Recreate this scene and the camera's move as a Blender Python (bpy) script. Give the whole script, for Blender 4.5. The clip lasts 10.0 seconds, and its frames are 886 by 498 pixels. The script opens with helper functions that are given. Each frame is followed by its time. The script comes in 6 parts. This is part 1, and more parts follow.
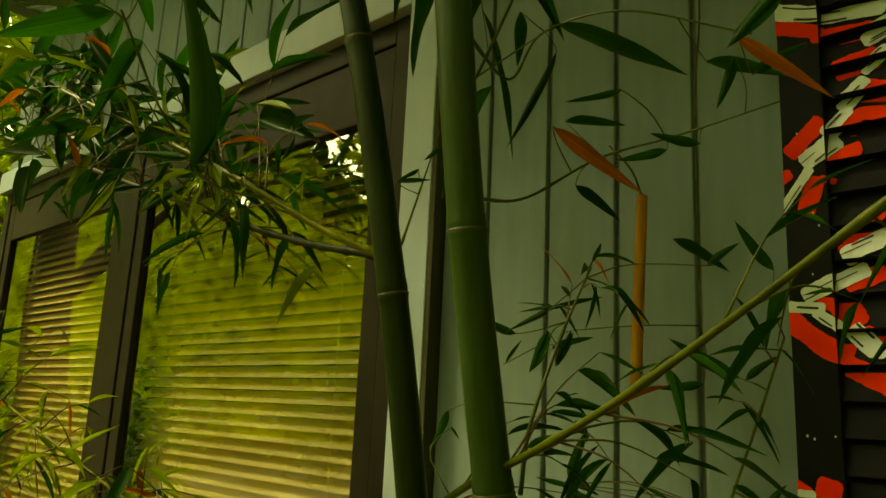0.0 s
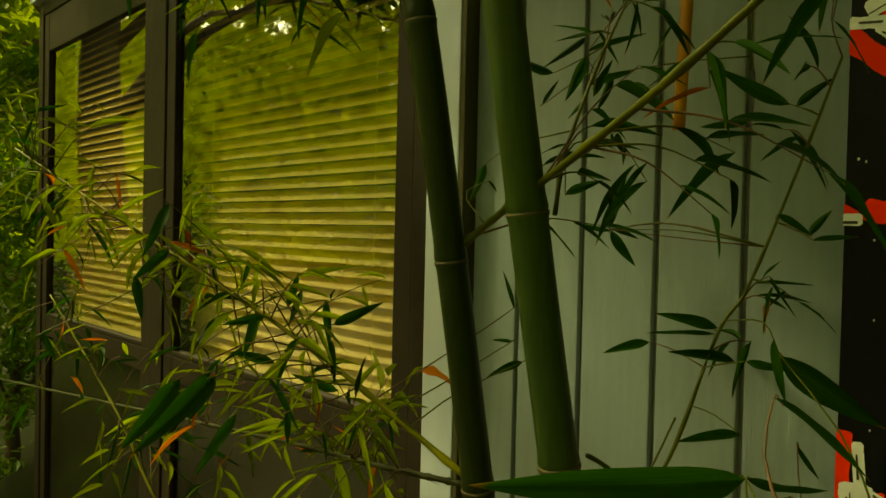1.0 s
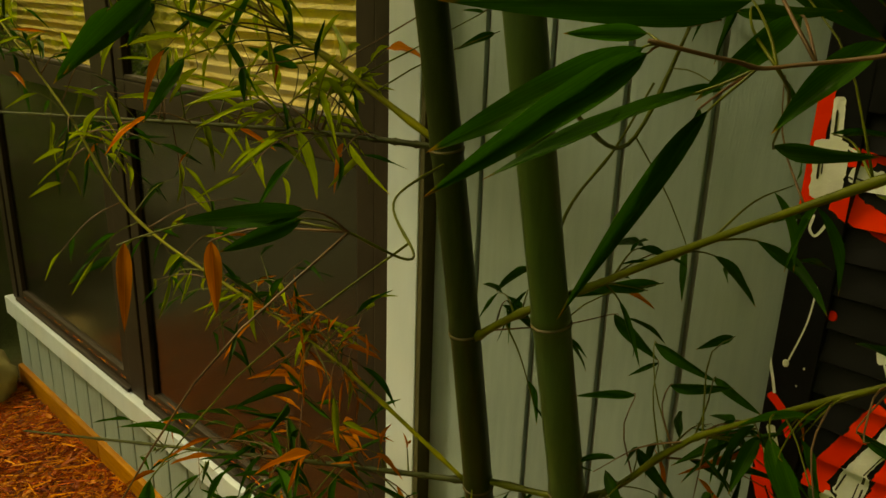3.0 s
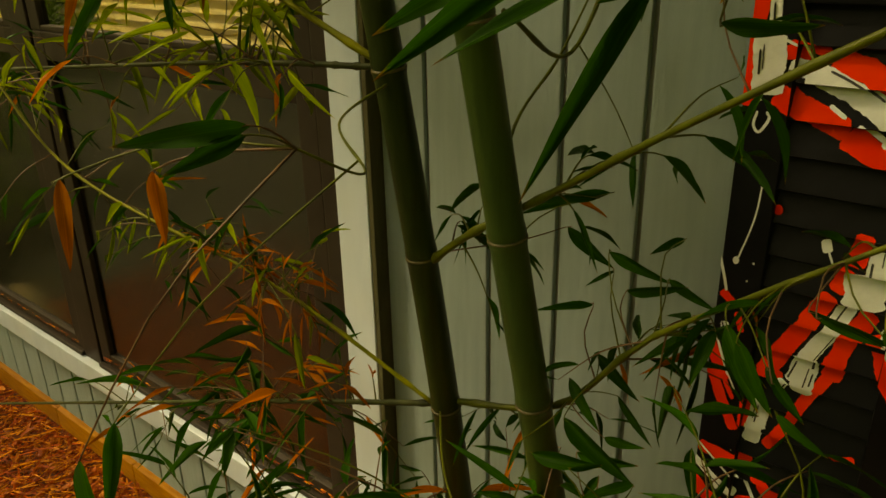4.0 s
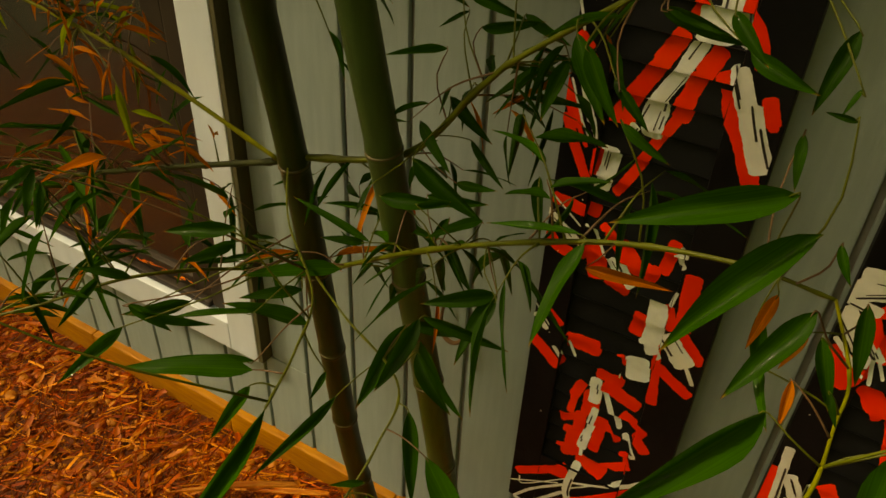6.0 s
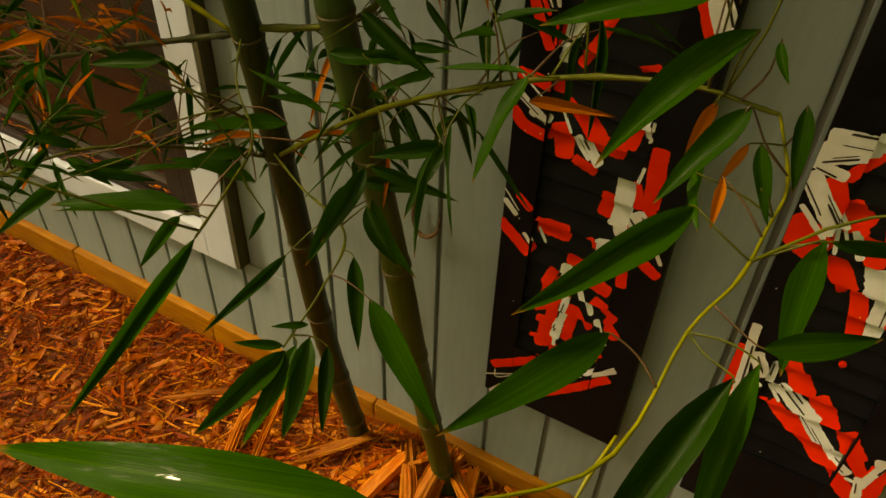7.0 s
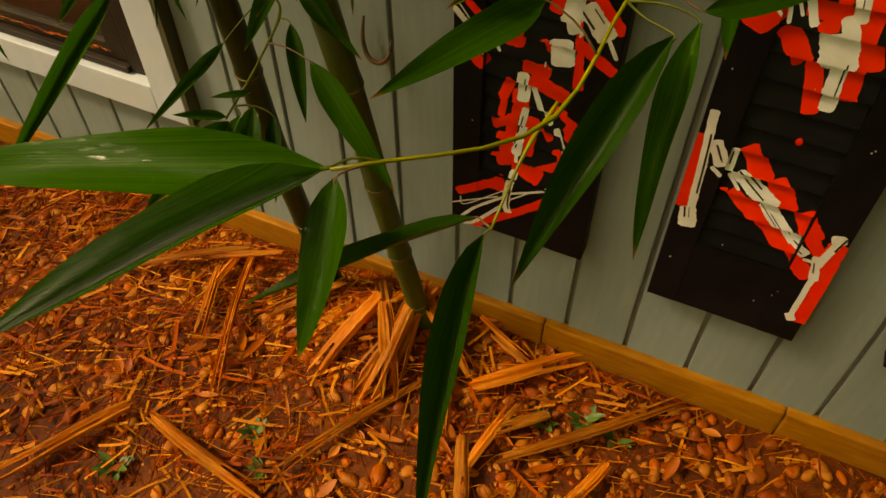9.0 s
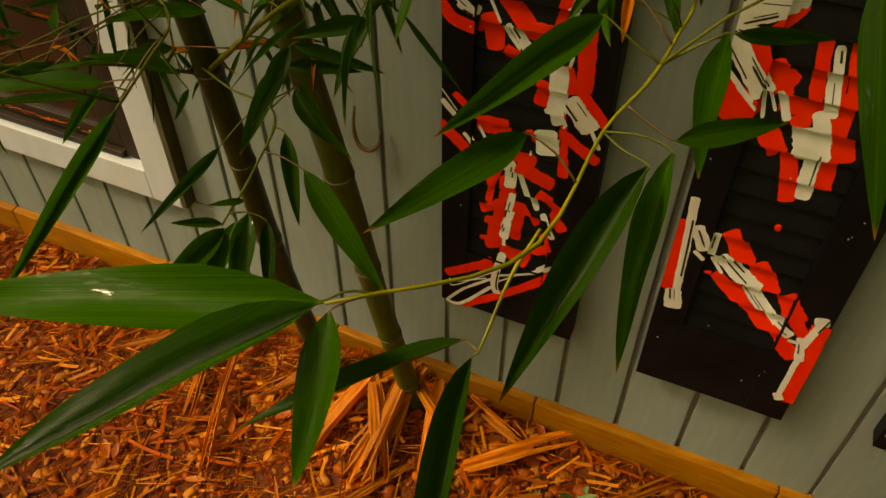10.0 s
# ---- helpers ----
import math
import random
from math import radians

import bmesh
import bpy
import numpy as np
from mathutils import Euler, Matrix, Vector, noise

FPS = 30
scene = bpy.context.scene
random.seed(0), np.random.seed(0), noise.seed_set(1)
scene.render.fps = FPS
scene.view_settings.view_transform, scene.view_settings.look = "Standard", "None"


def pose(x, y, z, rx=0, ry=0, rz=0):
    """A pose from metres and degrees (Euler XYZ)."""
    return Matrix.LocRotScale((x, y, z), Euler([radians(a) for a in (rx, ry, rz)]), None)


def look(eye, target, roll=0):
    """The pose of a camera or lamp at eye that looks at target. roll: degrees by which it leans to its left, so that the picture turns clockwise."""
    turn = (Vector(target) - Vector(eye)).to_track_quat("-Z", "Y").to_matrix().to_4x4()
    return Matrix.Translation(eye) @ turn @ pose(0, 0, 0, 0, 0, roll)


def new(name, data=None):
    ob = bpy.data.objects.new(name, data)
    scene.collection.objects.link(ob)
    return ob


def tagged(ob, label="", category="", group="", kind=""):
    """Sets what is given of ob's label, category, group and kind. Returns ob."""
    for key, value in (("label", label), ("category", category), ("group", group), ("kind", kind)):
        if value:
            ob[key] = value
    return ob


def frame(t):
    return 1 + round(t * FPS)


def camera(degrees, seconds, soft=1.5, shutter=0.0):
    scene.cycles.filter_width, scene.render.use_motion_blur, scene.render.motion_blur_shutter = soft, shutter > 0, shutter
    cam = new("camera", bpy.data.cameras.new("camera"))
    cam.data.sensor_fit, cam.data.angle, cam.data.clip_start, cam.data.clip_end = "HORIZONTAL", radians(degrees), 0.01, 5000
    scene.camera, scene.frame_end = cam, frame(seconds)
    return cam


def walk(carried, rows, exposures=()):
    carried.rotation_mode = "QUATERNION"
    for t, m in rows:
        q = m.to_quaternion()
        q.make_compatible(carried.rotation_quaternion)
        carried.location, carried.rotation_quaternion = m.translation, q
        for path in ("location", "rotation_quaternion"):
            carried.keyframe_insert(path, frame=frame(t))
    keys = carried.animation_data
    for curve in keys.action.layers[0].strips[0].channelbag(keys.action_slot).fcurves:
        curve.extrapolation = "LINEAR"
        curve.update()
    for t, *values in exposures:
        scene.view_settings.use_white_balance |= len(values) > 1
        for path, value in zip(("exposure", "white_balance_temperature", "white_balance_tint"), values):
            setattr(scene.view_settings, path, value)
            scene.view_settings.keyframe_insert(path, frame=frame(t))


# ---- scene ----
cam = camera(60.2, 10.0)
PATH = [
    (0, (0.771, -0.791, 1.523), (-0.578, 0.626, 1.939), 2.7),
    (0.5, (0.772, -0.775, 1.488), (-0.645, 0.624, 1.676), 1.0),
    (1, (0.764, -0.76, 1.443), (-0.691, 0.611, 1.401), 1.3),
    (1.5, (0.758, -0.745, 1.4), (-0.692, 0.616, 1.186), 1.6),
    (2, (0.755, -0.74, 1.367), (-0.661, 0.616, 0.97), 2.7),
    (2.5, (0.752, -0.735, 1.345), (-0.62, 0.62, 0.816), 3.2),
    (3.8, (0.74, -0.747, 1.324), (-0.469, 0.665, 0.586), -1.1),
    (4, (0.744, -0.741, 1.317), (-0.439, 0.678, 0.551), -1.2),
    (4.5, (0.748, -0.739, 1.293), (-0.353, 0.695, 0.438), -0.5),
    (5, (0.75, -0.74, 1.263), (-0.252, 0.704, 0.309), 0.6),
    (5.5, (0.759, -0.721, 1.252), (-0.13, 0.718, 0.185), 1.6),
    (5.7, (0.754, -0.715, 1.249), (-0.075, 0.715, 0.124), 2.5),
    (7, (0.8081, -0.7235, 1.1804), (0.0819, 0.6059, -0.1255), 2.35),
    (7.5, (0.8247, -0.7283, 1.1548), (0.1414, 0.5395, -0.2329), 0.90),
    (8, (0.8377, -0.7399, 1.1405), (0.1883, 0.4894, -0.2973), 0.56),
    (8.5, (0.8462, -0.7555, 1.1223), (0.2429, 0.4457, -0.3587), -0.37),
    (9, (0.8454, -0.7626, 1.1157), (0.2835, 0.4157, -0.3995), -0.28),
    (9.5, (0.8455, -0.7612, 1.1270), (0.2973, 0.4706, -0.3502), 0.74),
    (10, (0.8424, -0.7554, 1.1416), (0.2524, 0.5479, -0.2561), 0.08),
]
walk(cam, [(t, look(eye, target, roll)) for t, eye, target, roll in PATH],
     [(0.0, 1.1, 31000, -24), (0.7, 0.9, 29000, -20), (1.5, 0.75, 27000, -16), (2.7, 0.72, 22000, -8), (4.0, 0.74, 16000, 3), (5.7, 0.76, 15000, 10), (7.0, 0.76, 14000, 15), (10.0, 0.72, 14000, 18)])

# ---- light: a dull sky under garden trees ----
world = bpy.data.worlds.new("world")
scene.world = world
world.use_nodes = True
wn = world.node_tree
sky = wn.nodes.new("ShaderNodeTexSky")
sky.sky_type, sky.sun_disc = "NISHITA", False
sky.sun_elevation, sky.sun_rotation = radians(48), radians(242)
sky.air_density, sky.dust_density = 1.0, 7.0
wn.links.new(sky.outputs[0], wn.nodes["Background"].inputs[0])
wn.nodes["Background"].inputs[1].default_value = 0.072
sun_data = bpy.data.lights.new("sun", "SUN")
sun_data.energy, sun_data.angle, sun_data.color = 1.8, radians(7), (1.0, 0.97, 0.9)
sun = new("sun", sun_data)
sun.matrix_world = look((-5.0, -2.6, 6.2), (0, 0, 0))


# ---- materials ----
def mat(name, base, rough=0.6, metal=0.0, vary=(), grain=30.0, bump=0.0, bump_scale=60.0, stretch=(1, 1, 1),
        stain=None, stain_scale=3.0, stain_amount=0.35, random_tint=0.0, spec=0.5, coat=0.0):
    """A procedural surface: base colour with fine grain, wide stains, a random tint by piece and relief."""
    m = bpy.data.materials.new(name)
    m.use_nodes = True
    nt = m.node_tree
    N, L = nt.nodes, nt.links
    b = N["Principled BSDF"]
    b.inputs["Roughness"].default_value, b.inputs["Metallic"].default_value = rough, metal
    b.inputs["Specular IOR Level"].default_value = spec
    b.inputs["Coat Weight"].default_value = coat
    b.inputs["Coat Roughness"].default_value = 0.15
    tc = N.new("ShaderNodeTexCoord")
    mp = N.new("ShaderNodeMapping")
    mp.inputs["Scale"].default_value = stretch
    L.new(tc.outputs["Object"], mp.inputs[0])
    n1 = N.new("ShaderNodeTexNoise")
    n1.inputs["Scale"].default_value, n1.inputs["Detail"].default_value = grain, 6
    L.new(mp.outputs[0], n1.inputs["Vector"])
    ramp = N.new("ShaderNodeValToRGB")
    ramp.color_ramp.elements[0].position, ramp.color_ramp.elements[1].position = 0.3, 0.7
    dark = vary[0] if vary else [c * 0.8 for c in base]
    light = vary[1] if len(vary) > 1 else base
    ramp.color_ramp.elements[0].color, ramp.color_ramp.elements[1].color = (*dark, 1), (*light, 1)
    L.new(n1.outputs["Fac"], ramp.inputs[0])
    out = ramp.outputs[0]
    if stain is not None:
        n2 = N.new("ShaderNodeTexNoise")
        n2.inputs["Scale"].default_value, n2.inputs["Detail"].default_value = stain_scale, 4
        L.new(tc.outputs["Object"], n2.inputs["Vector"])
        r2 = N.new("ShaderNodeMapRange")
        r2.inputs[1].default_value, r2.inputs[2].default_value = 0.42, 0.68
        r2.inputs[3].default_value, r2.inputs[4].default_value = 0.0, stain_amount
        L.new(n2.outputs["Fac"], r2.inputs[0])
        mx = N.new("ShaderNodeMix")
        mx.data_type = "RGBA"
        L.new(r2.outputs[0], mx.inputs[0])
        L.new(out, mx.inputs[6])
        mx.inputs[7].default_value = (*stain, 1)
        out = mx.outputs[2]
    if random_tint:
        oi = N.new("ShaderNodeObjectInfo")
        r3 = N.new("ShaderNodeMapRange")
        r3.inputs[3].default_value, r3.inputs[4].default_value = 1 - random_tint, 1 + random_tint
        L.new(oi.outputs["Random"], r3.inputs[0])
        hs = N.new("ShaderNodeHueSaturation")
        L.new(r3.outputs[0], hs.inputs["Value"])
        L.new(out, hs.inputs["Color"])
        out = hs.outputs[0]
    L.new(out, b.inputs["Base Color"])
    if bump:
        n3 = N.new("ShaderNodeTexNoise")
        n3.inputs["Scale"].default_value, n3.inputs["Detail"].default_value = bump_scale, 5
        L.new(mp.outputs[0], n3.inputs["Vector"])
        bp = N.new("ShaderNodeBump")
        bp.inputs["Strength"].default_value, bp.inputs["Distance"].default_value = bump, 0.004
        L.new(n3.outputs["Fac"], bp.inputs["Height"])
        L.new(bp.outputs[0], b.inputs["Normal"])
    return m


def island_tint(m, a, b, c):
    """Colours the joined pieces of a mesh one by one, out of three colours."""
    nt = m.node_tree
    g = nt.nodes.new("ShaderNodeNewGeometry")
    r = nt.nodes.new("ShaderNodeValToRGB")
    r.color_ramp.elements[0].color, r.color_ramp.elements[1].color = (*a, 1), (*c, 1)
    e = r.color_ramp.elements.new(0.5)
    e.color = (*b, 1)
    nt.links.new(g.outputs["Random Per Island"], r.inputs[0])
    mx = nt.nodes.new("ShaderNodeMix")
    mx.data_type, mx.blend_type = "RGBA", "MULTIPLY"
    mx.inputs[0].default_value = 0.85
    bs = nt.nodes["Principled BSDF"].inputs["Base Color"]
    nt.links.new(bs.links[0].from_socket, mx.inputs[7])
    nt.links.new(r.outputs[0], mx.inputs[6])
    nt.links.new(mx.outputs[2], bs)
    return m


M_SIDING = mat("grey_siding_paint", (0.222, 0.302, 0.306), 0.62, vary=((0.203, 0.277, 0.28), (0.236, 0.317, 0.322)), grain=14, stretch=(6, 6, 0.6),
               bump=0.25, bump_scale=90, stain=(0.22, 0.265, 0.19), stain_scale=2.2, stain_amount=0.35, random_tint=0.03, spec=0.2)
# backing behind the boards, with the grooves' shadow put into its darker colour
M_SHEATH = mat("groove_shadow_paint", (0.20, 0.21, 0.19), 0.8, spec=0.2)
M_TRIM = mat("white_trim_paint", (0.48, 0.6, 0.7), 0.45, vary=((0.44, 0.56, 0.66), (0.51, 0.63, 0.73)), grain=9, stretch=(3, 3, 0.8),
             bump=0.12, stain=(0.58, 0.6, 0.56), stain_scale=6, stain_amount=0.3)
M_EDGE = mat("dark_trim_edge", (0.075, 0.075, 0.04), 0.8, vary=((0.055, 0.055, 0.03), (0.09, 0.09, 0.05)), grain=16, stretch=(3, 3, 0.5), bump=0.2, spec=0.15)
M_FRAME = mat("brown_window_frame", (0.022, 0.017, 0.012), 0.5, vary=((0.017, 0.013, 0.009), (0.028, 0.022, 0.016)), grain=20, bump=0.08,
              stain=(0.04, 0.032, 0.022), stain_scale=9, stain_amount=0.4, spec=0.18)
M_BLIND = mat("cream_blind", (0.94, 0.82, 0.34), 0.5, vary=((0.91, 0.79, 0.31), (0.95, 0.84, 0.37)), grain=8, random_tint=0.03)
bl = M_BLIND.node_tree
bl_mix, bl_tr = bl.nodes.new("ShaderNodeMixShader"), bl.nodes.new("ShaderNodeBsdfTranslucent")
bl_mix.inputs[0].default_value = 0.2
bl.links.new(bl.nodes["Principled BSDF"].inputs["Base Color"].links[0].from_socket, bl_tr.inputs[0])
bl.links.new(bl.nodes["Principled BSDF"].outputs[0], bl_mix.inputs[1])
bl.links.new(bl_tr.outputs[0], bl_mix.inputs[2])
bl.links.new(bl_mix.outputs[0], bl.nodes["Material Output"].inputs[0])
M_BLACK = mat("black_shutter_paint", (0.005, 0.0055, 0.007), 0.5, vary=((0.003, 0.0035, 0.0045), (0.007, 0.0075, 0.0095)), grain=25,
              bump=0.1, bump_scale=120, stain=(0.010, 0.011, 0.014), stain_scale=12, stain_amount=0.5, spec=0.12)
M_RED = mat("orange_red_paint", (0.98, 0.035, 0.003), 0.5, vary=((0.95, 0.028, 0.002), (0.99, 0.045, 0.004)), grain=40, bump=0.2, bump_scale=150, spec=0.06)
M_WHITE = mat("cream_white_paint", (0.8, 0.85, 0.84), 0.4, vary=((0.72, 0.77, 0.76), (0.84, 0.89, 0.88)), grain=40, bump=0.3, bump_scale=150)
# stain mixes pale bloom with the sky's bluish sheen put into the colour
M_CULM = mat("bamboo_culm_green", (0.028, 0.062, 0.008), 0.36, vary=((0.022, 0.05, 0.005), (0.036, 0.075, 0.012)), grain=18, stretch=(8, 8, 0.7),
             bump=0.08, bump_scale=80, stain=(0.05, 0.095, 0.045), stain_scale=5, stain_amount=0.5, spec=0.3)
M_CULM_DARK = mat("bamboo_culm_dark_green", (0.017, 0.032, 0.007), 0.38, vary=((0.012, 0.024, 0.005), (0.024, 0.042, 0.01)), grain=18, stretch=(8, 8, 0.7),
                  bump=0.08, bump_scale=80, stain=(0.03, 0.042, 0.012), stain_scale=6, stain_amount=0.5, spec=0.25)
M_NODE = mat("pale_node_scar", (0.07, 0.06, 0.02), 0.6, vary=((0.045, 0.035, 0.012), (0.10, 0.085, 0.03)), grain=60)
M_BRANCH = mat("bamboo_branch_green", (0.07, 0.09, 0.006), 0.45, vary=((0.045, 0.06, 0.004), (0.10, 0.12, 0.009)), grain=40, spec=0.25)
M_BRANCH_YOUNG = mat("yellow_green_branch", (0.16, 0.17, 0.008), 0.42, vary=((0.10, 0.115, 0.004), (0.23, 0.23, 0.012)), grain=40, spec=0.3)
M_STALK = mat("dark_green_stalk", (0.03, 0.04, 0.012), 0.6, vary=((0.02, 0.028, 0.008), (0.045, 0.055, 0.016)), grain=40, spec=0.2)
M_TWIG = mat("dry_brown_twig", (0.09, 0.05, 0.02), 0.6, vary=((0.05, 0.03, 0.012), (0.16, 0.08, 0.03)), grain=60)
def leaf_material(name, deep, light, tipc, rough=0.4):
    """Parallel veins, a paler midrib and edge, a scorched tip, light passing through, wet gloss in patches."""
    m = bpy.data.materials.new(name)
    m.use_nodes = True
    nt = m.node_tree
    N, L = nt.nodes, nt.links
    b = N["Principled BSDF"]
    b.inputs["Coat Weight"].default_value, b.inputs["Coat Roughness"].default_value = 0.0, 0.15
    b.inputs["Specular IOR Level"].default_value = 0.1
    tc = N.new("ShaderNodeTexCoord")
    sep = N.new("ShaderNodeSeparateXYZ")
    L.new(tc.outputs["Object"], sep.inputs[0])
    mp = N.new("ShaderNodeMapping")
    mp.inputs["Scale"].default_value = (1.2, 42, 1)
    L.new(tc.outputs["Object"], mp.inputs[0])
    oi = N.new("ShaderNodeObjectInfo")
    vein = N.new("ShaderNodeTexNoise")
    vein.inputs["Scale"].default_value, vein.inputs["Detail"].default_value = 1.0, 3
    L.new(mp.outputs[0], vein.inputs["Vector"])
    ramp = N.new("ShaderNodeValToRGB")
    ramp.color_ramp.elements[0].position, ramp.color_ramp.elements[1].position = 0.3, 0.72
    ramp.color_ramp.elements[0].color, ramp.color_ramp.elements[1].color = (*deep, 1), (*light, 1)
    L.new(vein.outputs["Fac"], ramp.inputs[0])
    rib = N.new("ShaderNodeMath")
    rib.operation = "ABSOLUTE"
    L.new(sep.outputs["Y"], rib.inputs[0])
    ribr = N.new("ShaderNodeMapRange")
    ribr.inputs[1].default_value, ribr.inputs[2].default_value = 0.012, 0.03
    ribr.inputs[3].default_value, ribr.inputs[4].default_value = 0.28, 0.0
    L.new(rib.outputs[0], ribr.inputs[0])
    mx = N.new("ShaderNodeMix")
    mx.data_type = "RGBA"
    mx.inputs[7].default_value = (light[0] * 2.2, light[1] * 1.5, light[2] * 1.5, 1)
    L.new(ribr.outputs[0], mx.inputs[0])
    L.new(ramp.outputs[0], mx.inputs[6])
    jag = N.new("ShaderNodeTexNoise")
    jag.inputs["Scale"].default_value = 7
    L.new(tc.outputs["Object"], jag.inputs["Vector"])
    add = N.new("ShaderNodeMath")
    add.operation = "MULTIPLY_ADD"
    add.inputs[1].default_value = 0.14
    L.new(jag.outputs["Fac"], add.inputs[0])
    L.new(sep.outputs["X"], add.inputs[2])
    tip = N.new("ShaderNodeMapRange")
    tip.inputs[1].default_value, tip.inputs[2].default_value = 0.98, 1.05
    L.new(add.outputs[0], tip.inputs[0])
    mt = N.new("ShaderNodeMix")
    mt.data_type = "RGBA"
    mt.inputs[7].default_value = (*tipc, 1)
    L.new(tip.outputs[0], mt.inputs[0])
    L.new(mx.outputs[2], mt.inputs[6])
    rnd = N.new("ShaderNodeMapRange")
    rnd.inputs[3].default_value, rnd.inputs[4].default_value = 0.65, 1.4
    L.new(oi.outputs["Random"], rnd.inputs[0])
    hs = N.new("ShaderNodeHueSaturation")
    L.new(rnd.outputs[0], hs.inputs["Value"])
    L.new(mt.outputs[2], hs.inputs["Color"])
    L.new(hs.outputs[0], b.inputs["Base Color"])
    wet = N.new("ShaderNodeTexNoise")
    wet.inputs["Scale"].default_value = 9
    L.new(tc.outputs["Object"], wet.inputs["Vector"])
    wr = N.new("ShaderNodeMapRange")
    wr.inputs[1].default_value, wr.inputs[2].default_value = 0.4, 0.62
    wr.inputs[3].default_value, wr.inputs[4].default_value = rough, rough + 0.16
    L.new(wet.outputs["Fac"], wr.inputs[0])
    L.new(wr.outputs[0], b.inputs["Roughness"])
    film = N.new("ShaderNodeMapping")
    film.inputs["Scale"].default_value = (7, 5, 1)
    L.new(tc.outputs["Object"], film.inputs[0])
    drop = N.new("ShaderNodeTexNoise")
    drop.inputs["Scale"].default_value, drop.inputs["Detail"].default_value = 2.6, 7
    L.new(film.outputs[0], drop.inputs["Vector"])
    dr = N.new("ShaderNodeMapRange")
    dr.inputs[1].default_value, dr.inputs[2].default_value, dr.inputs[4].default_value = 0.58, 0.64, 0.55
    L.new(drop.outputs["Fac"], dr.inputs[0])
    L.new(dr.outputs[0], b.inputs["Coat Weight"])
    b.inputs["Coat Roughness"].default_value = 0.12
    bp = N.new("ShaderNodeBump")
    bp.inputs["Strength"].default_value, bp.inputs["Distance"].default_value = 0.12, 0.002
    L.new(vein.outputs["Fac"], bp.inputs["Height"])
    L.new(bp.outputs[0], b.inputs["Normal"])
    tr = N.new("ShaderNodeBsdfTranslucent")
    L.new(hs.outputs[0], tr.inputs["Color"])
    ms = N.new("ShaderNodeMixShader")
    ms.inputs[0].default_value = 0.42
    L.new(b.outputs[0], ms.inputs[1])
    L.new(tr.outputs[0], ms.inputs[2])
    L.new(ms.outputs[0], N["Material Output"].inputs[0])
    return m


M_LEAF = leaf_material("bamboo_leaf_green", (0.007, 0.05, 0.0007), (0.018, 0.092, 0.0012), (0.25, 0.12, 0.02))
M_LEAF_WET = leaf_material("wet_bamboo_leaf", (0.008, 0.06, 0.0008), (0.02, 0.105, 0.0014), (0.25, 0.12, 0.02), 0.1)
M_LEAF_WET.node_tree.nodes["Principled BSDF"].inputs["Specular IOR Level"].default_value = 0.85
M_LEAF_YOUNG = leaf_material("young_leaf_yellow_green", (0.14, 0.23, 0.003), (0.28, 0.36, 0.007), (0.35, 0.2, 0.03))
M_LEAF_DRY = leaf_material("dry_leaf_orange", (0.36, 0.085, 0.006), (0.55, 0.18, 0.015), (0.2, 0.06, 0.01), 0.4)
M_LITTER = island_tint(mat("straw_litter", (1, 1, 1), 0.7, vary=((0.7, 0.7, 0.7), (1, 1, 1)), grain=80, spec=0.2), (0.52, 0.085, 0.005), (0.17, 0.02, 0.002), (0.9, 0.32, 0.035))
M_PEBBLE = island_tint(mat("pebble_stone", (1, 1, 1), 0.55, vary=((0.6, 0.6, 0.6), (1, 1, 1)), grain=50, spec=0.2), (0.5, 0.105, 0.008), (0.24, 0.04, 0.004), (0.62, 0.23, 0.035))
M_SHEATHS = mat("dry_bamboo_sheath", (0.8, 0.29, 0.032), 0.5, vary=((0.6, 0.13, 0.008), (0.88, 0.4, 0.07)), grain=12, stretch=(1, 14, 14),
                bump=0.3, bump_scale=40, stain=(0.32, 0.09, 0.015), stain_scale=12, stain_amount=0.45, random_tint=0.3, spec=0.2)
M_SOIL = mat("red_clay_soil", (0.075, 0.015, 0.002), 0.7, vary=((0.035, 0.006, 0.001), (0.12, 0.025, 0.003)), grain=60, bump=0.8, bump_scale=70,
             stain=(0.2, 0.05, 0.006), stain_scale=5, stain_amount=0.6, spec=0.2)
# beyond the bed the soil turns lawn green, darkened to stand for tree shade
gs = M_SOIL.node_tree
gs_pos, gs_sep = gs.nodes.new("ShaderNodeTexCoord"), gs.nodes.new("ShaderNodeSeparateXYZ")
gs.links.new(gs_pos.outputs["Object"], gs_sep.inputs[0])
gs_mr = gs.nodes.new("ShaderNodeMapRange")
gs_mr.inputs[1].default_value, gs_mr.inputs[2].default_value = -0.95, -1.5
gs_x = gs.nodes.new("ShaderNodeMath")
gs_x.operation = "MULTIPLY_ADD"
gs_x.inputs[1].default_value, gs_x.inputs[2].default_value = 1.0, 0.75
gs_min = gs.nodes.new("ShaderNodeMath")
gs_min.operation = "MINIMUM"
gs.links.new(gs_sep.outputs["X"], gs_x.inputs[0])
gs.links.new(gs_x.outputs[0], gs_min.inputs[0])
gs.links.new(gs_sep.outputs["Y"], gs_min.inputs[1])
gs.links.new(gs_min.outputs[0], gs_mr.inputs[0])
gs_mx = gs.nodes.new("ShaderNodeMix")
gs_mx.data_type = "RGBA"
gs_mx.inputs[7].default_value = (0.022, 0.032, 0.006, 1)
gs_bc = gs.nodes["Principled BSDF"].inputs["Base Color"]
gs.links.new(gs_mr.outputs[0], gs_mx.inputs[0])
gs.links.new(gs_bc.links[0].from_socket, gs_mx.inputs[6])
gs.links.new(gs_mx.outputs[2], gs_bc)
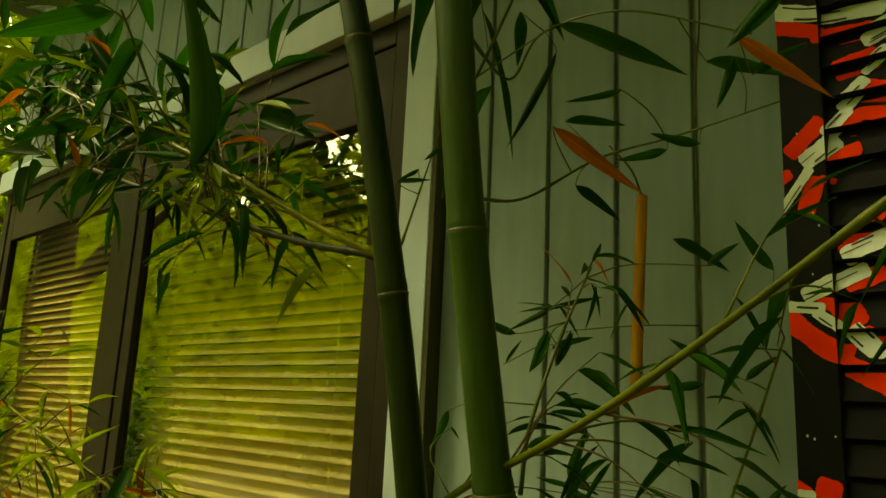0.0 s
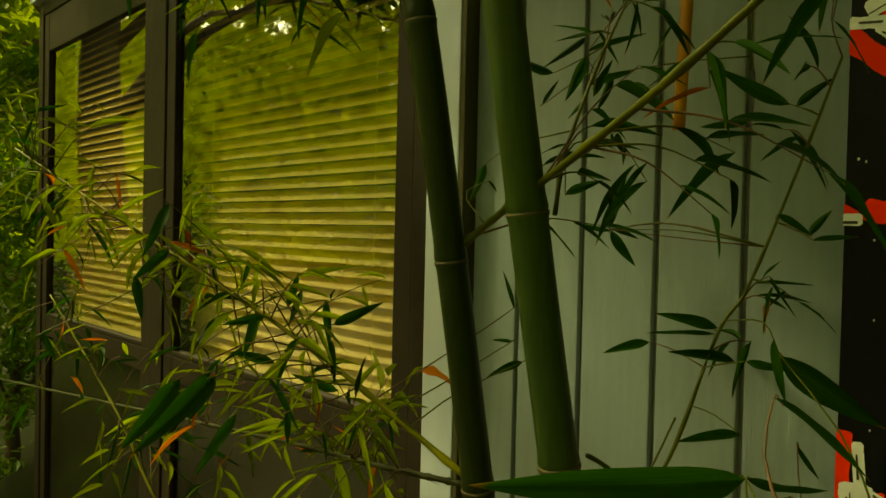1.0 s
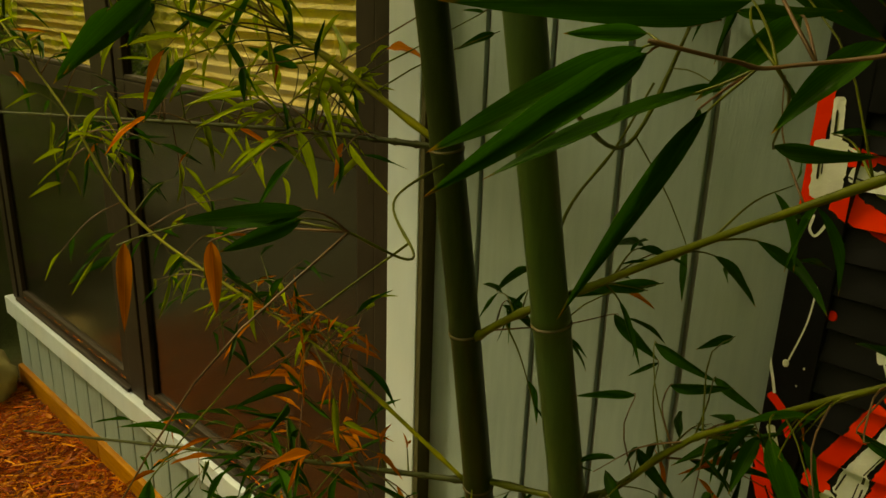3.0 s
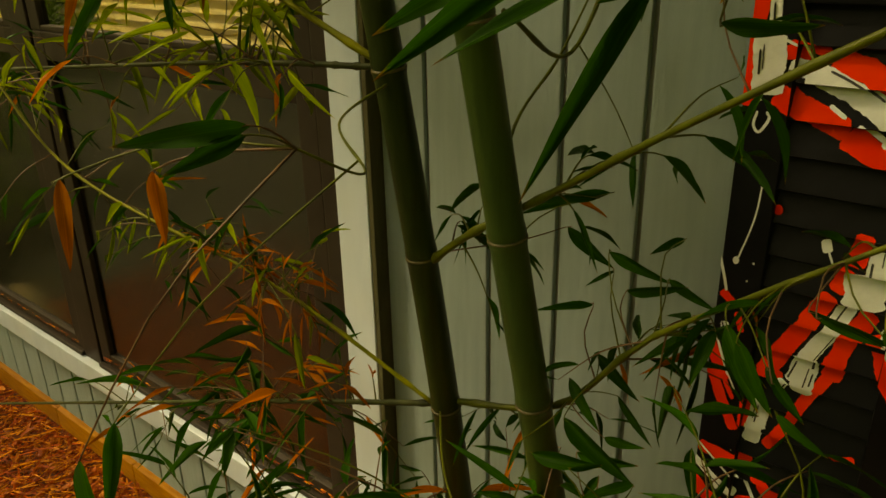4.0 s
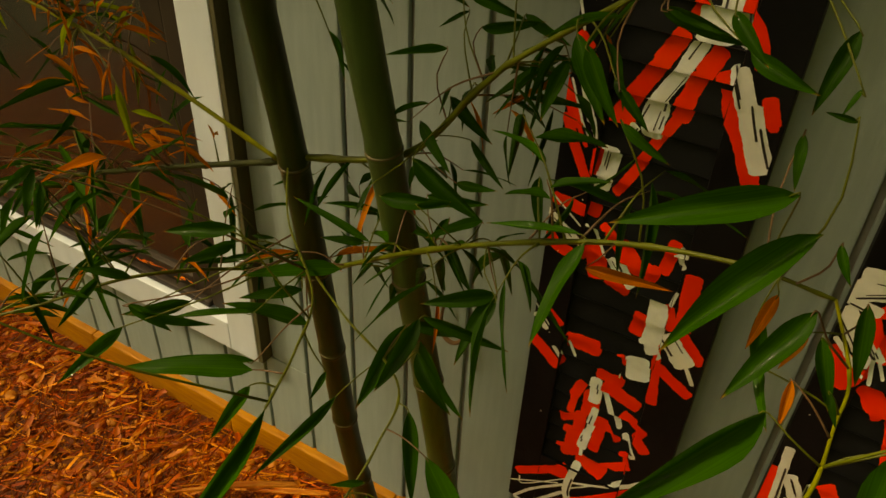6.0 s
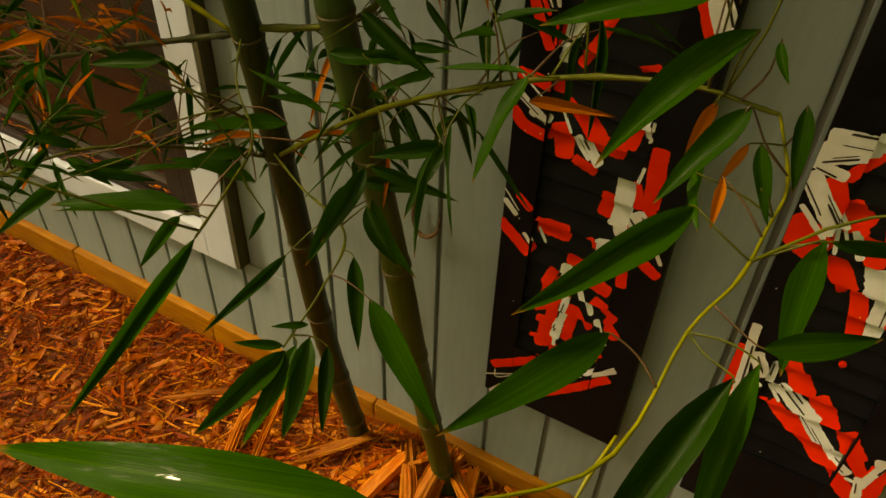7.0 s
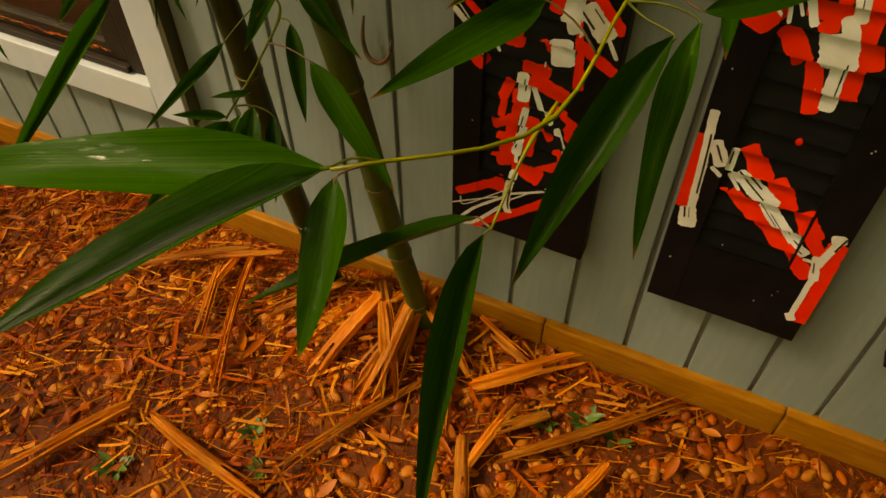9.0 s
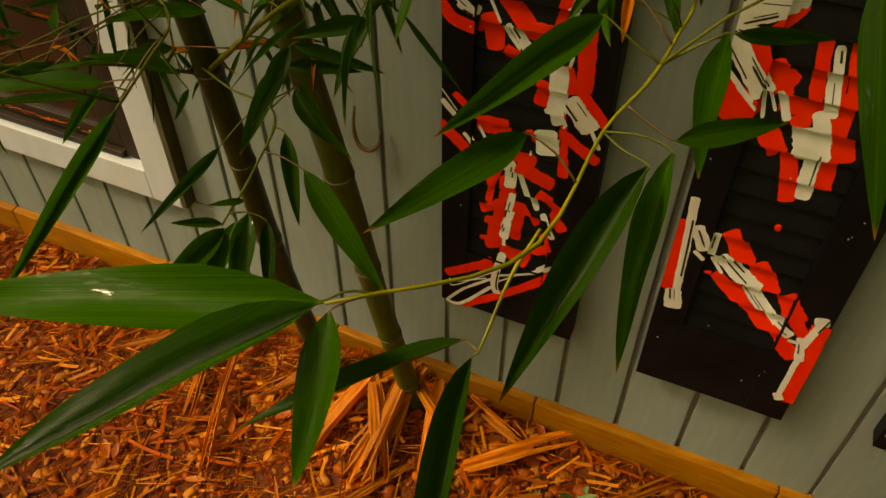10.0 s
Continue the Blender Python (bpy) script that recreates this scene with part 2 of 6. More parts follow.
M_SKIRT = mat("ochre_footing_board", (0.37, 0.14, 0.012), 0.6, vary=((0.27, 0.095, 0.008), (0.42, 0.18, 0.018)), grain=20, stretch=(0.8, 6, 6),
              bump=0.25, bump_scale=50, stain=(0.26, 0.10, 0.02), stain_scale=7, stain_amount=0.5, random_tint=0.08, spec=0.2)
M_TREE_LEAF = island_tint(mat("tree_foliage", (1, 1, 1), 0.5, vary=((0.8, 0.8, 0.8), (1, 1, 1)), grain=10), (0.24, 0.38, 0.012), (0.34, 0.48, 0.02), (0.42, 0.5, 0.03))
tl = M_TREE_LEAF.node_tree
tl_mix, tl_tr = tl.nodes.new("ShaderNodeMixShader"), tl.nodes.new("ShaderNodeBsdfTranslucent")
tl_mix.inputs[0].default_value = 0.6
tl.links.new(tl.nodes["Principled BSDF"].inputs["Base Color"].links[0].from_socket, tl_tr.inputs[0])
tl.links.new(tl.nodes["Principled BSDF"].outputs[0], tl_mix.inputs[1])
tl.links.new(tl_tr.outputs[0], tl_mix.inputs[2])
tl.links.new(tl_mix.outputs[0], tl.nodes["Material Output"].inputs[0])
M_SHRUB_LEAF = M_TREE_LEAF.copy()
M_SHRUB_LEAF.name = "shrub_foliage"
for nd in M_SHRUB_LEAF.node_tree.nodes:
    if nd.bl_idname == "ShaderNodeValToRGB" and len(nd.color_ramp.elements) == 3:
        for e, c in zip(nd.color_ramp.elements, ((0.08, 0.2, 0.01), (0.13, 0.28, 0.015), (0.2, 0.32, 0.02))):
            e.color = (*c, 1)
M_BARK = mat("grey_brown_bark", (0.16, 0.11, 0.07), 0.85, vary=((0.09, 0.06, 0.04), (0.2, 0.14, 0.09)), grain=12, stretch=(6, 6, 1), bump=0.8, bump_scale=18)
M_ROOM = mat("room_wall_paint", (0.2, 0.13, 0.07), 0.8, vary=((0.17, 0.11, 0.06), (0.22, 0.15, 0.08)), grain=3)
M_ROOM_FLOOR = mat("room_floor_wood", (0.12, 0.06, 0.03), 0.5, grain=6, stretch=(1, 8, 1))
M_WOOD = mat("orange_wood", (0.5, 0.2, 0.02), 0.5, vary=((0.4, 0.15, 0.015), (0.55, 0.24, 0.03)), grain=15, stretch=(8, 8, 1))
M_ROCK = mat("mossy_stone", (0.42, 0.32, 0.12), 0.85, vary=((0.22, 0.17, 0.06), (0.52, 0.42, 0.18)), grain=14, bump=0.8, bump_scale=20,
             stain=(0.08, 0.1, 0.03), stain_scale=7, stain_amount=0.6)
M_GRASS = mat("green_weed", (0.06, 0.14, 0.02), 0.5, random_tint=0.2)
M_SOFFIT = mat("olive_soffit_paint", (0.30, 0.31, 0.24), 0.7, grain=8)

M_GLASS = bpy.data.materials.new("window_glass")
M_GLASS.use_nodes = True
gb = M_GLASS.node_tree.nodes["Principled BSDF"]
gb.inputs["Base Color"].default_value = (0.88, 0.88, 0.8, 1)
gb.inputs["Roughness"].default_value = 0.0
gb.inputs["Transmission Weight"].default_value = 1.0
gb.inputs["IOR"].default_value = 2.1
M_SCREEN_GLASS = M_GLASS.copy()
M_SCREEN_GLASS.name = "screened_window_glass"
M_SCREEN_GLASS.node_tree.nodes["Principled BSDF"].inputs["Roughness"].default_value = 0.14
M_SCREEN_GLASS.node_tree.nodes["Principled BSDF"].inputs["IOR"].default_value = 1.85
M_SCREEN_GLASS.node_tree.nodes["Principled BSDF"].inputs["Base Color"].default_value = (0.3, 0.24, 0.13, 1)


# ---- building helpers ----
def finish(bm, name, material, smooth=False):
    me = bpy.data.meshes.new(name)
    bm.normal_update()
    bm.to_mesh(me)
    bm.free()
    if material:
        me.materials.append(material)
    if smooth:
        for p in me.polygons:
            p.use_smooth = True
    return me


def part(name, bm, material, parent=None, label="", smooth=False):
    ob = new(name, finish(bm, name, material, smooth))
    ob.parent = parent
    if label:
        ob["label"] = label
    return ob


def empty(name, at=(0, 0, 0), **tags):
    ob = new(name)
    ob.location = at
    ob.empty_display_size = 0.05
    return tagged(ob, **tags)


def add_box(bm, lo, hi, bevel=0.0):
    r = bmesh.ops.create_cube(bm, size=1.0)
    c = [(a + b) / 2 for a, b in zip(lo, hi)]
    for v in r["verts"]:
        v.co = Vector([c[i] + v.co[i] * (hi[i] - lo[i]) for i in range(3)])
    if bevel:
        es = list({e for v in r["verts"] for e in v.link_edges})
        bmesh.ops.bevel(bm, geom=es, offset=bevel, segments=2, affect="EDGES", profile=0.6)
    return r["verts"]


def box(lo, hi, bevel=0.0):
    bm = bmesh.new()
    add_box(bm, lo, hi, bevel)
    return bm


def curve_points(pts, n):
    """n + 1 points of a smooth line through pts."""
    P = [Vector(p) for p in pts]
    if len(P) == 2:
        return [P[0].lerp(P[1], i / n) for i in range(n + 1)]
    P = [P[0] * 2 - P[1]] + P + [P[-1] * 2 - P[-2]]
    out = []
    for i in range(n + 1):
        s = i / n * (len(P) - 3)
        k = min(int(s), len(P) - 4)
        u = s - k
        a, b, c, d = P[k:k + 4]
        out.append(0.5 * ((2 * b) + (c - a) * u + (2 * a - 5 * b + 4 * c - d) * u * u + (3 * b - a - 3 * c + d) * u ** 3))
    return out


def add_tube(bm, pts, radii, sides=8, cap=True):
    ring_prev = None
    up = Vector((0.13, 0.31, 0.94))
    for i, p in enumerate(pts):
        d = (pts[min(i + 1, len(pts) - 1)] - pts[max(i - 1, 0)]).normalized()
        x = d.cross(up)
        if x.length < 0.05:
            x = d.cross(Vector((1, 0, 0)))
        x.normalize()
        y = d.cross(x)
        ring = [bm.verts.new(p + (x * math.cos(a) + y * math.sin(a)) * radii[i]) for a in [2 * math.pi * k / sides for k in range(sides)]]
        if ring_prev:
            for k in range(sides):
                bm.faces.new((ring_prev[k], ring_prev[(k + 1) % sides], ring[(k + 1) % sides], ring[k]))
        elif cap:
            bm.faces.new(ring[::-1])
        ring_prev = ring
    if cap:
        bm.faces.new(ring_prev)


# ---- ground ----
def ground_height(x, y):
    n = noise.noise(Vector((x * 1.3, y * 1.3, 0.0))) * 0.02 + noise.noise(Vector((x * 9, y * 9, 3.0))) * 0.006
    heap = 0.05 * math.exp(-((x - 0.42) ** 2 + (y + 0.09) ** 2) / 0.02)
    far = max(0.0, -y - 2.5) * 0.02
    return -0.012 + n * min(1.0, 0.25 + abs(y) * 1.2) + heap + far


def build_ground():
    bm = bmesh.new()
    xs = [-400, -60, -20, -10, -6, -4, -3] + [-2.4 + 0.06 * i for i in range(72)] + [2.2, 3, 5, 10, 20, 60, 400]
    ys = [-400, -60, -20, -10, -6, -4, -2.6] + [-2.0 + 0.06 * i for i in range(36)] + [0.3, 1, 3, 8, 20, 60, 400]
    grid = [[bm.verts.new((x, y, ground_height(x, y) if max(abs(x), abs(y)) < 8 else -0.02)) for x in xs] for y in ys]
    for j in range(len(ys) - 1):
        for i in range(len(xs) - 1):
            bm.faces.new((grid[j][i], grid[j][i + 1], grid[j + 1][i + 1], grid[j + 1][i]))
    ob = part("ground", bm, M_SOIL, smooth=True)
    tagged(ob, "red clay soil under gravel and dry bamboo litter", "ground", kind="structure")


build_ground()

# ---- wall with grooved siding ----
PITCH = 0.1016
WALL_L, WALL_R, WALL_TOP = -2.03, 2.66, 2.95
WIN_L, WIN_R, WIN_B, WIN_T = -2.0, -0.055, 0.315, 2.165
GAP = 0.0075


def build_wall():
    bm = bmesh.new()
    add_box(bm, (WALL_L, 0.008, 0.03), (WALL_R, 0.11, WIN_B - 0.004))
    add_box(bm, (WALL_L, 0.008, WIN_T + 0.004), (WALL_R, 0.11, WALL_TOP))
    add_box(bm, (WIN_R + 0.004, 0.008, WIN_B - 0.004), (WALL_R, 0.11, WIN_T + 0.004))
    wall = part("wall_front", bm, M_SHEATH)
    tagged(wall, "grey painted plywood siding with upright grooves", "wall", kind="structure")
    pieces = {}

    def board(x0, x1, z0, z1):
        key = (round(x1 - x0, 3), round(z1 - z0, 3))
        if key not in pieces:
            pieces[key] = finish(box((0, 0, 0), (x1 - x0, 0.0078, z1 - z0), 0.0016), "board", M_SIDING)
        ob = new("board", pieces[key])
        ob.location = (x0, 0.0, z0)
        ob.parent = wall
    k = -20
    while k * PITCH < WALL_R:
        x0, x1 = max(k * PITCH + GAP / 2, WALL_L), min((k + 1) * PITCH - GAP / 2, WALL_R)
        if x1 - x0 > 0.02:
            if x0 < WIN_R:
                board(x0, x1, 0.04, 0.252)
                board(x0, x1, 2.236, WALL_TOP)
            elif x0 < 0.0205:
                board(x0, x1, 0.04, 0.252)
                board(0.0205, x1, 0.254, WALL_TOP)
            else:
                board(x0, x1, 0.04, WALL_TOP)
        k += 1
    # the side wall round the corner, the far end and the back, and the roof
    for name, lo, hi in (("wall_left", (WALL_L, 0.112, 0.0), (WALL_L + 0.1, 4.0, WALL_TOP)), ("wall_right", (WALL_R - 0.1, 0.112, 0.0), (WALL_R, 4.0, WALL_TOP)),
                         ("wall_back", (WALL_L, 4.002, 0.0), (WALL_R, 4.1, WALL_TOP))):
        tagged(part(name, box(lo, hi), M_SIDING), "grey painted siding wall of the house", "wall", kind="structure")
    tagged(part("ceiling", box((WALL_L + 0.1, 0.112, 2.5), (WALL_R - 0.1, 4.0, 2.55)), M_ROOM), "plain painted ceiling of the room", "ceiling", kind="structure")
    tagged(part("floor", box((WALL_L + 0.1, 0.112, 0.0), (WALL_R - 0.1, 4.0, 0.06)), M_ROOM_FLOOR), "dark wooden floor of the room", "floor", kind="structure")
    tagged(part("wall_inner", box((WALL_L + 0.102, 2.2, 0.062), (WALL_R - 0.102, 2.26, 2.498)), M_ROOM), "tan painted inner wall", "wall", kind="structure")
    # overhang out of view, its depth set to shade the upper wall and blinds
    roof = part("roof", box((WALL_L - 0.3, -0.55, WALL_TOP + 0.002), (WALL_R + 0.5, 4.4, WALL_TOP + 0.14)), M_SOFFIT)
    tagged(roof, "olive eave out of view, sized to shade the upper wall", "roof", kind="structure")


build_wall()


def build_skirting():
    skirting = empty("footing_board", label="ochre footing boards along the foot of the grey siding", category="footing", kind="structure")
    x = WALL_L
    joints = [-1.35, -0.93, -0.51, -0.105, 0.29, 0.677, 1.075, 1.62, WALL_R]
    for j in joints:
        bm = box((x + 0.0006, -0.016, -0.06), (j - 0.0006, 0.006, 0.052), 0.005)
        part("board", bm, M_SKIRT, skirting)
        x = j


build_skirting()


# ---- window ----
def frame_bars(bm, x0, x1, z0, z1, w, y0, y1, bevel=0.003, bottom=None, top=None):
    b, h = bottom or w, top or w
    add_box(bm, (x0, y0, z0), (x0 + w, y1, z1), bevel)
    add_box(bm, (x1 - w, y0, z0), (x1, y1, z1), bevel)
    add_box(bm, (x0 + w - 0.001, y0 + 0.0005, z0), (x1 - w + 0.001, y1, z0 + b), bevel)
    add_box(bm, (x0 + w - 0.001, y0 + 0.0005, z1 - h), (x1 - w + 0.001, y1, z1), bevel)


def build_window():
    win = empty("window_1", (WIN_L, 0, WIN_B), label="wide double window with dark brown sashes and white trim", category="window", kind="structure")
    T = Matrix.Translation((-WIN_L, 0, -WIN_B))

    def wp(name, bm, material, parent=None, label="", smooth=False):
        ob = part(name, bm, material, parent or win, label, smooth)
        if parent is None:
            ob.matrix_basis = T
        return ob
    for lo, hi in (((WIN_R, -0.024, 0.253), (0.009, 0.004, 2.236)), ((WALL_L, -0.024, 0.253), (WIN_R - 0.001, 0.004, WIN_B)), ((WALL_L, -0.024, WIN_T), (WIN_R - 0.001, 0.004, 2.236))):
        wp("trim", box(lo, hi, 0.002), M_TRIM, label="white painted trim board")
    # right side of the trim, given a darker colour than its white face
    wp("trim_edge", box((0.0092, -0.0225, 0.2545), (0.0185, 0.0075, 2.236), 0.001), M_EDGE, label="dark edge of the trim board")
    # outer frame: jambs, head, sill, mullion
    for lo, hi in (((-0.108, -0.004, WIN_B + 0.002), (WIN_R - 0.002, 0.10, WIN_T - 0.002)), ((WIN_L, -0.004, WIN_B + 0.002), (-1.955, 0.10, WIN_T - 0.002)),
                   ((-1.09, -0.004, WIN_B + 0.002), (-1.005, 0.10, WIN_T - 0.002))):
        wp("jamb", box(lo, hi, 0.003), M_FRAME)
    for x0, x1 in ((-1.955, -1.09), (-1.005, -0.108)):
        wp("sill", box((x0 + 0.001, -0.012, WIN_B + 0.002), (x1 - 0.001, 0.10, WIN_B + 0.014), 0.003), M_FRAME)
        wp("head", box((x0 + 0.001, -0.003, WIN_T - 0.045), (x1 - 0.001, 0.10, WIN_T - 0.002), 0.003), M_FRAME)
        for z0, z1, glass, low, high in ((WIN_B + 0.016, 1.142, M_SCREEN_GLASS, 0.03, 0.06), (1.1425, WIN_T - 0.047, M_GLASS, 0.012, 0.12)):
            bm = bmesh.new()
            frame_bars(bm, x0 + 0.003, x1 - 0.003, z0, z1, 0.044, 0.0, 0.03, bottom=low, top=high)
            sash = wp("sash", bm, M_FRAME, label="dark brown window sash")
            g = part("pane", box((x0 + 0.04, 0.011, z0 + 0.008), (x1 - 0.04, 0.015, z1 - 0.03)), glass, sash, "clear glass pane reflecting trees")
            g.visible_shadow = False


build_window()


def build_blind(x0, x1, z0, z1, label):
    blind = empty("window_blind", ((x0 + x1) / 2, 0.07, z0), label=label, category="blind", group="window blinds")
    w = x1 - x0
    part("head_rail", box((-w / 2, -0.014, z1 - z0 - 0.03), (w / 2, 0.014, z1 - z0), 0.002), M_BLIND, blind)
    part("bottom_rail", box((-w / 2, -0.012, 0), (w / 2, 0.012, 0.012), 0.003), M_BLIND, blind)
    bm = bmesh.new()
    for t in (-0.0155, -0.008, 0.0, 0.008, 0.0155):
        for s in (-w / 2, w / 2):
            bm.verts.new((s, t * math.cos(0.8), t * math.sin(0.8) + 0.0022 - t * t * 7))
    bm.verts.ensure_lookup_table()
    for i in range(4):
        a = 2 * i
        bm.faces.new([bm.verts[j] for j in (a, a + 1, a + 3, a + 2)])
    bmesh.ops.solidify(bm, geom=bm.faces[:], thickness=0.0004)
    slat = finish(bm, "slat", M_BLIND)
    z = 0.024
    while z < z1 - z0 - 0.035:
        ob = new("slat", slat)
        ob.location = (0, 0, z)
        ob.parent = blind
        z += 0.0235
    for s in (-0.36, 0.36):
        bm = bmesh.new()
        add_tube(bm, [Vector((s * w, -0.015, 0)), Vector((s * w, -0.015, z1 - z0))], [0.0007] * 2, 5)
        part("ladder_cord", bm, M_BLIND, blind)
    return blind


build_blind(-0.985, -0.155, 1.135, 2.13, "cream slatted blind lowered to half the window")
build_blind(-1.93, -1.11, 1.135, 2.13, "cream slatted blind behind the other half window")


# ---- louvred shutter panels ----
LOUVRE = 0.0327
LIP, STEP = 0.0028, 0.0125
START = {}


def build_shutter(x0, z0, w, h, foot, label):
    sh = empty("louvred_panel", (x0, -0.029, z0), label=label, category="shutter", group="painted louvred panels")
    d = 0.028
    START[sh.name] = foot
    for a, b in ((0, 0.041), (w - 0.05, w)):
        part("stile", box((a, 0, 0), (b, d, h), 0.0018), M_BLACK, sh)
    for a, b in ((0, foot), (h - 0.07, h), (1.0, 1.055)):
        part("rail", box((0.0405, 0.0006, a), (w - 0.0495, d - 0.001, b), 0.0015), M_BLACK, sh)
    bm = bmesh.new()
    prof = [(LIP, 0.0012), (LIP + 0.0012, 0.0), (LIP + STEP, LOUVRE + 0.003), (LIP + STEP + 0.005, LOUVRE + 0.003), (LIP + 0.0075, 0.0)]
    m = len(prof)
    for x in (0.04, w - 0.049):
        for y, z in prof:
            bm.verts.new((x, y, z))
    bm.verts.ensure_lookup_table()
    v = bm.verts
    for i in range(m):
        bm.faces.new((v[i], v[(i + 1) % m], v[m + (i + 1) % m], v[m + i]))
    bm.faces.new(v[:m][::-1])
    bm.faces.new(v[m:])
    bmesh.ops.recalc_face_normals(bm, faces=bm.faces[:])
    slat = finish(bm, "slat", M_BLACK)
    z = foot
    while z < h - 0.07 - LOUVRE * 0.5:
        if not 0.975 < z < 1.05:
            ob = new("slat", slat)
            ob.location = (0, 0, z)
            ob.parent = sh
        z += LOUVRE
    part("back_board", box((0.002, d - 0.0005, 0.002), (w - 0.002, d + 0.0005, h - 0.002)), M_BLACK, sh)
    return sh


SH1 = build_shutter(0.511, 0.256, 0.207, 2.03, 0.115, "black louvred panel with orange-red and white brush strokes")
SH2 = build_shutter(0.821, 0.238, 0.203, 2.03, 0.125, "black louvred panel painted with an orange and white zigzag")
SH3 = build_shutter(1.136, 0.25, 0.205, 2.03, 0.12, "black louvred panel with a few bright paint strokes")

# ---- bamboo ----
def build_culm(name, pts, r0, r1, nodes, material, label):
    bamboo = empty(name, pts[0], label=label, category="bamboo", group="bamboo stems")
    base = Vector(pts[0])
    zs = sorted(set([round(0.02 * i, 4) for i in range(int(pts[-1][2] / 0.02))]))
    line = curve_points(pts, 300)

    def at(z):
        k = min(range(len(line)), key=lambda i: abs(line[i].z - z))
        a, b = line[max(k - 1, 0)], line[min(k + 1, len(line) - 1)]
        u = (z - a.z) / max(b.z - a.z, 1e-6)
        return a.lerp(b, max(0, min(1, u)))
    prof = []
    for n in nodes:
        prof += [(n - 0.009, 1.0), (n - 0.004, 1.03), (n - 0.001, 1.09), (n + 0.001, 1.0), (n + 0.004, 1.07), (n + 0.008, 1.05), (n + 0.015, 1.0)]
    lo = {round(p[0], 4): p[1] for p in prof}
    for z in zs:
        if all(abs(z - n) > 0.016 for n in nodes):
            lo[z] = 1.0
    zs = sorted(lo)
    top = pts[-1][2]
    bm = bmesh.new()
    P = [at(z) - base for z in zs]
    R = [lo[z] * (r0 + (r1 - r0) * z / top) for z in zs]
    add_tube(bm, P, R, 20)
    part("culm", bm, material, bamboo, smooth=True)
    for n in nodes:
        c = at(n) - base
        d = (at(n + 0.03) - at(n - 0.03)).normalized()
        r = (r0 + (r1 - r0) * n / top)
        bm = bmesh.new()
        add_tube(bm, [c - d * 0.0016, c - d * 0.0005, c + d * 0.0005, c + d * 0.0016], [r * 1.03, r * 1.095, r * 1.095, r * 1.02], 20)
        part("node_ring", bm, M_NODE, bamboo, smooth=True)
    return bamboo, at


BAMBOO_B, AT_B = build_culm("bamboo", [(0.492, -0.077, -0.02), (0.459, -0.124, 0.30), (0.440, -0.164, 0.58), (0.413, -0.208, 0.88), (0.387, -0.25, 1.17), (0.365, -0.292, 1.46), (0.352, -0.327, 1.70), (0.350, -0.37, 2.0), (0.335, -0.44, 2.5)],
                            0.0172, 0.0158, [0.1, 0.24, 0.40, 0.575, 0.74, 0.898, 1.073, 1.255, 1.46, 1.673, 1.93, 2.22], M_CULM, "blue-green bamboo stem with bluish patches of bloom and sky sheen")
BAMBOO_A, AT_A = build_culm("bamboo", [(0.305, -0.067, -0.02), (0.284, -0.117, 0.30), (0.290, -0.163, 0.6), (0.293, -0.202, 0.85), (0.288, -0.24, 1.1), (0.277, -0.287, 1.4), (0.262, -0.326, 1.65), (0.222, -0.372, 1.95), (0.13, -0.44, 2.4)],
                            0.0178, 0.0115, [0.09, 0.22, 0.38, 0.54, 0.685, 0.84, 1.027, 1.21, 1.418, 1.625, 1.87, 2.13], M_CULM_DARK, "dark green bamboo stem branching at every node")


# ---- brush strokes on the louvred panels ----
def clip(poly, axis, value, keep_above):
    out = []
    for i, a in enumerate(poly):
        b = poly[(i + 1) % len(poly)]
        ina, inb = (a[axis] >= value) == keep_above, (b[axis] >= value) == keep_above
        if ina:
            out.append(a)
        if ina != inb:
            u = (value - a[axis]) / (b[axis] - a[axis])
            out.append((a[0] + (b[0] - a[0]) * u, a[1] + (b[1] - a[1]) * u))
    return out


PAINT_COUNT = [0]


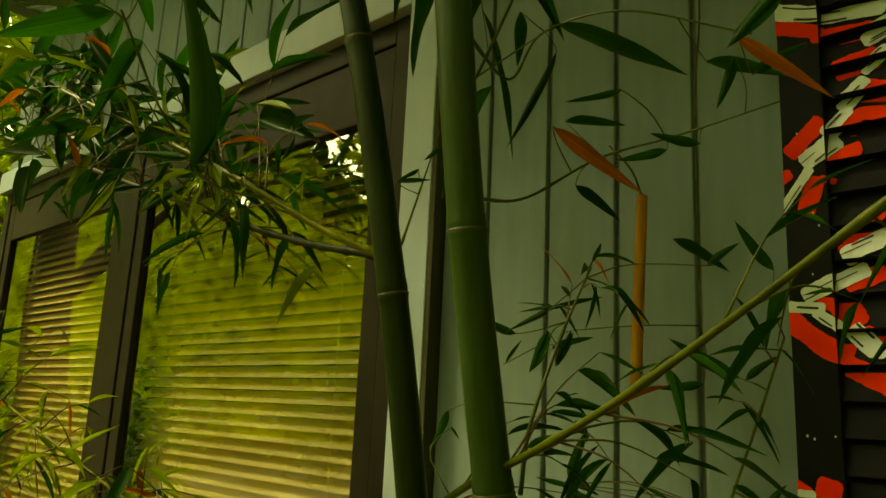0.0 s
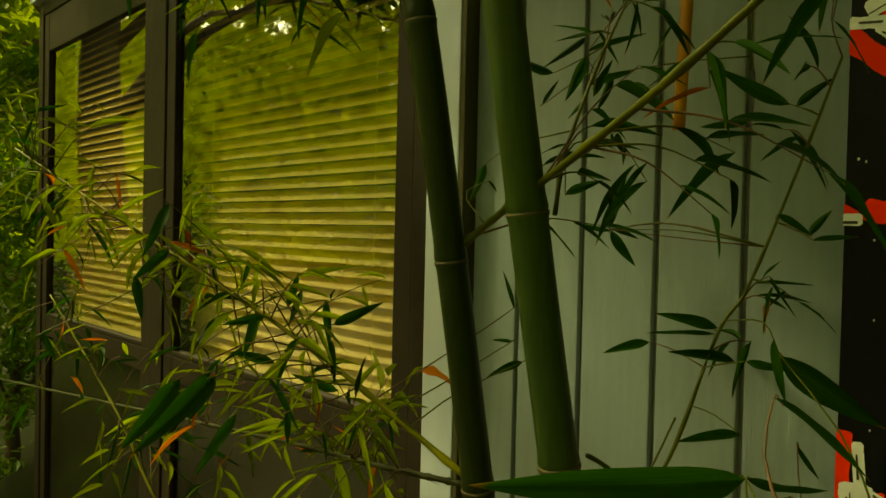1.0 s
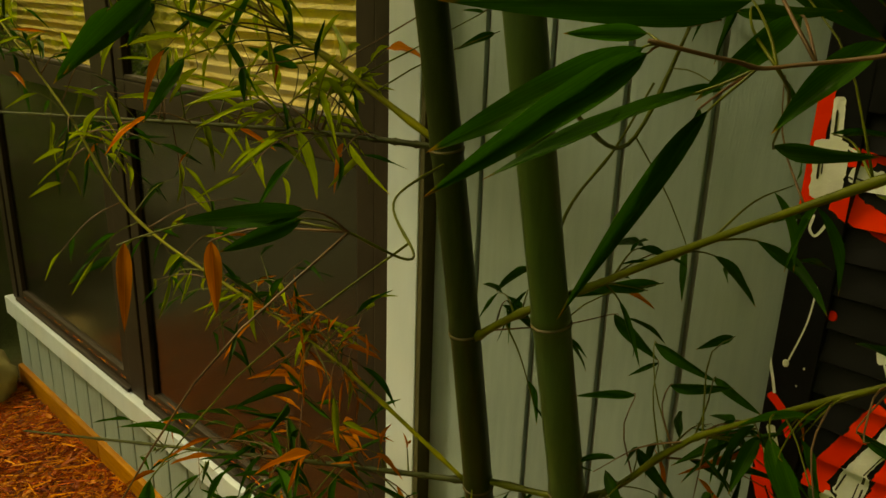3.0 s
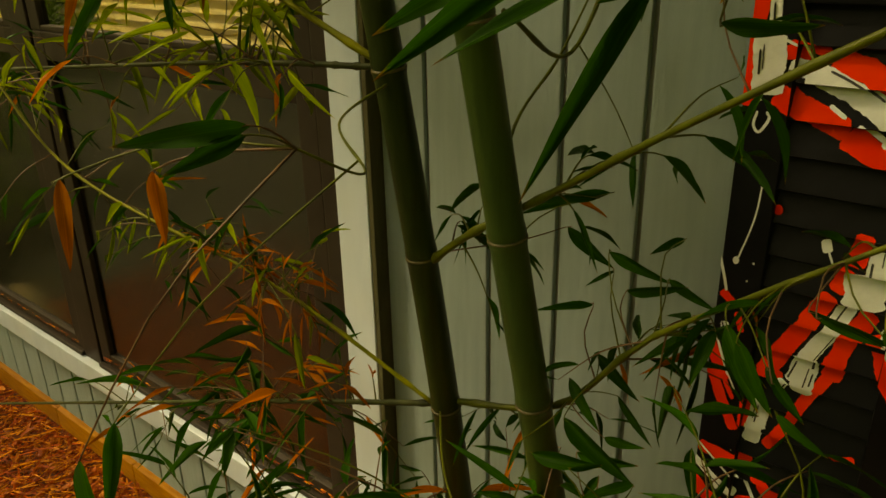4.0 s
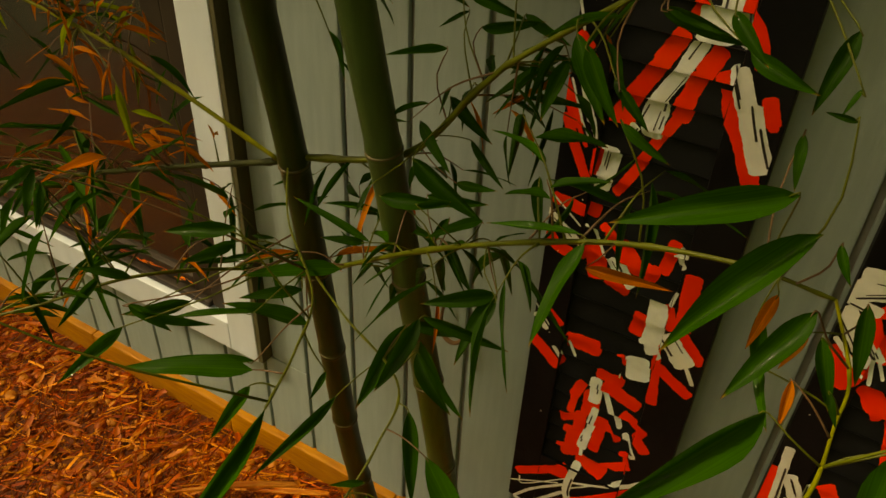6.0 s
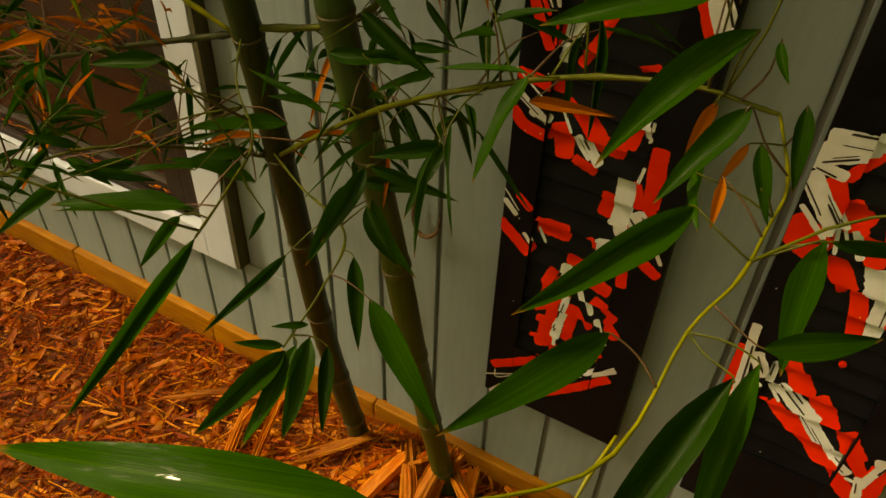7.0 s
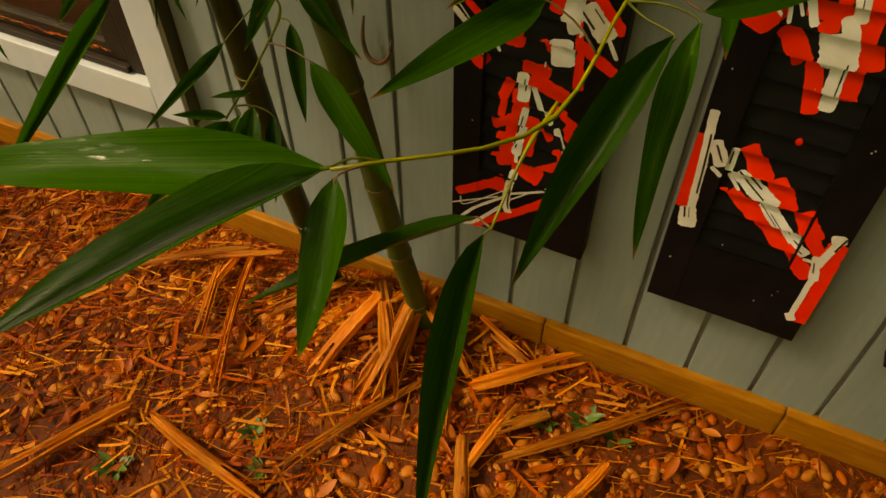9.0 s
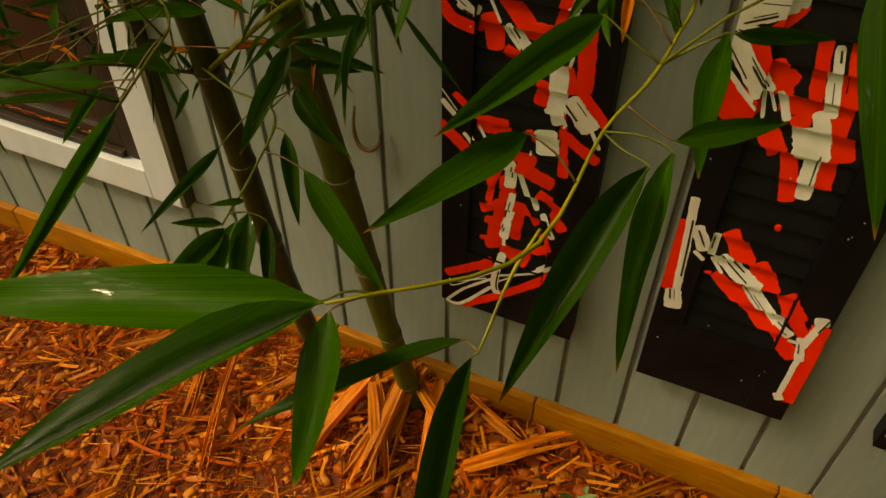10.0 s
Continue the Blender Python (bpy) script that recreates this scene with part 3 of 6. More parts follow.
def stroke(panel, material, width, *pts):
    """A flat brush stroke along pts (x, z of the panel) over the frame and the slats, broken at each slat's lip."""
    PAINT_COUNT[0] += 1
    rng = random.Random(PAINT_COUNT[0])
    lift = {"orange_red_paint": 0.0004, "cream_white_paint": 0.0011}.get(material.name, 0.0018) + 0.00001 * (PAINT_COUNT[0] % 61)
    w, h, foot = 0.205, 2.03, START[panel.name]
    P = [Vector((x, 0, z)) for x, z in pts]
    if width > 0.006:
        more = min(0.4 * width, 0.007)
        P[0] += (P[0] - P[1]).normalized() * more
        P[-1] += (P[-1] - P[-2]).normalized() * more
        width *= 1.08 if material is not M_RED else (1.0 if P[0].z > 0.52 else 1.22)
    length = sum((b - a).length for a, b in zip(P, P[1:]))
    n = max(8, int(length / 0.0022))
    line = curve_points(P, n)
    k1, k2 = rng.uniform(0, 50), rng.uniform(0, 50)
    edge = []
    for i, p in enumerate(line):
        d = (line[min(i + 1, n)] - line[max(i - 1, 0)]).normalized()
        s = Vector((d.z, 0, -d.x))
        q = min(1.0, min(i, n - i) * length / n / (width * 0.16))
        end = 0.6 + 0.4 * math.sqrt(1 - (1 - q) ** 2)
        u = i * length / n
        a, b = [width / 2 * end * (1 + 0.16 * noise.noise(Vector((k, u * 70, 0))) + 0.12 * noise.noise(Vector((k, u * 260, 5)))) for k in (k1, k2)]
        edge.append((p + s * a, p - s * b))
    bands = [(-1, foot, 0), (h - 0.07, 9, 0), (1.0, 1.055, 0)]
    z = foot
    while z < h - 0.07:
        if not 0.975 < z < 1.05:
            bands.append((z + 0.001, z + LOUVRE - 0.0012, 1))
        z += LOUVRE
    for x0, x1 in ((0.0, 0.0408), (0.0412, w - 0.0508), (w - 0.0495, w)):
        inner = x0 == 0.0412
        for z0, z1, kind in (bands if inner else [(-1, 9, 0)]):
            bm = bmesh.new()
            slip = rng.uniform(-0.0012, 0.0012) if kind else 0.0
            for (a, b), (c, d) in zip(edge, edge[1:]):
                poly = [(a.x + slip, a.z), (b.x + slip, b.z), (d.x + slip, d.z), (c.x + slip, c.z)]
                if min(q[1] for q in poly) > z1 or max(q[1] for q in poly) < z0:
                    continue
                poly = clip(clip(clip(clip(poly, 0, x0, True), 0, x1, False), 1, z0, True), 1, z1, False)
                if len(poly) < 3:
                    continue
                vs = [bm.verts.new((x, (LIP + STEP * (zz - z0 + 0.001) / LOUVRE if kind else 0.0) - lift, zz)) for x, zz in poly]
                bm.faces.new(vs)
            bmesh.ops.remove_doubles(bm, verts=bm.verts[:], dist=0.00004)
            if sum(f.calc_area() for f in bm.faces) > 4e-6:
                part("paint_stroke", bm, material, panel)
            else:
                bm.free()
    if material is M_WHITE and width > 0.0085 and length > 1.6 * width:
        for _ in range(1 if width < 0.016 else 2):
            off = rng.uniform(-0.36, 0.36) * width
            a = rng.uniform(0, 0.4)
            sub = curve_points(P, 12)[int(a * 12):int((a + rng.uniform(0.4, 0.6)) * 12) + 1]
            if len(sub) > 2:
                d = (sub[-1] - sub[0]).normalized()
                s = Vector((d.z, 0, -d.x)) * off
                stroke(panel, M_BLACK_STREAK, rng.uniform(0.001, 0.0028), *[(p.x + s.x, p.z + s.z) for p in sub[::2] + [sub[-1]]])


def splash(panel, material, x, z, r):
    bm = bmesh.new()
    foot = START[panel.name]
    y = 0.0 if x < 0.041 or x > 0.155 or z < foot else LIP + STEP * ((z - foot) % LOUVRE) / LOUVRE
    bmesh.ops.create_uvsphere(bm, u_segments=8, v_segments=5, radius=r)
    for v in bm.verts:
        v.co = Vector((x + v.co.x, y - 0.0006 + v.co.y * 0.15, z + v.co.z * 1.3))
    part("paint_drop", bm, material, panel, smooth=True)


M_BLACK_STREAK = mat("black_brush_streak", (0.012, 0.012, 0.013), 0.35)
stroke(SH1, M_RED, 0.0149, (0.000, 1.675), (0.038, 1.659))
stroke(SH1, M_RED, 0.0165, (0.040, 1.654), (0.082, 1.649))
stroke(SH1, M_RED, 0.0215, (0.058, 1.615), (0.085, 1.619))
stroke(SH1, M_RED, 0.0212, (0.078, 1.588), (0.094, 1.583))
stroke(SH1, M_RED, 0.0157, (0.063, 1.553), (0.073, 1.564), (0.092, 1.561))
stroke(SH1, M_RED, 0.0177, (0.011, 1.538), (0.035, 1.560))
stroke(SH1, M_RED, 0.0156, (0.046, 1.526), (0.065, 1.530))
stroke(SH1, M_RED, 0.0123, (-0.003, 1.510), (0.004, 1.513))
stroke(SH1, M_RED, 0.0173, (0.022, 1.477), (0.030, 1.501))
stroke(SH1, M_RED, 0.0069, (0.036, 1.504), (0.045, 1.502))
stroke(SH1, M_RED, 0.0135, (0.052, 1.435), (0.086, 1.467))
stroke(SH1, M_RED, 0.0183, (0.055, 1.402), (0.082, 1.411))
stroke(SH1, M_RED, 0.0201, (0.000, 1.369), (0.033, 1.341), (0.046, 1.337))
stroke(SH1, M_RED, 0.0233, (0.047, 1.382), (0.057, 1.366))
stroke(SH1, M_RED, 0.0117, (0.030, 1.383), (0.038, 1.381))
stroke(SH1, M_RED, 0.0132, (0.068, 1.354), (0.080, 1.348))
stroke(SH1, M_RED, 0.0198, (0.051, 1.323), (0.076, 1.309))
stroke(SH1, M_RED, 0.0135, (-0.004, 1.215), (0.007, 1.210))
stroke(SH1, M_RED, 0.0200, (0.023, 1.215), (0.031, 1.213))
stroke(SH1, M_WHITE, 0.0168, (-0.001, 1.694), (0.036, 1.679), (0.094, 1.670))
stroke(SH1, M_WHITE, 0.0181, (0.084, 1.641), (0.100, 1.648))
stroke(SH1, M_WHITE, 0.0089, (0.079, 1.608), (0.098, 1.625))
stroke(SH1, M_WHITE, 0.0142, (0.057, 1.577), (0.075, 1.596))
stroke(SH1, M_WHITE, 0.0123, (0.044, 1.551), (0.060, 1.570))
stroke(SH1, M_WHITE, 0.0175, (0.025, 1.525), (0.047, 1.540))
stroke(SH1, M_WHITE, 0.0087, (-0.001, 1.479), (0.015, 1.501), (0.025, 1.514))
stroke(SH1, M_WHITE, 0.0168, (0.054, 1.429), (0.086, 1.443))
stroke(SH1, M_WHITE, 0.0151, (0.019, 1.392), (0.064, 1.413))
stroke(SH1, M_WHITE, 0.0101, (0.003, 1.381), (0.029, 1.378))
stroke(SH1, M_WHITE, 0.0100, (0.026, 1.374), (0.042, 1.361))
stroke(SH1, M_WHITE, 0.0083, (0.045, 1.358), (0.067, 1.336))
stroke(SH1, M_WHITE, 0.0116, (0.057, 1.358), (0.077, 1.337))
stroke(SH1, M_WHITE, 0.0101, (-0.002, 1.207), (0.012, 1.207))
stroke(SH1, M_RED, 0.0168, (0.120, 0.801), (0.118, 0.782))
stroke(SH1, M_RED, 0.0162, (0.111, 0.767), (0.106, 0.753))
stroke(SH1, M_RED, 0.0184, (0.099, 0.737), (0.089, 0.714))
stroke(SH1, M_RED, 0.0187, (0.085, 0.707), (0.072, 0.680))
stroke(SH1, M_RED, 0.0191, (0.067, 0.672), (0.057, 0.648))
stroke(SH1, M_RED, 0.0183, (0.135, 0.726), (0.129, 0.712))
stroke(SH1, M_RED, 0.0180, (0.123, 0.701), (0.114, 0.662))
stroke(SH1, M_RED, 0.0153, (0.145, 0.802), (0.149, 0.773))
stroke(SH1, M_RED, 0.0139, (0.152, 0.769), (0.165, 0.752), (0.173, 0.730))
stroke(SH1, M_RED, 0.0175, (0.147, 0.708), (0.163, 0.674))
stroke(SH1, M_RED, 0.0143, (0.189, 0.698), (0.196, 0.681))
stroke(SH1, M_RED, 0.0164, (0.092, 0.886), (0.119, 0.876), (0.141, 0.873))
stroke(SH1, M_RED, 0.0134, (0.147, 0.868), (0.154, 0.846))
stroke(SH1, M_RED, 0.0089, (0.157, 0.867), (0.174, 0.850))
stroke(SH1, M_RED, 0.0091, (0.007, 0.720), (0.018, 0.711))
stroke(SH1, M_RED, 0.0135, (-0.004, 0.669), (0.016, 0.628))
stroke(SH1, M_RED, 0.0066, (0.023, 0.701), (0.028, 0.685))
stroke(SH1, M_WHITE, 0.0160, (0.135, 0.786), (0.136, 0.769))
stroke(SH1, M_WHITE, 0.0326, (0.126, 0.764), (0.128, 0.744))
stroke(SH1, M_WHITE, 0.0093, (0.148, 0.766), (0.156, 0.744))
stroke(SH1, M_WHITE, 0.0142, (0.117, 0.731), (0.106, 0.703))
stroke(SH1, M_WHITE, 0.0145, (0.104, 0.699), (0.091, 0.672))
stroke(SH1, M_WHITE, 0.0131, (0.086, 0.667), (0.081, 0.648))
stroke(SH1, M_WHITE, 0.0082, (0.098, 0.671), (0.098, 0.654))
stroke(SH1, M_WHITE, 0.0174, (0.158, 0.717), (0.176, 0.678))
stroke(SH1, M_WHITE, 0.0089, (0.121, 0.889), (0.134, 0.886))
stroke(SH1, M_WHITE, 0.0119, (0.133, 0.890), (0.145, 0.879))
stroke(SH1, M_WHITE, 0.0118, (0.150, 0.886), (0.171, 0.881))
stroke(SH1, M_WHITE, 0.0105, (0.175, 0.842), (0.178, 0.821))
stroke(SH1, M_WHITE, 0.0080, (0.089, 0.791), (0.091, 0.786))
stroke(SH1, M_WHITE, 0.0019, (0.092, 0.784), (0.098, 0.774))
stroke(SH1, M_WHITE, 0.0016, (0.029, 0.841), (0.026, 0.803), (0.016, 0.761))
stroke(SH1, M_WHITE, 0.0029, (-0.003, 0.764), (0.006, 0.736), (0.009, 0.724))
stroke(SH1, M_WHITE, 0.0080, (0.012, 0.687), (0.030, 0.636))
stroke(SH1, M_WHITE, 0.0027, (0.004, 0.675), (0.022, 0.630))
stroke(SH1, M_RED, 0.0142, (0.007, 1.013), (0.005, 0.979), (0.005, 0.915))
stroke(SH1, M_RED, 0.0125, (0.035, 0.959), (0.047, 0.959))
stroke(SH1, M_WHITE, 0.0094, (0.018, 1.007), (0.021, 0.971))
stroke(SH1, M_WHITE, 0.0268, (0.018, 0.967), (0.020, 0.928))
stroke(SH1, M_WHITE, 0.0025, (0.030, 0.970), (0.049, 0.962))
stroke(SH1, M_WHITE, 0.0026, (0.015, 0.906), (0.013, 0.893), (0.019, 0.887), (0.026, 0.900), (0.023, 0.906))
stroke(SH1, M_WHITE, 0.0125, (0.042, 0.947), (0.054, 0.944))
stroke(SH1, M_RED, 0.0119, (0.004, 0.632), (0.019, 0.600), (0.033, 0.572))
stroke(SH1, M_RED, 0.0051, (0.015, 0.631), (0.030, 0.604))
stroke(SH1, M_RED, 0.0161, (0.054, 0.645), (0.066, 0.642))
stroke(SH1, M_RED, 0.0116, (0.117, 0.667), (0.097, 0.623), (0.083, 0.588), (0.068, 0.560))
stroke(SH1, M_RED, 0.0148, (0.045, 0.601), (0.045, 0.580))
stroke(SH1, M_RED, 0.0175, (0.158, 0.680), (0.179, 0.647), (0.196, 0.611))
stroke(SH1, M_RED, 0.0096, (0.192, 0.690), (0.198, 0.676))
stroke(SH1, M_RED, 0.0110, (0.133, 0.571), (0.147, 0.576))
stroke(SH1, M_RED, 0.0154, (0.008, 0.534), (0.049, 0.528))
stroke(SH1, M_RED, 0.0077, (0.063, 0.514), (0.069, 0.510))
stroke(SH1, M_WHITE, 0.0195, (0.093, 0.659), (0.091, 0.636))
stroke(SH1, M_WHITE, 0.0108, (0.074, 0.638), (0.069, 0.629))
stroke(SH1, M_WHITE, 0.0184, (0.055, 0.604), (0.055, 0.584))
stroke(SH1, M_WHITE, 0.0168, (0.053, 0.573), (0.053, 0.562))
stroke(SH1, M_WHITE, 0.0051, (0.032, 0.640), (0.039, 0.615))
stroke(SH1, M_WHITE, 0.0018, (0.020, 0.635), (0.032, 0.613))
stroke(SH1, M_WHITE, 0.0208, (0.176, 0.685), (0.186, 0.660), (0.198, 0.635))
stroke(SH1, M_WHITE, 0.0087, (0.000, 0.515), (0.036, 0.489))
stroke(SH1, M_WHITE, 0.0023, (-0.001, 0.540), (0.039, 0.508))
stroke(SH1, M_WHITE, 0.0039, (0.044, 0.511), (0.058, 0.496))
stroke(SH1, M_WHITE, 0.0115, (0.149, 0.508), (0.154, 0.501))
stroke(SH1, M_RED, 0.0130, (0.002, 0.486), (0.020, 0.471), (0.045, 0.467))
stroke(SH1, M_RED, 0.0184, (0.056, 0.479), (0.065, 0.450))
stroke(SH1, M_RED, 0.0162, (0.072, 0.504), (0.099, 0.482))
stroke(SH1, M_RED, 0.0198, (0.103, 0.474), (0.127, 0.473))
stroke(SH1, M_RED, 0.0141, (0.141, 0.518), (0.136, 0.485))
stroke(SH1, M_RED, 0.0161, (0.170, 0.489), (0.174, 0.424))
stroke(SH1, M_RED, 0.0110, (0.154, 0.441), (0.162, 0.417))
stroke(SH1, M_RED, 0.0111, (0.171, 0.418), (0.202, 0.384))
stroke(SH1, M_RED, 0.0148, (0.081, 0.443), (0.100, 0.438))
stroke(SH1, M_RED, 0.0086, (0.020, 0.375), (0.035, 0.361))
stroke(SH1, M_RED, 0.0143, (0.001, 0.326), (0.039, 0.295))
stroke(SH1, M_RED, 0.0217, (0.050, 0.338), (0.081, 0.340))
stroke(SH1, M_RED, 0.0150, (0.127, 0.412), (0.124, 0.390))
stroke(SH1, M_RED, 0.0083, (0.153, 0.381), (0.157, 0.355))
stroke(SH1, M_RED, 0.0109, (0.157, 0.355), (0.163, 0.298))
stroke(SH1, M_RED, 0.0123, (0.161, 0.354), (0.199, 0.331))
stroke(SH1, M_RED, 0.0086, (0.116, 0.345), (0.121, 0.333))
stroke(SH1, M_RED, 0.0180, (0.096, 0.303), (0.119, 0.303))
stroke(SH1, M_RED, 0.0202, (0.106, 0.282), (0.145, 0.274))
stroke(SH1, M_RED, 0.0156, (0.137, 0.250), (0.162, 0.238))
stroke(SH1, M_RED, 0.0133, (0.159, 0.226), (0.171, 0.211))
stroke(SH1, M_RED, 0.0116, (0.077, 0.277), (0.069, 0.253))
stroke(SH1, M_RED, 0.0187, (0.092, 0.259), (0.093, 0.230))
stroke(SH1, M_RED, 0.0084, (0.069, 0.256), (0.068, 0.221))
stroke(SH1, M_RED, 0.0150, (0.060, 0.203), (0.078, 0.213))
stroke(SH1, M_RED, 0.0122, (0.070, 0.187), (0.073, 0.162))
stroke(SH1, M_RED, 0.0129, (0.082, 0.220), (0.083, 0.165))
stroke(SH1, M_RED, 0.0120, (0.110, 0.224), (0.108, 0.166))
stroke(SH1, M_RED, 0.0084, (0.115, 0.224), (0.135, 0.200))
stroke(SH1, M_RED, 0.0214, (0.067, 0.143), (0.088, 0.149))
stroke(SH1, M_RED, 0.0201, (0.094, 0.139), (0.123, 0.129))
stroke(SH1, M_RED, 0.0107, (0.148, 0.185), (0.156, 0.167))
stroke(SH1, M_RED, 0.0096, (0.126, 0.146), (0.152, 0.160))
stroke(SH1, M_RED, 0.0121, (0.012, 0.063), (0.076, 0.110))
stroke(SH1, M_RED, 0.0161, (0.064, 0.097), (0.084, 0.097))
stroke(SH1, M_RED, 0.0112, (0.039, 0.004), (0.113, 0.066), (0.176, 0.130))
stroke(SH1, M_WHITE, 0.0092, (0.024, 0.492), (0.041, 0.486))
stroke(SH1, M_WHITE, 0.0033, (0.055, 0.499), (0.071, 0.478))
stroke(SH1, M_WHITE, 0.0044, (0.066, 0.475), (0.094, 0.450))
stroke(SH1, M_WHITE, 0.0109, (0.081, 0.474), (0.105, 0.451))
stroke(SH1, M_WHITE, 0.0042, (0.151, 0.520), (0.149, 0.506))
stroke(SH1, M_WHITE, 0.0042, (0.157, 0.522), (0.157, 0.511))
stroke(SH1, M_WHITE, 0.0043, (0.158, 0.467), (0.154, 0.443))
stroke(SH1, M_WHITE, 0.0202, (0.140, 0.435), (0.144, 0.416))
stroke(SH1, M_WHITE, 0.0224, (0.144, 0.412), (0.145, 0.389))
stroke(SH1, M_WHITE, 0.0197, (0.142, 0.382), (0.149, 0.369))
stroke(SH1, M_WHITE, 0.0272, (0.134, 0.346), (0.138, 0.324))
stroke(SH1, M_WHITE, 0.0232, (0.162, 0.401), (0.185, 0.375))
stroke(SH1, M_WHITE, 0.0053, (0.186, 0.377), (0.202, 0.348))
stroke(SH1, M_WHITE, 0.0072, (0.003, 0.362), (0.018, 0.347))
stroke(SH1, M_WHITE, 0.0020, (0.001, 0.379), (0.022, 0.353))
stroke(SH1, M_WHITE, 0.0057, (0.031, 0.323), (0.045, 0.307))
stroke(SH1, M_WHITE, 0.0036, (0.046, 0.332), (0.060, 0.316))
stroke(SH1, M_WHITE, 0.0147, (0.093, 0.287), (0.095, 0.257))
stroke(SH1, M_WHITE, 0.0066, (0.106, 0.271), (0.133, 0.227))
stroke(SH1, M_WHITE, 0.0029, (0.119, 0.255), (0.135, 0.228))
stroke(SH1, M_WHITE, 0.0084, (0.144, 0.220), (0.160, 0.192))
stroke(SH1, M_WHITE, 0.0093, (0.099, 0.234), (0.096, 0.197))
stroke(SH1, M_WHITE, 0.0122, (0.096, 0.191), (0.092, 0.163))
stroke(SH1, M_WHITE, 0.0053, (0.092, 0.163), (0.096, 0.140))
stroke(SH1, M_WHITE, 0.0111, (0.091, 0.125), (0.085, 0.074), (0.089, 0.055))
stroke(SH1, M_WHITE, 0.0048, (0.009, 0.001), (0.038, 0.039), (0.082, 0.080))
stroke(SH1, M_WHITE, 0.0058, (0.009, 0.001), (0.034, 0.005), (0.081, 0.062))
stroke(SH1, M_WHITE, 0.0024, (0.001, 0.035), (0.073, 0.077))
stroke(SH1, M_WHITE, 0.0019, (0.014, 0.053), (0.022, 0.040), (0.082, 0.093))
stroke(SH1, M_WHITE, 0.0040, (0.087, 0.088), (0.147, 0.120), (0.182, 0.157))
stroke(SH1, M_WHITE, 0.0071, (0.147, 0.120), (0.183, 0.151))
stroke(SH1, M_WHITE, 0.0023, (0.088, 0.075), (0.124, 0.108))
stroke(SH1, M_WHITE, 0.0020, (0.120, 0.318), (0.121, 0.304))
stroke(SH2, M_RED, 0.0102, (0.050, 0.577), (0.040, 0.556))
stroke(SH2, M_RED, 0.0231, (0.020, 0.527), (0.042, 0.501))
stroke(SH2, M_RED, 0.0212, (0.044, 0.512), (0.057, 0.487))
stroke(SH2, M_RED, 0.0173, (0.011, 0.482), (0.028, 0.454))
stroke(SH2, M_RED, 0.0194, (0.067, 0.476), (0.098, 0.473))
stroke(SH2, M_RED, 0.0122, (0.081, 0.456), (0.088, 0.461))
stroke(SH2, M_RED, 0.0177, (0.053, 0.442), (0.073, 0.420))
stroke(SH2, M_RED, 0.0089, (0.068, 0.417), (0.071, 0.411))
stroke(SH2, M_RED, 0.0145, (0.086, 0.415), (0.101, 0.364))
stroke(SH2, M_RED, 0.0135, (0.080, 0.543), (0.091, 0.489))
stroke(SH2, M_RED, 0.0143, (0.112, 0.545), (0.121, 0.498))
stroke(SH2, M_RED, 0.0173, (0.120, 0.491), (0.120, 0.457))
stroke(SH2, M_RED, 0.0143, (0.122, 0.450), (0.130, 0.385))
stroke(SH2, M_RED, 0.0133, (0.132, 0.446), (0.138, 0.429))
stroke(SH2, M_RED, 0.0085, (0.107, 0.515), (0.109, 0.494))
stroke(SH2, M_RED, 0.0180, (0.006, 0.294), (0.010, 0.189))
stroke(SH2, M_RED, 0.0196, (0.061, 0.291), (0.085, 0.259))
stroke(SH2, M_RED, 0.0211, (0.101, 0.256), (0.123, 0.225))
stroke(SH2, M_RED, 0.0216, (0.145, 0.221), (0.161, 0.197))
stroke(SH2, M_RED, 0.0132, (0.166, 0.189), (0.178, 0.173))
stroke(SH2, M_RED, 0.0174, (0.060, 0.222), (0.097, 0.196))
stroke(SH2, M_RED, 0.0221, (0.108, 0.190), (0.144, 0.163))
stroke(SH2, M_RED, 0.0194, (0.150, 0.158), (0.176, 0.133))
stroke(SH2, M_RED, 0.0187, (0.192, 0.191), (0.194, 0.135), (0.199, 0.050))
stroke(SH2, M_RED, 0.0040, (0.045, 0.225), (0.054, 0.227))
stroke(SH2, M_WHITE, 0.0245, (0.004, 0.560), (0.040, 0.577))
stroke(SH2, M_WHITE, 0.0144, (0.006, 0.524), (0.023, 0.502), (0.038, 0.482))
stroke(SH2, M_WHITE, 0.0034, (0.016, 0.485), (0.042, 0.462))
stroke(SH2, M_WHITE, 0.0043, (0.042, 0.481), (0.048, 0.454))
stroke(SH2, M_WHITE, 0.0078, (0.058, 0.485), (0.071, 0.459))
stroke(SH2, M_WHITE, 0.0034, (0.050, 0.480), (0.060, 0.463))
stroke(SH2, M_WHITE, 0.0084, (0.095, 0.539), (0.100, 0.520))
stroke(SH2, M_WHITE, 0.0128, (0.099, 0.513), (0.109, 0.472))
stroke(SH2, M_WHITE, 0.0148, (0.101, 0.467), (0.106, 0.455))
stroke(SH2, M_WHITE, 0.0332, (0.098, 0.449), (0.107, 0.421))
stroke(SH2, M_WHITE, 0.0154, (0.112, 0.419), (0.113, 0.371))
stroke(SH2, M_WHITE, 0.0099, (0.010, 0.333), (0.015, 0.266), (0.021, 0.160))
stroke(SH2, M_WHITE, 0.0200, (0.017, 0.179), (0.021, 0.158))
stroke(SH2, M_WHITE, 0.0166, (0.023, 0.291), (0.035, 0.268))
stroke(SH2, M_WHITE, 0.0060, (0.026, 0.258), (0.040, 0.247))
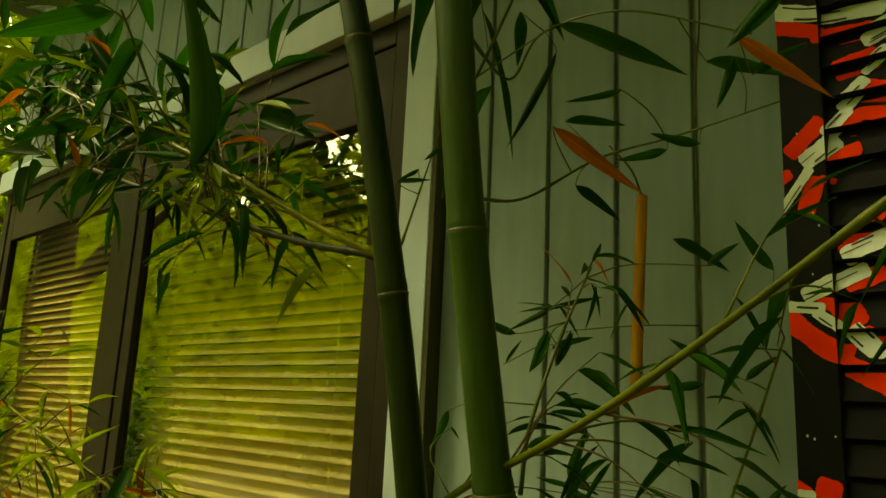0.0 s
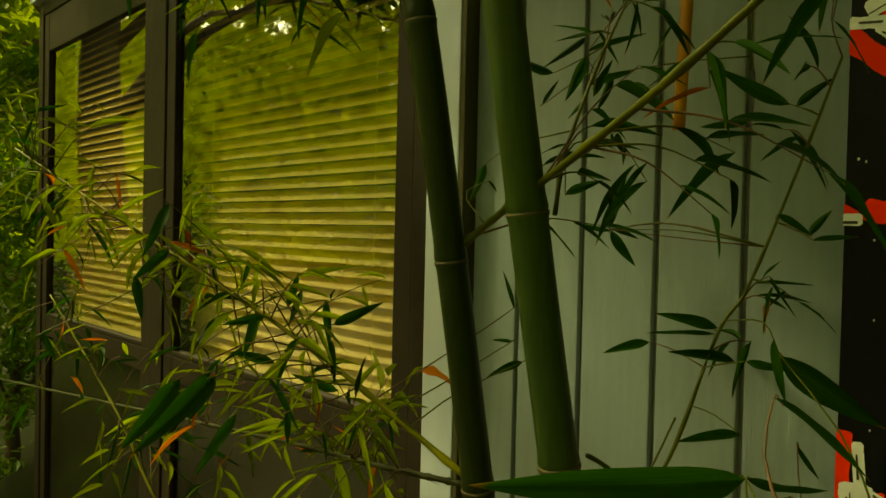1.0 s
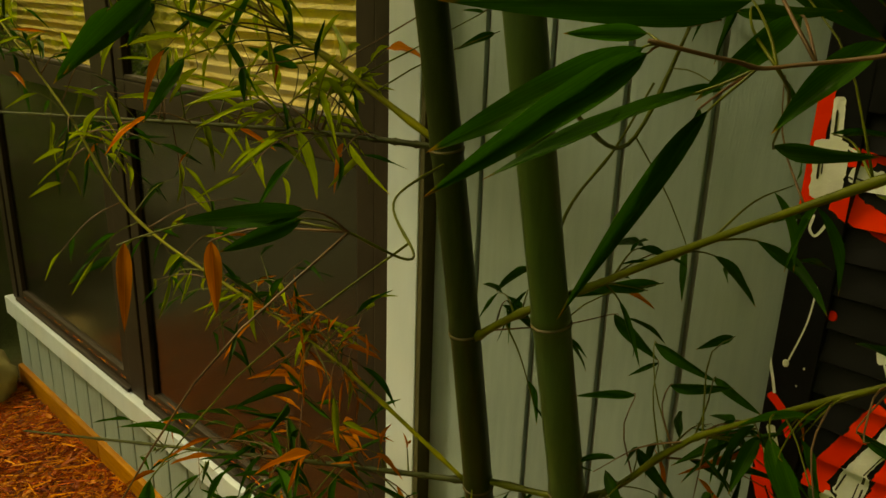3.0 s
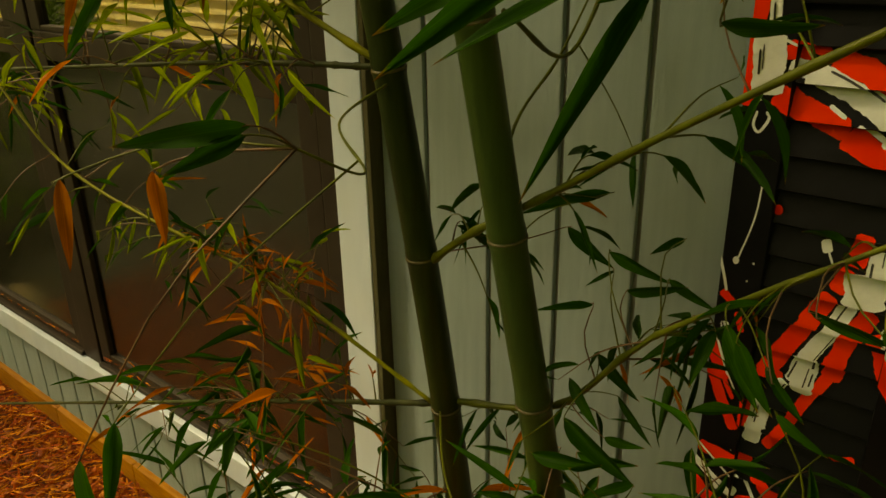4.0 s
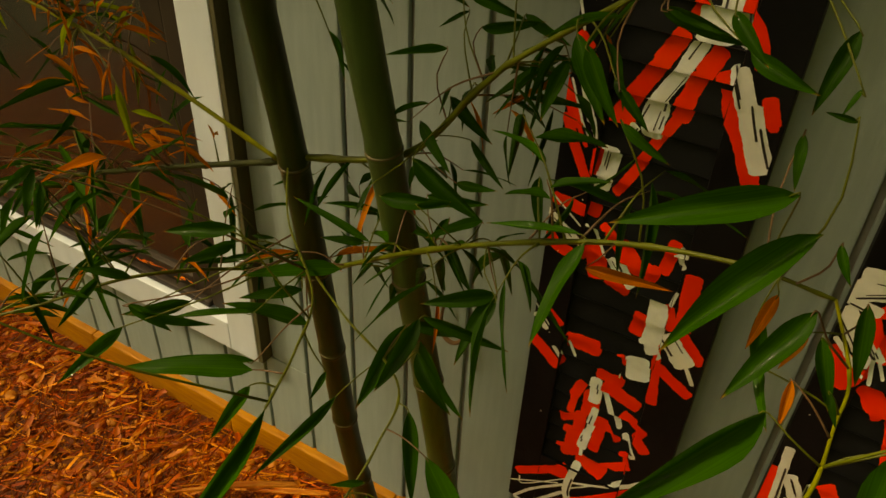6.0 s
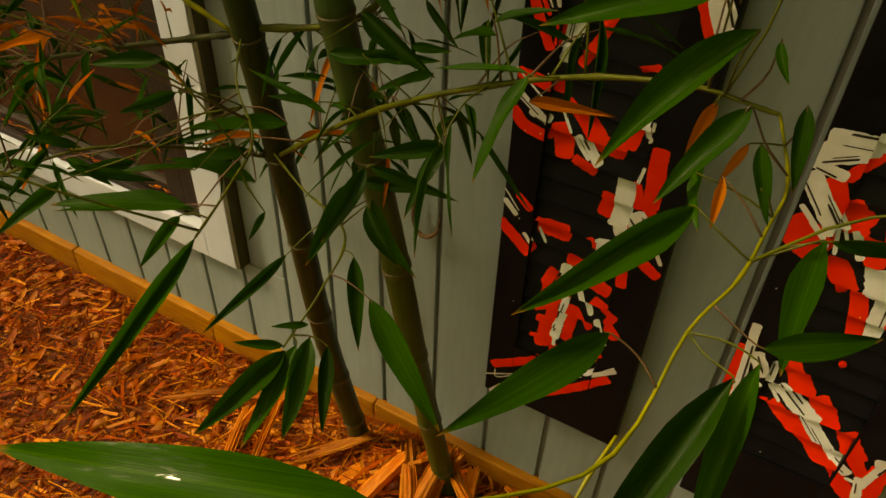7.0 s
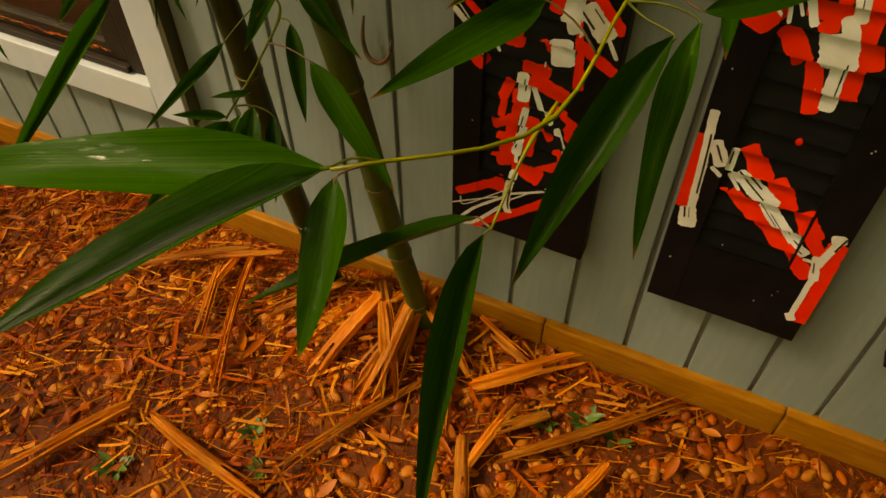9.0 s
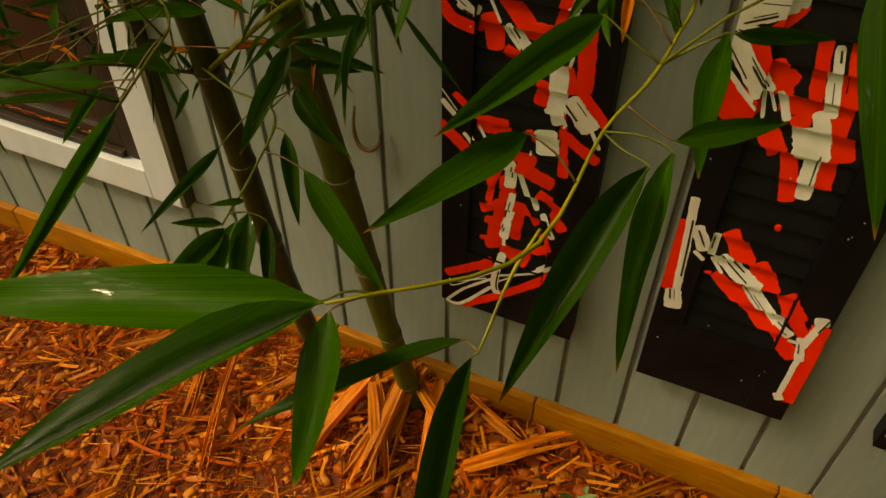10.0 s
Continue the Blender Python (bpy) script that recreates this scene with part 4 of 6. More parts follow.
stroke(SH2, M_WHITE, 0.0088, (0.046, 0.288), (0.046, 0.259))
stroke(SH2, M_WHITE, 0.0191, (0.060, 0.252), (0.104, 0.223))
stroke(SH2, M_WHITE, 0.0040, (0.047, 0.246), (0.065, 0.230))
stroke(SH2, M_WHITE, 0.0155, (0.101, 0.215), (0.144, 0.178))
stroke(SH2, M_WHITE, 0.0137, (0.144, 0.178), (0.161, 0.168))
stroke(SH2, M_WHITE, 0.0053, (0.164, 0.158), (0.187, 0.158))
stroke(SH2, M_WHITE, 0.0108, (0.178, 0.165), (0.186, 0.131))
stroke(SH2, M_WHITE, 0.0095, (0.193, 0.208), (0.187, 0.181), (0.183, 0.156))
stroke(SH2, M_WHITE, 0.0135, (0.187, 0.203), (0.193, 0.205))
stroke(SH2, M_WHITE, 0.0067, (0.185, 0.134), (0.184, 0.050))
stroke(SH2, M_WHITE, 0.0115, (0.183, 0.052), (0.186, 0.047))
stroke(SH3, M_RED, 0.02, (-0.001, 0.097), (0.009, 0.057))
stroke(SH3, M_WHITE, 0.012, (0.011, 0.031), (0.02, 0.044))
stroke(SH1, M_RED, 0.0083, (0.038, 0.966), (0.062, 0.960))
stroke(SH1, M_RED, 0.0200, (0.075, 0.952), (0.100, 0.946), (0.120, 0.926))
stroke(SH1, M_RED, 0.0213, (0.035, 0.920), (0.055, 0.909), (0.084, 0.898))
stroke(SH1, M_RED, 0.0203, (0.096, 0.890), (0.113, 0.879), (0.131, 0.872))
stroke(SH1, M_WHITE, 0.0192, (0.059, 0.941), (0.091, 0.928), (0.124, 0.908))
stroke(SH1, M_WHITE, 0.0037, (0.072, 0.916), (0.087, 0.907))
stroke(SH1, M_WHITE, 0.0046, (0.099, 0.902), (0.128, 0.885))
stroke(SH2, M_RED, 0.0135, (0.033, 0.545), (0.052, 0.572))
stroke(SH2, M_RED, 0.0198, (0.024, 0.533), (0.039, 0.500))
stroke(SH2, M_RED, 0.0241, (0.043, 0.506), (0.060, 0.495))
stroke(SH2, M_RED, 0.0328, (0.002, 0.475), (0.033, 0.455))
stroke(SH2, M_WHITE, 0.0210, (0.009, 0.577), (0.049, 0.581))
stroke(SH2, M_WHITE, 0.0117, (0.002, 0.548), (0.027, 0.543))
stroke(SH2, M_WHITE, 0.0160, (0.004, 0.534), (0.033, 0.497), (0.042, 0.487))
stroke(SH2, M_WHITE, 0.0057, (0.003, 0.501), (0.035, 0.470))
splash(SH1, M_WHITE, 0.014, 0.758, 0.0032)
splash(SH1, M_RED, 0.044, 0.814, 0.0045)
splash(SH2, M_RED, 0.104, 0.322, 0.0042)
for i in range(26):
    splash(SH1, M_WHITE, random.uniform(0.008, 0.04), random.uniform(0.2, 1.6), random.uniform(0.0005, 0.0012))
for i in range(22):
    splash(SH2, M_WHITE, random.uniform(0.008, 0.19), random.uniform(0.03, 0.6), random.uniform(0.0005, 0.0012))

# ---- bamboo branches and leaves ----
LINES = {}
BASES = {}


def branch(stem, r0, r1, material, *pts):
    """A jointed side branch of a bamboo stem."""
    n = max(10, int(sum((Vector(b) - Vector(a)).length for a, b in zip(pts, pts[1:])) / 0.012))
    base = stem.location
    line = [p - base for p in curve_points(pts, n)]
    joint = [1.35 if i % 9 == 4 else (1.12 if i % 9 in (3, 5) else 1.0) for i in range(n + 1)]
    bm = bmesh.new()
    add_tube(bm, line, [(r0 + (r1 - r0) * i / n) * joint[i] for i in range(n + 1)], 8)
    ob = part("branch", bm, material, stem, smooth=True)
    LINES[ob.name] = line
    BASES[ob.name] = stem.location.copy()
    return ob


def leaf_mesh(arch, fold, curl, wave, seed):
    rng = random.Random(seed)
    bm = bmesh.new()
    rows = []
    n = 12
    for i in range(n + 1):
        u = i / n
        w = 0.5 * (math.sin(min(1.0, u / 0.3) * math.pi / 2) ** 0.75) * (1 - max(0, (u - 0.28) / 0.72) ** 1.8) + 0.003
        c = Vector((u, 0.02 * math.sin(u * 5 + seed), arch * math.sin(math.pi * u)))
        row = []
        for s in (-1, -0.55, 0, 0.55, 1):
            row.append(bm.verts.new(c + Vector((0, s * w * (1 - curl * 0.3), (abs(s) ** 1.3) * w * fold + curl * 0.35 * w * s * s * s + wave * 0.05 * math.sin(9 * u + s * 2 + seed) * abs(s) * w))))
        rows.append(row)
    for a, b in zip(rows, rows[1:]):
        for k in range(4):
            bm.faces.new((a[k], a[k + 1], b[k + 1], b[k]))
    return bm


LEAVES = [finish(leaf_mesh(*q), "leaf", None, True) for q in ((0.05, 0.25, 0.0, 1, 1), (0.08, 0.1, 0.1, 1.5, 2), (0.03, 0.45, 0.0, 1, 3), (0.06, 0.2, 0.5, 1.5, 4), (0.1, 0.3, -0.3, 1, 5))]
LEAVES_BY_MAT = {}
LEAF_COUNT = [0]


def leaf_data(k, material):
    key = (k, material.name)
    if key not in LEAVES_BY_MAT:
        me = LEAVES[k].copy()
        me.name = "leaf"
        me.materials.clear()
        me.materials.append(material)
        LEAVES_BY_MAT[key] = me
    return LEAVES_BY_MAT[key]


def leaf(twig, base, tip, width, roll, material=None, stalk=True):
    """One leaf of a branch, from its base to its tip, rolled about its length, with its stalk."""
    LEAF_COUNT[0] += 1
    k = LEAF_COUNT[0]
    rng = random.Random(k)
    org = twig.parent.location
    a, b = Vector(base) - org, Vector(tip) - org
    x = (b - a).normalized()
    y = Vector((0, 0, 1)).cross(x)
    if y.length < 0.05:
        y = Vector((0, 1, 0))
    y.normalize()
    z = x.cross(y)
    m = Matrix((x, y, z)).transposed().to_4x4() @ Matrix.Rotation(radians(roll), 4, "X")
    ob = new("leaf", leaf_data(k % 5, material or M_LEAF))
    ob.parent = twig
    L = (b - a).length
    width = min(width * (0.92 if stalk else 1.0), L * (0.3 if L > 0.09 or base[1] < -0.55 else 0.21))
    ob.matrix_basis = Matrix.Translation(a) @ m @ Matrix.Diagonal((L, width, L * 0.5 + width * 0.5, 1))
    if stalk:
        near = [q + BASES[n] - org for n, line in LINES.items() for q in line[::2]]
        p = min(near, key=lambda q: (q - a).length + 0.3 * abs(q.z - a.z))
        gap = (p - a).length
        if gap > 0.003:
            mid = p.lerp(a, 0.5) + Vector((rng.uniform(-1, 1), rng.uniform(-1, 1), rng.uniform(-0.3, 1))) * gap * 0.10
            pts = curve_points([p, mid, a, a + x * min(0.006, L * 0.1)], 8)
            r = 0.0006 + 0.003 * min(gap, 0.1)
            bm = bmesh.new()
            add_tube(bm, pts, [r * (1 - 0.07 * i) for i in range(9)], 5)
            part("stalk", bm, M_BRANCH if k % 3 else M_TWIG, twig, smooth=True)
    return ob


def fill(twig, count, reach, size, seed, lo=0.15, hi=1.0, down=0.3, dry=0.05, side=None, broad=1.0, young=0.0):
    """Small side twigs along a branch, each with a spray of slim leaves."""
    rng = random.Random(seed)
    line = LINES[twig.name]
    org = twig.parent.location
    for _ in range(count):
        i = int((lo + (hi - lo) * rng.random()) * (len(line) - 1))
        p = line[i]
        d = Vector((rng.uniform(-1, 1), rng.uniform(-1, 1), rng.uniform(-0.8, 0.9)))
        if side:
            d += Vector(side)
        d.normalize()
        q = p + d * reach * rng.uniform(0.4, 1.0)
        if (q + org).y > -0.03:
            q.y = -0.03 - org.y
        mid = p.lerp(q, 0.5) + Vector((0, 0, 0.08 * reach))
        pts = curve_points([p, mid, q], 8)
        bm = bmesh.new()
        add_tube(bm, pts, [0.0011 - 0.00009 * j for j in range(9)], 5)
        part("twig", bm, M_TWIG if rng.random() < 0.4 else M_BRANCH, twig, smooth=True)
        for j in range(rng.choice((2, 3, 3, 4))):
            s = pts[8 - 2 * j] if j < 4 else pts[0]
            e = (d * 0.6 + Vector((rng.uniform(-1, 1), rng.uniform(-1, 1), rng.uniform(-0.9, 0.35) - down))).normalized()
            L = size * rng.uniform(0.55, 1.15)
            t = s + e * L
            if (t + org).y > -0.012:
                t.y = -0.012 - org.y
            leaf(twig, s + org, t + org, L * broad * rng.uniform(0.06, 0.1), rng.uniform(-70, 70), M_LEAF_DRY if rng.random() < dry else (M_LEAF_YOUNG if rng.random() < young else None), stalk=False)


RIGHT_HIGH = branch(BAMBOO_A, 0.0036, 0.0024, M_BRANCH, (0.276, -0.290, 1.425), (0.318, -0.274, 1.460), (0.435, -0.316, 1.504), (0.538, -0.336, 1.557), (0.720, -0.372, 1.665))
RIGHT_MID = branch(BAMBOO_A, 0.004, 0.0026, M_BRANCH, (0.287, -0.226, 1.012), (0.351, -0.232, 1.064), (0.431, -0.224, 1.117), (0.541, -0.237, 1.190), (0.760, -0.255, 1.325))
RIGHT_LOW = branch(BAMBOO_A, 0.0036, 0.002, M_BRANCH, (0.286, -0.200, 0.845), (0.417, -0.188, 0.884), (0.500, -0.200, 0.980), (0.549, -0.202, 1.027), (0.740, -0.215, 1.175))
LEFT_LOW = branch(BAMBOO_A, 0.0026, 0.0012, M_BRANCH_YOUNG, (0.280, -0.210, 0.845), (0.156, -0.243, 0.918), (0.060, -0.270, 0.965), (-0.187, -0.333, 1.053), (-0.350, -0.350, 1.180), (-0.550, -0.380, 1.330))
LEFT_MID = branch(BAMBOO_A, 0.0032, 0.0014, M_BRANCH_YOUNG, (0.285, -0.250, 1.205), (0.114, -0.292, 1.297), (-0.030, -0.340, 1.370), (-0.204, -0.403, 1.452), (-0.400, -0.470, 1.545))
LEFT_DARK = branch(BAMBOO_A, 0.003, 0.002, M_STALK, (0.285, -0.255, 1.210), (0.146, -0.280, 1.206), (-0.119, -0.270, 1.180), (-1.461, -0.240, 1.039))
LEFT_FLAT = branch(BAMBOO_A, 0.0034, 0.0024, M_STALK, (0.284, -0.205, 0.842), (0.078, -0.240, 0.779), (-0.215, -0.250, 0.663), (-1.207, -0.240, 0.245))
LEFT_TOP = branch(BAMBOO_A, 0.0042, 0.003, M_STALK, (0.255, -0.325, 1.660), (0.094, -0.330, 1.698), (-0.176, -0.330, 1.785), (-0.972, -0.330, 2.049))
LEFT_TOP_B = branch(BAMBOO_A, 0.004, 0.002, M_BRANCH_YOUNG, (0.255, -0.330, 1.660), (0.192, -0.360, 1.691), (0.061, -0.400, 1.765), (-0.307, -0.440, 1.935))
LEFT_FOOT = branch(BAMBOO_A, 0.0022, 0.0012, M_BRANCH, (0.283, -0.180, 0.680), (0.262, -0.270, 0.735), (0.241, -0.374, 0.784), (0.170, -0.435, 0.758), (0.107, -0.492, 0.740))
RIGHT_FOOT = branch(BAMBOO_A, 0.0028, 0.0012, M_BRANCH, (0.283, -0.178, 0.678), (0.491, -0.269, 0.853), (0.634, -0.290, 0.933), (0.729, -0.310, 0.969), (0.790, -0.311, 0.968))
TWIG_WALL = branch(BAMBOO_B, 0.0022, 0.0012, M_BRANCH, (0.388, -0.235, 1.260), (0.384, -0.120, 1.215), (0.406, -0.050, 1.351), (0.426, -0.035, 1.393), (0.466, -0.035, 1.494), (0.509, -0.040, 1.607))
TWIG_CULM = branch(BAMBOO_B, 0.0022, 0.001, M_BRANCH, (0.375, -0.270, 1.460), (0.362, -0.242, 1.513), (0.367, -0.204, 1.595), (0.377, -0.170, 1.665))
branch(BAMBOO_B, 0.0018, 0.001, M_BRANCH, (0.390, -0.232, 1.060), (0.382, -0.213, 1.156), (0.377, -0.131, 1.211), (0.378, -0.077, 1.266))
SPRAY = branch(BAMBOO_A, 0.001, 0.0008, M_BRANCH_YOUNG, (0.790, -0.311, 0.968), (0.807, -0.360, 0.958), (0.806, -0.395, 0.953), (0.803, -0.439, 0.952), (0.792, -0.472, 0.942), (0.782, -0.542, 0.924), (0.728, -0.606, 0.935))
SPRAY_DROP = branch(BAMBOO_B, 0.0008, 0.0006, M_BRANCH_YOUNG, (0.783, -0.526, 0.925), (0.779, -0.549, 0.916), (0.777, -0.576, 0.898))
SPRAY_HIGH = branch(BAMBOO_A, 0.001, 0.0007, M_TWIG, (0.720, -0.372, 1.665), (0.780, -0.400, 1.550), (0.765, -0.430, 1.400), (0.700, -0.445, 1.335), (0.641, -0.458, 1.317), (0.632, -0.483, 1.319), (0.616, -0.511, 1.325))
HANG_WALL = branch(BAMBOO_B, 0.0014, 0.0009, M_BRANCH, (0.355, -0.340, 1.780), (0.380, -0.200, 2.050), (0.420, -0.030, 2.040), (0.419, -0.025, 1.861), (0.419, -0.025, 1.610))
TWIG_UP = branch(BAMBOO_B, 0.0018, 0.0008, M_BRANCH, (0.357, -0.327, 1.700), (0.304, -0.180, 1.744), (0.342, -0.100, 1.802), (0.426, -0.083, 1.815), (0.538, -0.107, 1.816))
TWIG_HIGH = branch(BAMBOO_B, 0.0018, 0.0008, M_BRANCH, (0.352, -0.350, 1.860), (0.302, -0.212, 1.865), (0.320, -0.179, 1.925), (0.421, -0.187, 1.913), (0.552, -0.206, 1.838))
TWIG_LEFT = branch(BAMBOO_A, 0.0014, 0.0008, M_BRANCH, (0.260, -0.320, 1.650), (0.142, -0.173, 1.786), (0.161, -0.156, 1.881))
SPRAY_LEFT = branch(BAMBOO_A, 0.0011, 0.0007, M_BRANCH, (0.285, -0.250, 1.200), (0.330, -0.360, 1.190), (0.435, -0.440, 1.188), (0.425, -0.488, 1.214))
SPRAY_SIDE = branch(BAMBOO_A, 0.0011, 0.0008, M_BRANCH, (0.283, -0.180, 0.690), (0.420, -0.290, 0.760), (0.545, -0.390, 0.832), (0.562, -0.440, 0.824), (0.562, -0.483, 0.807))
SPRAY_BACK = branch(BAMBOO_A, 0.001, 0.0008, M_BRANCH, (0.284, -0.200, 0.840), (0.380, -0.310, 0.865), (0.480, -0.400, 0.893), (0.515, -0.460, 0.903), (0.529, -0.504, 0.900))
leaf(SPRAY, (0.727, -0.605, 0.935), (0.558, -0.652, 0.905), 0.0275, -36)
leaf(SPRAY, (0.726, -0.607, 0.935), (0.642, -0.702, 0.902), 0.0195, -25, M_LEAF_WET)
leaf(SPRAY, (0.731, -0.607, 0.934), (0.739, -0.656, 0.892), 0.0185, -19)
leaf(SPRAY, (0.816, -0.485, 0.940), (0.785, -0.568, 0.856), 0.0165, -8)
leaf(SPRAY, (0.823, -0.472, 0.941), (0.828, -0.530, 0.855), 0.0145, 20)
leaf(SPRAY, (0.765, -0.498, 0.950), (0.727, -0.575, 0.943), 0.017, -42)
leaf(SPRAY, (0.774, -0.423, 0.971), (0.718, -0.492, 0.930), 0.018, -47)
leaf(SPRAY, (0.832, -0.416, 0.971), (0.875, -0.397, 0.968), 0.013, 63)
leaf(SPRAY, (0.822, -0.460, 0.938), (0.866, -0.432, 0.943), 0.017, 50)
leaf(SPRAY, (0.830, -0.416, 0.971), (0.836, -0.435, 0.902), 0.019, 39)
leaf(SPRAY, (0.797, -0.395, 0.973), (0.806, -0.402, 0.958), 0.01, 40)
leaf(SPRAY, (0.780, -0.398, 0.974), (0.782, -0.409, 0.951), 0.011, 0, M_LEAF_DRY)
leaf(SPRAY, (0.878, -0.430, 1.016), (0.910, -0.476, 0.925), 0.02, 38)
leaf(SPRAY, (0.788, -0.353, 0.971), (0.804, -0.369, 0.938), 0.012, 35)
leaf(SPRAY, (0.802, -0.342, 0.993), (0.811, -0.360, 0.953), 0.02, 21)
leaf(SPRAY, (0.782, -0.345, 0.965), (0.774, -0.357, 0.943), 0.016, -35, M_LEAF_DRY)
leaf(SPRAY, (0.755, -0.347, 0.969), (0.765, -0.355, 0.929), 0.02, 37)
leaf(SPRAY_DROP, (0.769, -0.572, 0.897), (0.696, -0.637, 0.875), 0.018, -10)
leaf(SPRAY_DROP, (0.775, -0.578, 0.896), (0.799, -0.687, 0.861), 0.0105, 14)
leaf(SPRAY_SIDE, (0.569, -0.412, 0.836), (0.593, -0.444, 0.785), 0.0125, -1)
leaf(SPRAY_SIDE, (0.597, -0.435, 0.830), (0.667, -0.460, 0.765), 0.02, 26)
leaf(SPRAY_SIDE, (0.564, -0.483, 0.806), (0.543, -0.551, 0.780), 0.022, -40)
leaf(SPRAY_SIDE, (0.568, -0.476, 0.807), (0.568, -0.538, 0.770), 0.022, -31)
leaf(SPRAY_SIDE, (0.573, -0.468, 0.810), (0.586, -0.520, 0.768), 0.02, -21)
leaf(SPRAY_SIDE, (0.584, -0.465, 0.805), (0.604, -0.502, 0.767), 0.011, -10)
leaf(SPRAY_SIDE, (0.569, -0.464, 0.816), (0.551, -0.480, 0.818), 0.011, -47)
leaf(SPRAY_SIDE, (0.562, -0.482, 0.808), (0.537, -0.501, 0.815), 0.011, -45)
leaf(SPRAY_SIDE, (0.543, -0.354, 0.867), (0.605, -0.331, 0.845), 0.013, 55)
leaf(SPRAY_SIDE, (0.542, -0.356, 0.866), (0.532, -0.401, 0.823), 0.014, -41)
leaf(SPRAY_SIDE, (0.528, -0.331, 0.817), (0.578, -0.344, 0.766), 0.015, 71)
leaf(RIGHT_FOOT, (0.584, -0.318, 0.878), (0.578, -0.344, 0.849), 0.014, -36)
leaf(SPRAY_BACK, (0.529, -0.504, 0.900), (0.522, -0.608, 0.844), 0.0115, -44)
leaf(SPRAY_BACK, (0.462, -0.445, 0.853), (0.406, -0.511, 0.872), 0.015, -27)
leaf(SPRAY_BACK, (0.401, -0.390, 0.899), (0.378, -0.426, 0.892), 0.016, -64)
leaf(SPRAY_SIDE, (0.490, -0.393, 0.787), (0.465, -0.469, 0.751), 0.01, -45)
leaf(SPRAY_BACK, (0.462, -0.344, 0.870), (0.409, -0.398, 0.875), 0.016, -32)
leaf(SPRAY_BACK, (0.524, -0.443, 0.876), (0.522, -0.459, 0.862), 0.012, -42)
leaf(SPRAY_BACK, (0.423, -0.404, 0.849), (0.370, -0.442, 0.846), 0.013, -19)
leaf(SPRAY_BACK, (0.359, -0.409, 0.834), (0.323, -0.448, 0.831), 0.013, -61)
leaf(RIGHT_FOOT, (0.754, -0.354, 1.048), (0.672, -0.384, 1.017), 0.0191, -56)
leaf(RIGHT_FOOT, (0.641, -0.314, 0.950), (0.632, -0.367, 0.893), 0.015, 9)
leaf(RIGHT_FOOT, (0.647, -0.323, 0.937), (0.706, -0.328, 0.947), 0.0085, 54, M_LEAF_DRY)
leaf(RIGHT_FOOT, (0.630, -0.289, 0.937), (0.557, -0.291, 0.920), 0.012, -37)
leaf(RIGHT_FOOT, (0.770, -0.344, 1.025), (0.715, -0.389, 0.951), 0.0175, -20)
leaf(SPRAY, (0.780, -0.373, 1.000), (0.753, -0.410, 0.955), 0.0235, -26)
leaf(SPRAY, (0.765, -0.387, 0.965), (0.778, -0.415, 0.951), 0.02, 51)
leaf(RIGHT_FOOT, (0.761, -0.347, 0.984), (0.755, -0.368, 0.957), 0.014, -13, M_LEAF_DRY)
leaf(RIGHT_LOW, (0.645, -0.261, 1.091), (0.702, -0.256, 1.078), 0.018, 90)
leaf(RIGHT_LOW, (0.703, -0.275, 1.083), (0.745, -0.287, 1.072), 0.023, 83)
leaf(RIGHT_LOW, (0.752, -0.265, 1.103), (0.744, -0.282, 1.058), 0.02, -25)
leaf(RIGHT_FOOT, (0.743, -0.268, 1.041), (0.749, -0.283, 1.011), 0.012, 18)
leaf(RIGHT_FOOT, (0.767, -0.300, 1.068), (0.750, -0.299, 1.069), 0.0140, -66)
leaf(RIGHT_FOOT, (0.763, -0.293, 1.083), (0.758, -0.299, 1.068), 0.0140, -36)
leaf(RIGHT_FOOT, (0.780, -0.337, 1.019), (0.791, -0.348, 1.003), 0.0234, 60)
leaf(RIGHT_LOW, (0.610, -0.281, 1.067), (0.642, -0.291, 1.024), 0.016, 69)
leaf(RIGHT_FOOT, (0.643, -0.290, 1.027), (0.678, -0.291, 1.009), 0.0133, 79)
leaf(RIGHT_LOW, (0.635, -0.282, 1.046), (0.660, -0.287, 1.024), 0.011, 54)
leaf(RIGHT_FOOT, (0.500, -0.296, 0.917), (0.514, -0.266, 0.909), 0.01, 58)
leaf(RIGHT_FOOT, (0.577, -0.300, 0.865), (0.528, -0.333, 0.857), 0.014, -49)
leaf(RIGHT_FOOT, (0.577, -0.300, 0.865), (0.568, -0.347, 0.824), 0.015, 4)
leaf(RIGHT_FOOT, (0.453, -0.299, 0.864), (0.421, -0.319, 0.869), 0.0125, -53)
leaf(SPRAY_SIDE, (0.517, -0.335, 0.832), (0.510, -0.396, 0.787), 0.02, -27)
leaf(SPRAY_SIDE, (0.519, -0.334, 0.832), (0.573, -0.310, 0.827), 0.016, 47)
leaf(SPRAY_SIDE, (0.540, -0.355, 0.830), (0.581, -0.371, 0.799), 0.02, 56)
leaf(SPRAY_BACK, (0.460, -0.442, 0.964), (0.417, -0.463, 0.957), 0.0185, -55)
leaf(SPRAY_BACK, (0.500, -0.482, 0.897), (0.433, -0.525, 0.897), 0.0165, -24)
leaf(SPRAY_BACK, (0.513, -0.498, 0.905), (0.510, -0.531, 0.888), 0.02, -34)
leaf(SPRAY_BACK, (0.358, -0.459, 0.859), (0.402, -0.424, 0.841), 0.014, 67)
leaf(SPRAY_BACK, (0.353, -0.459, 0.864), (0.382, -0.448, 0.843), 0.016, 39)
leaf(LEFT_FOOT, (0.357, -0.470, 0.852), (0.347, -0.524, 0.833), 0.011, -45)
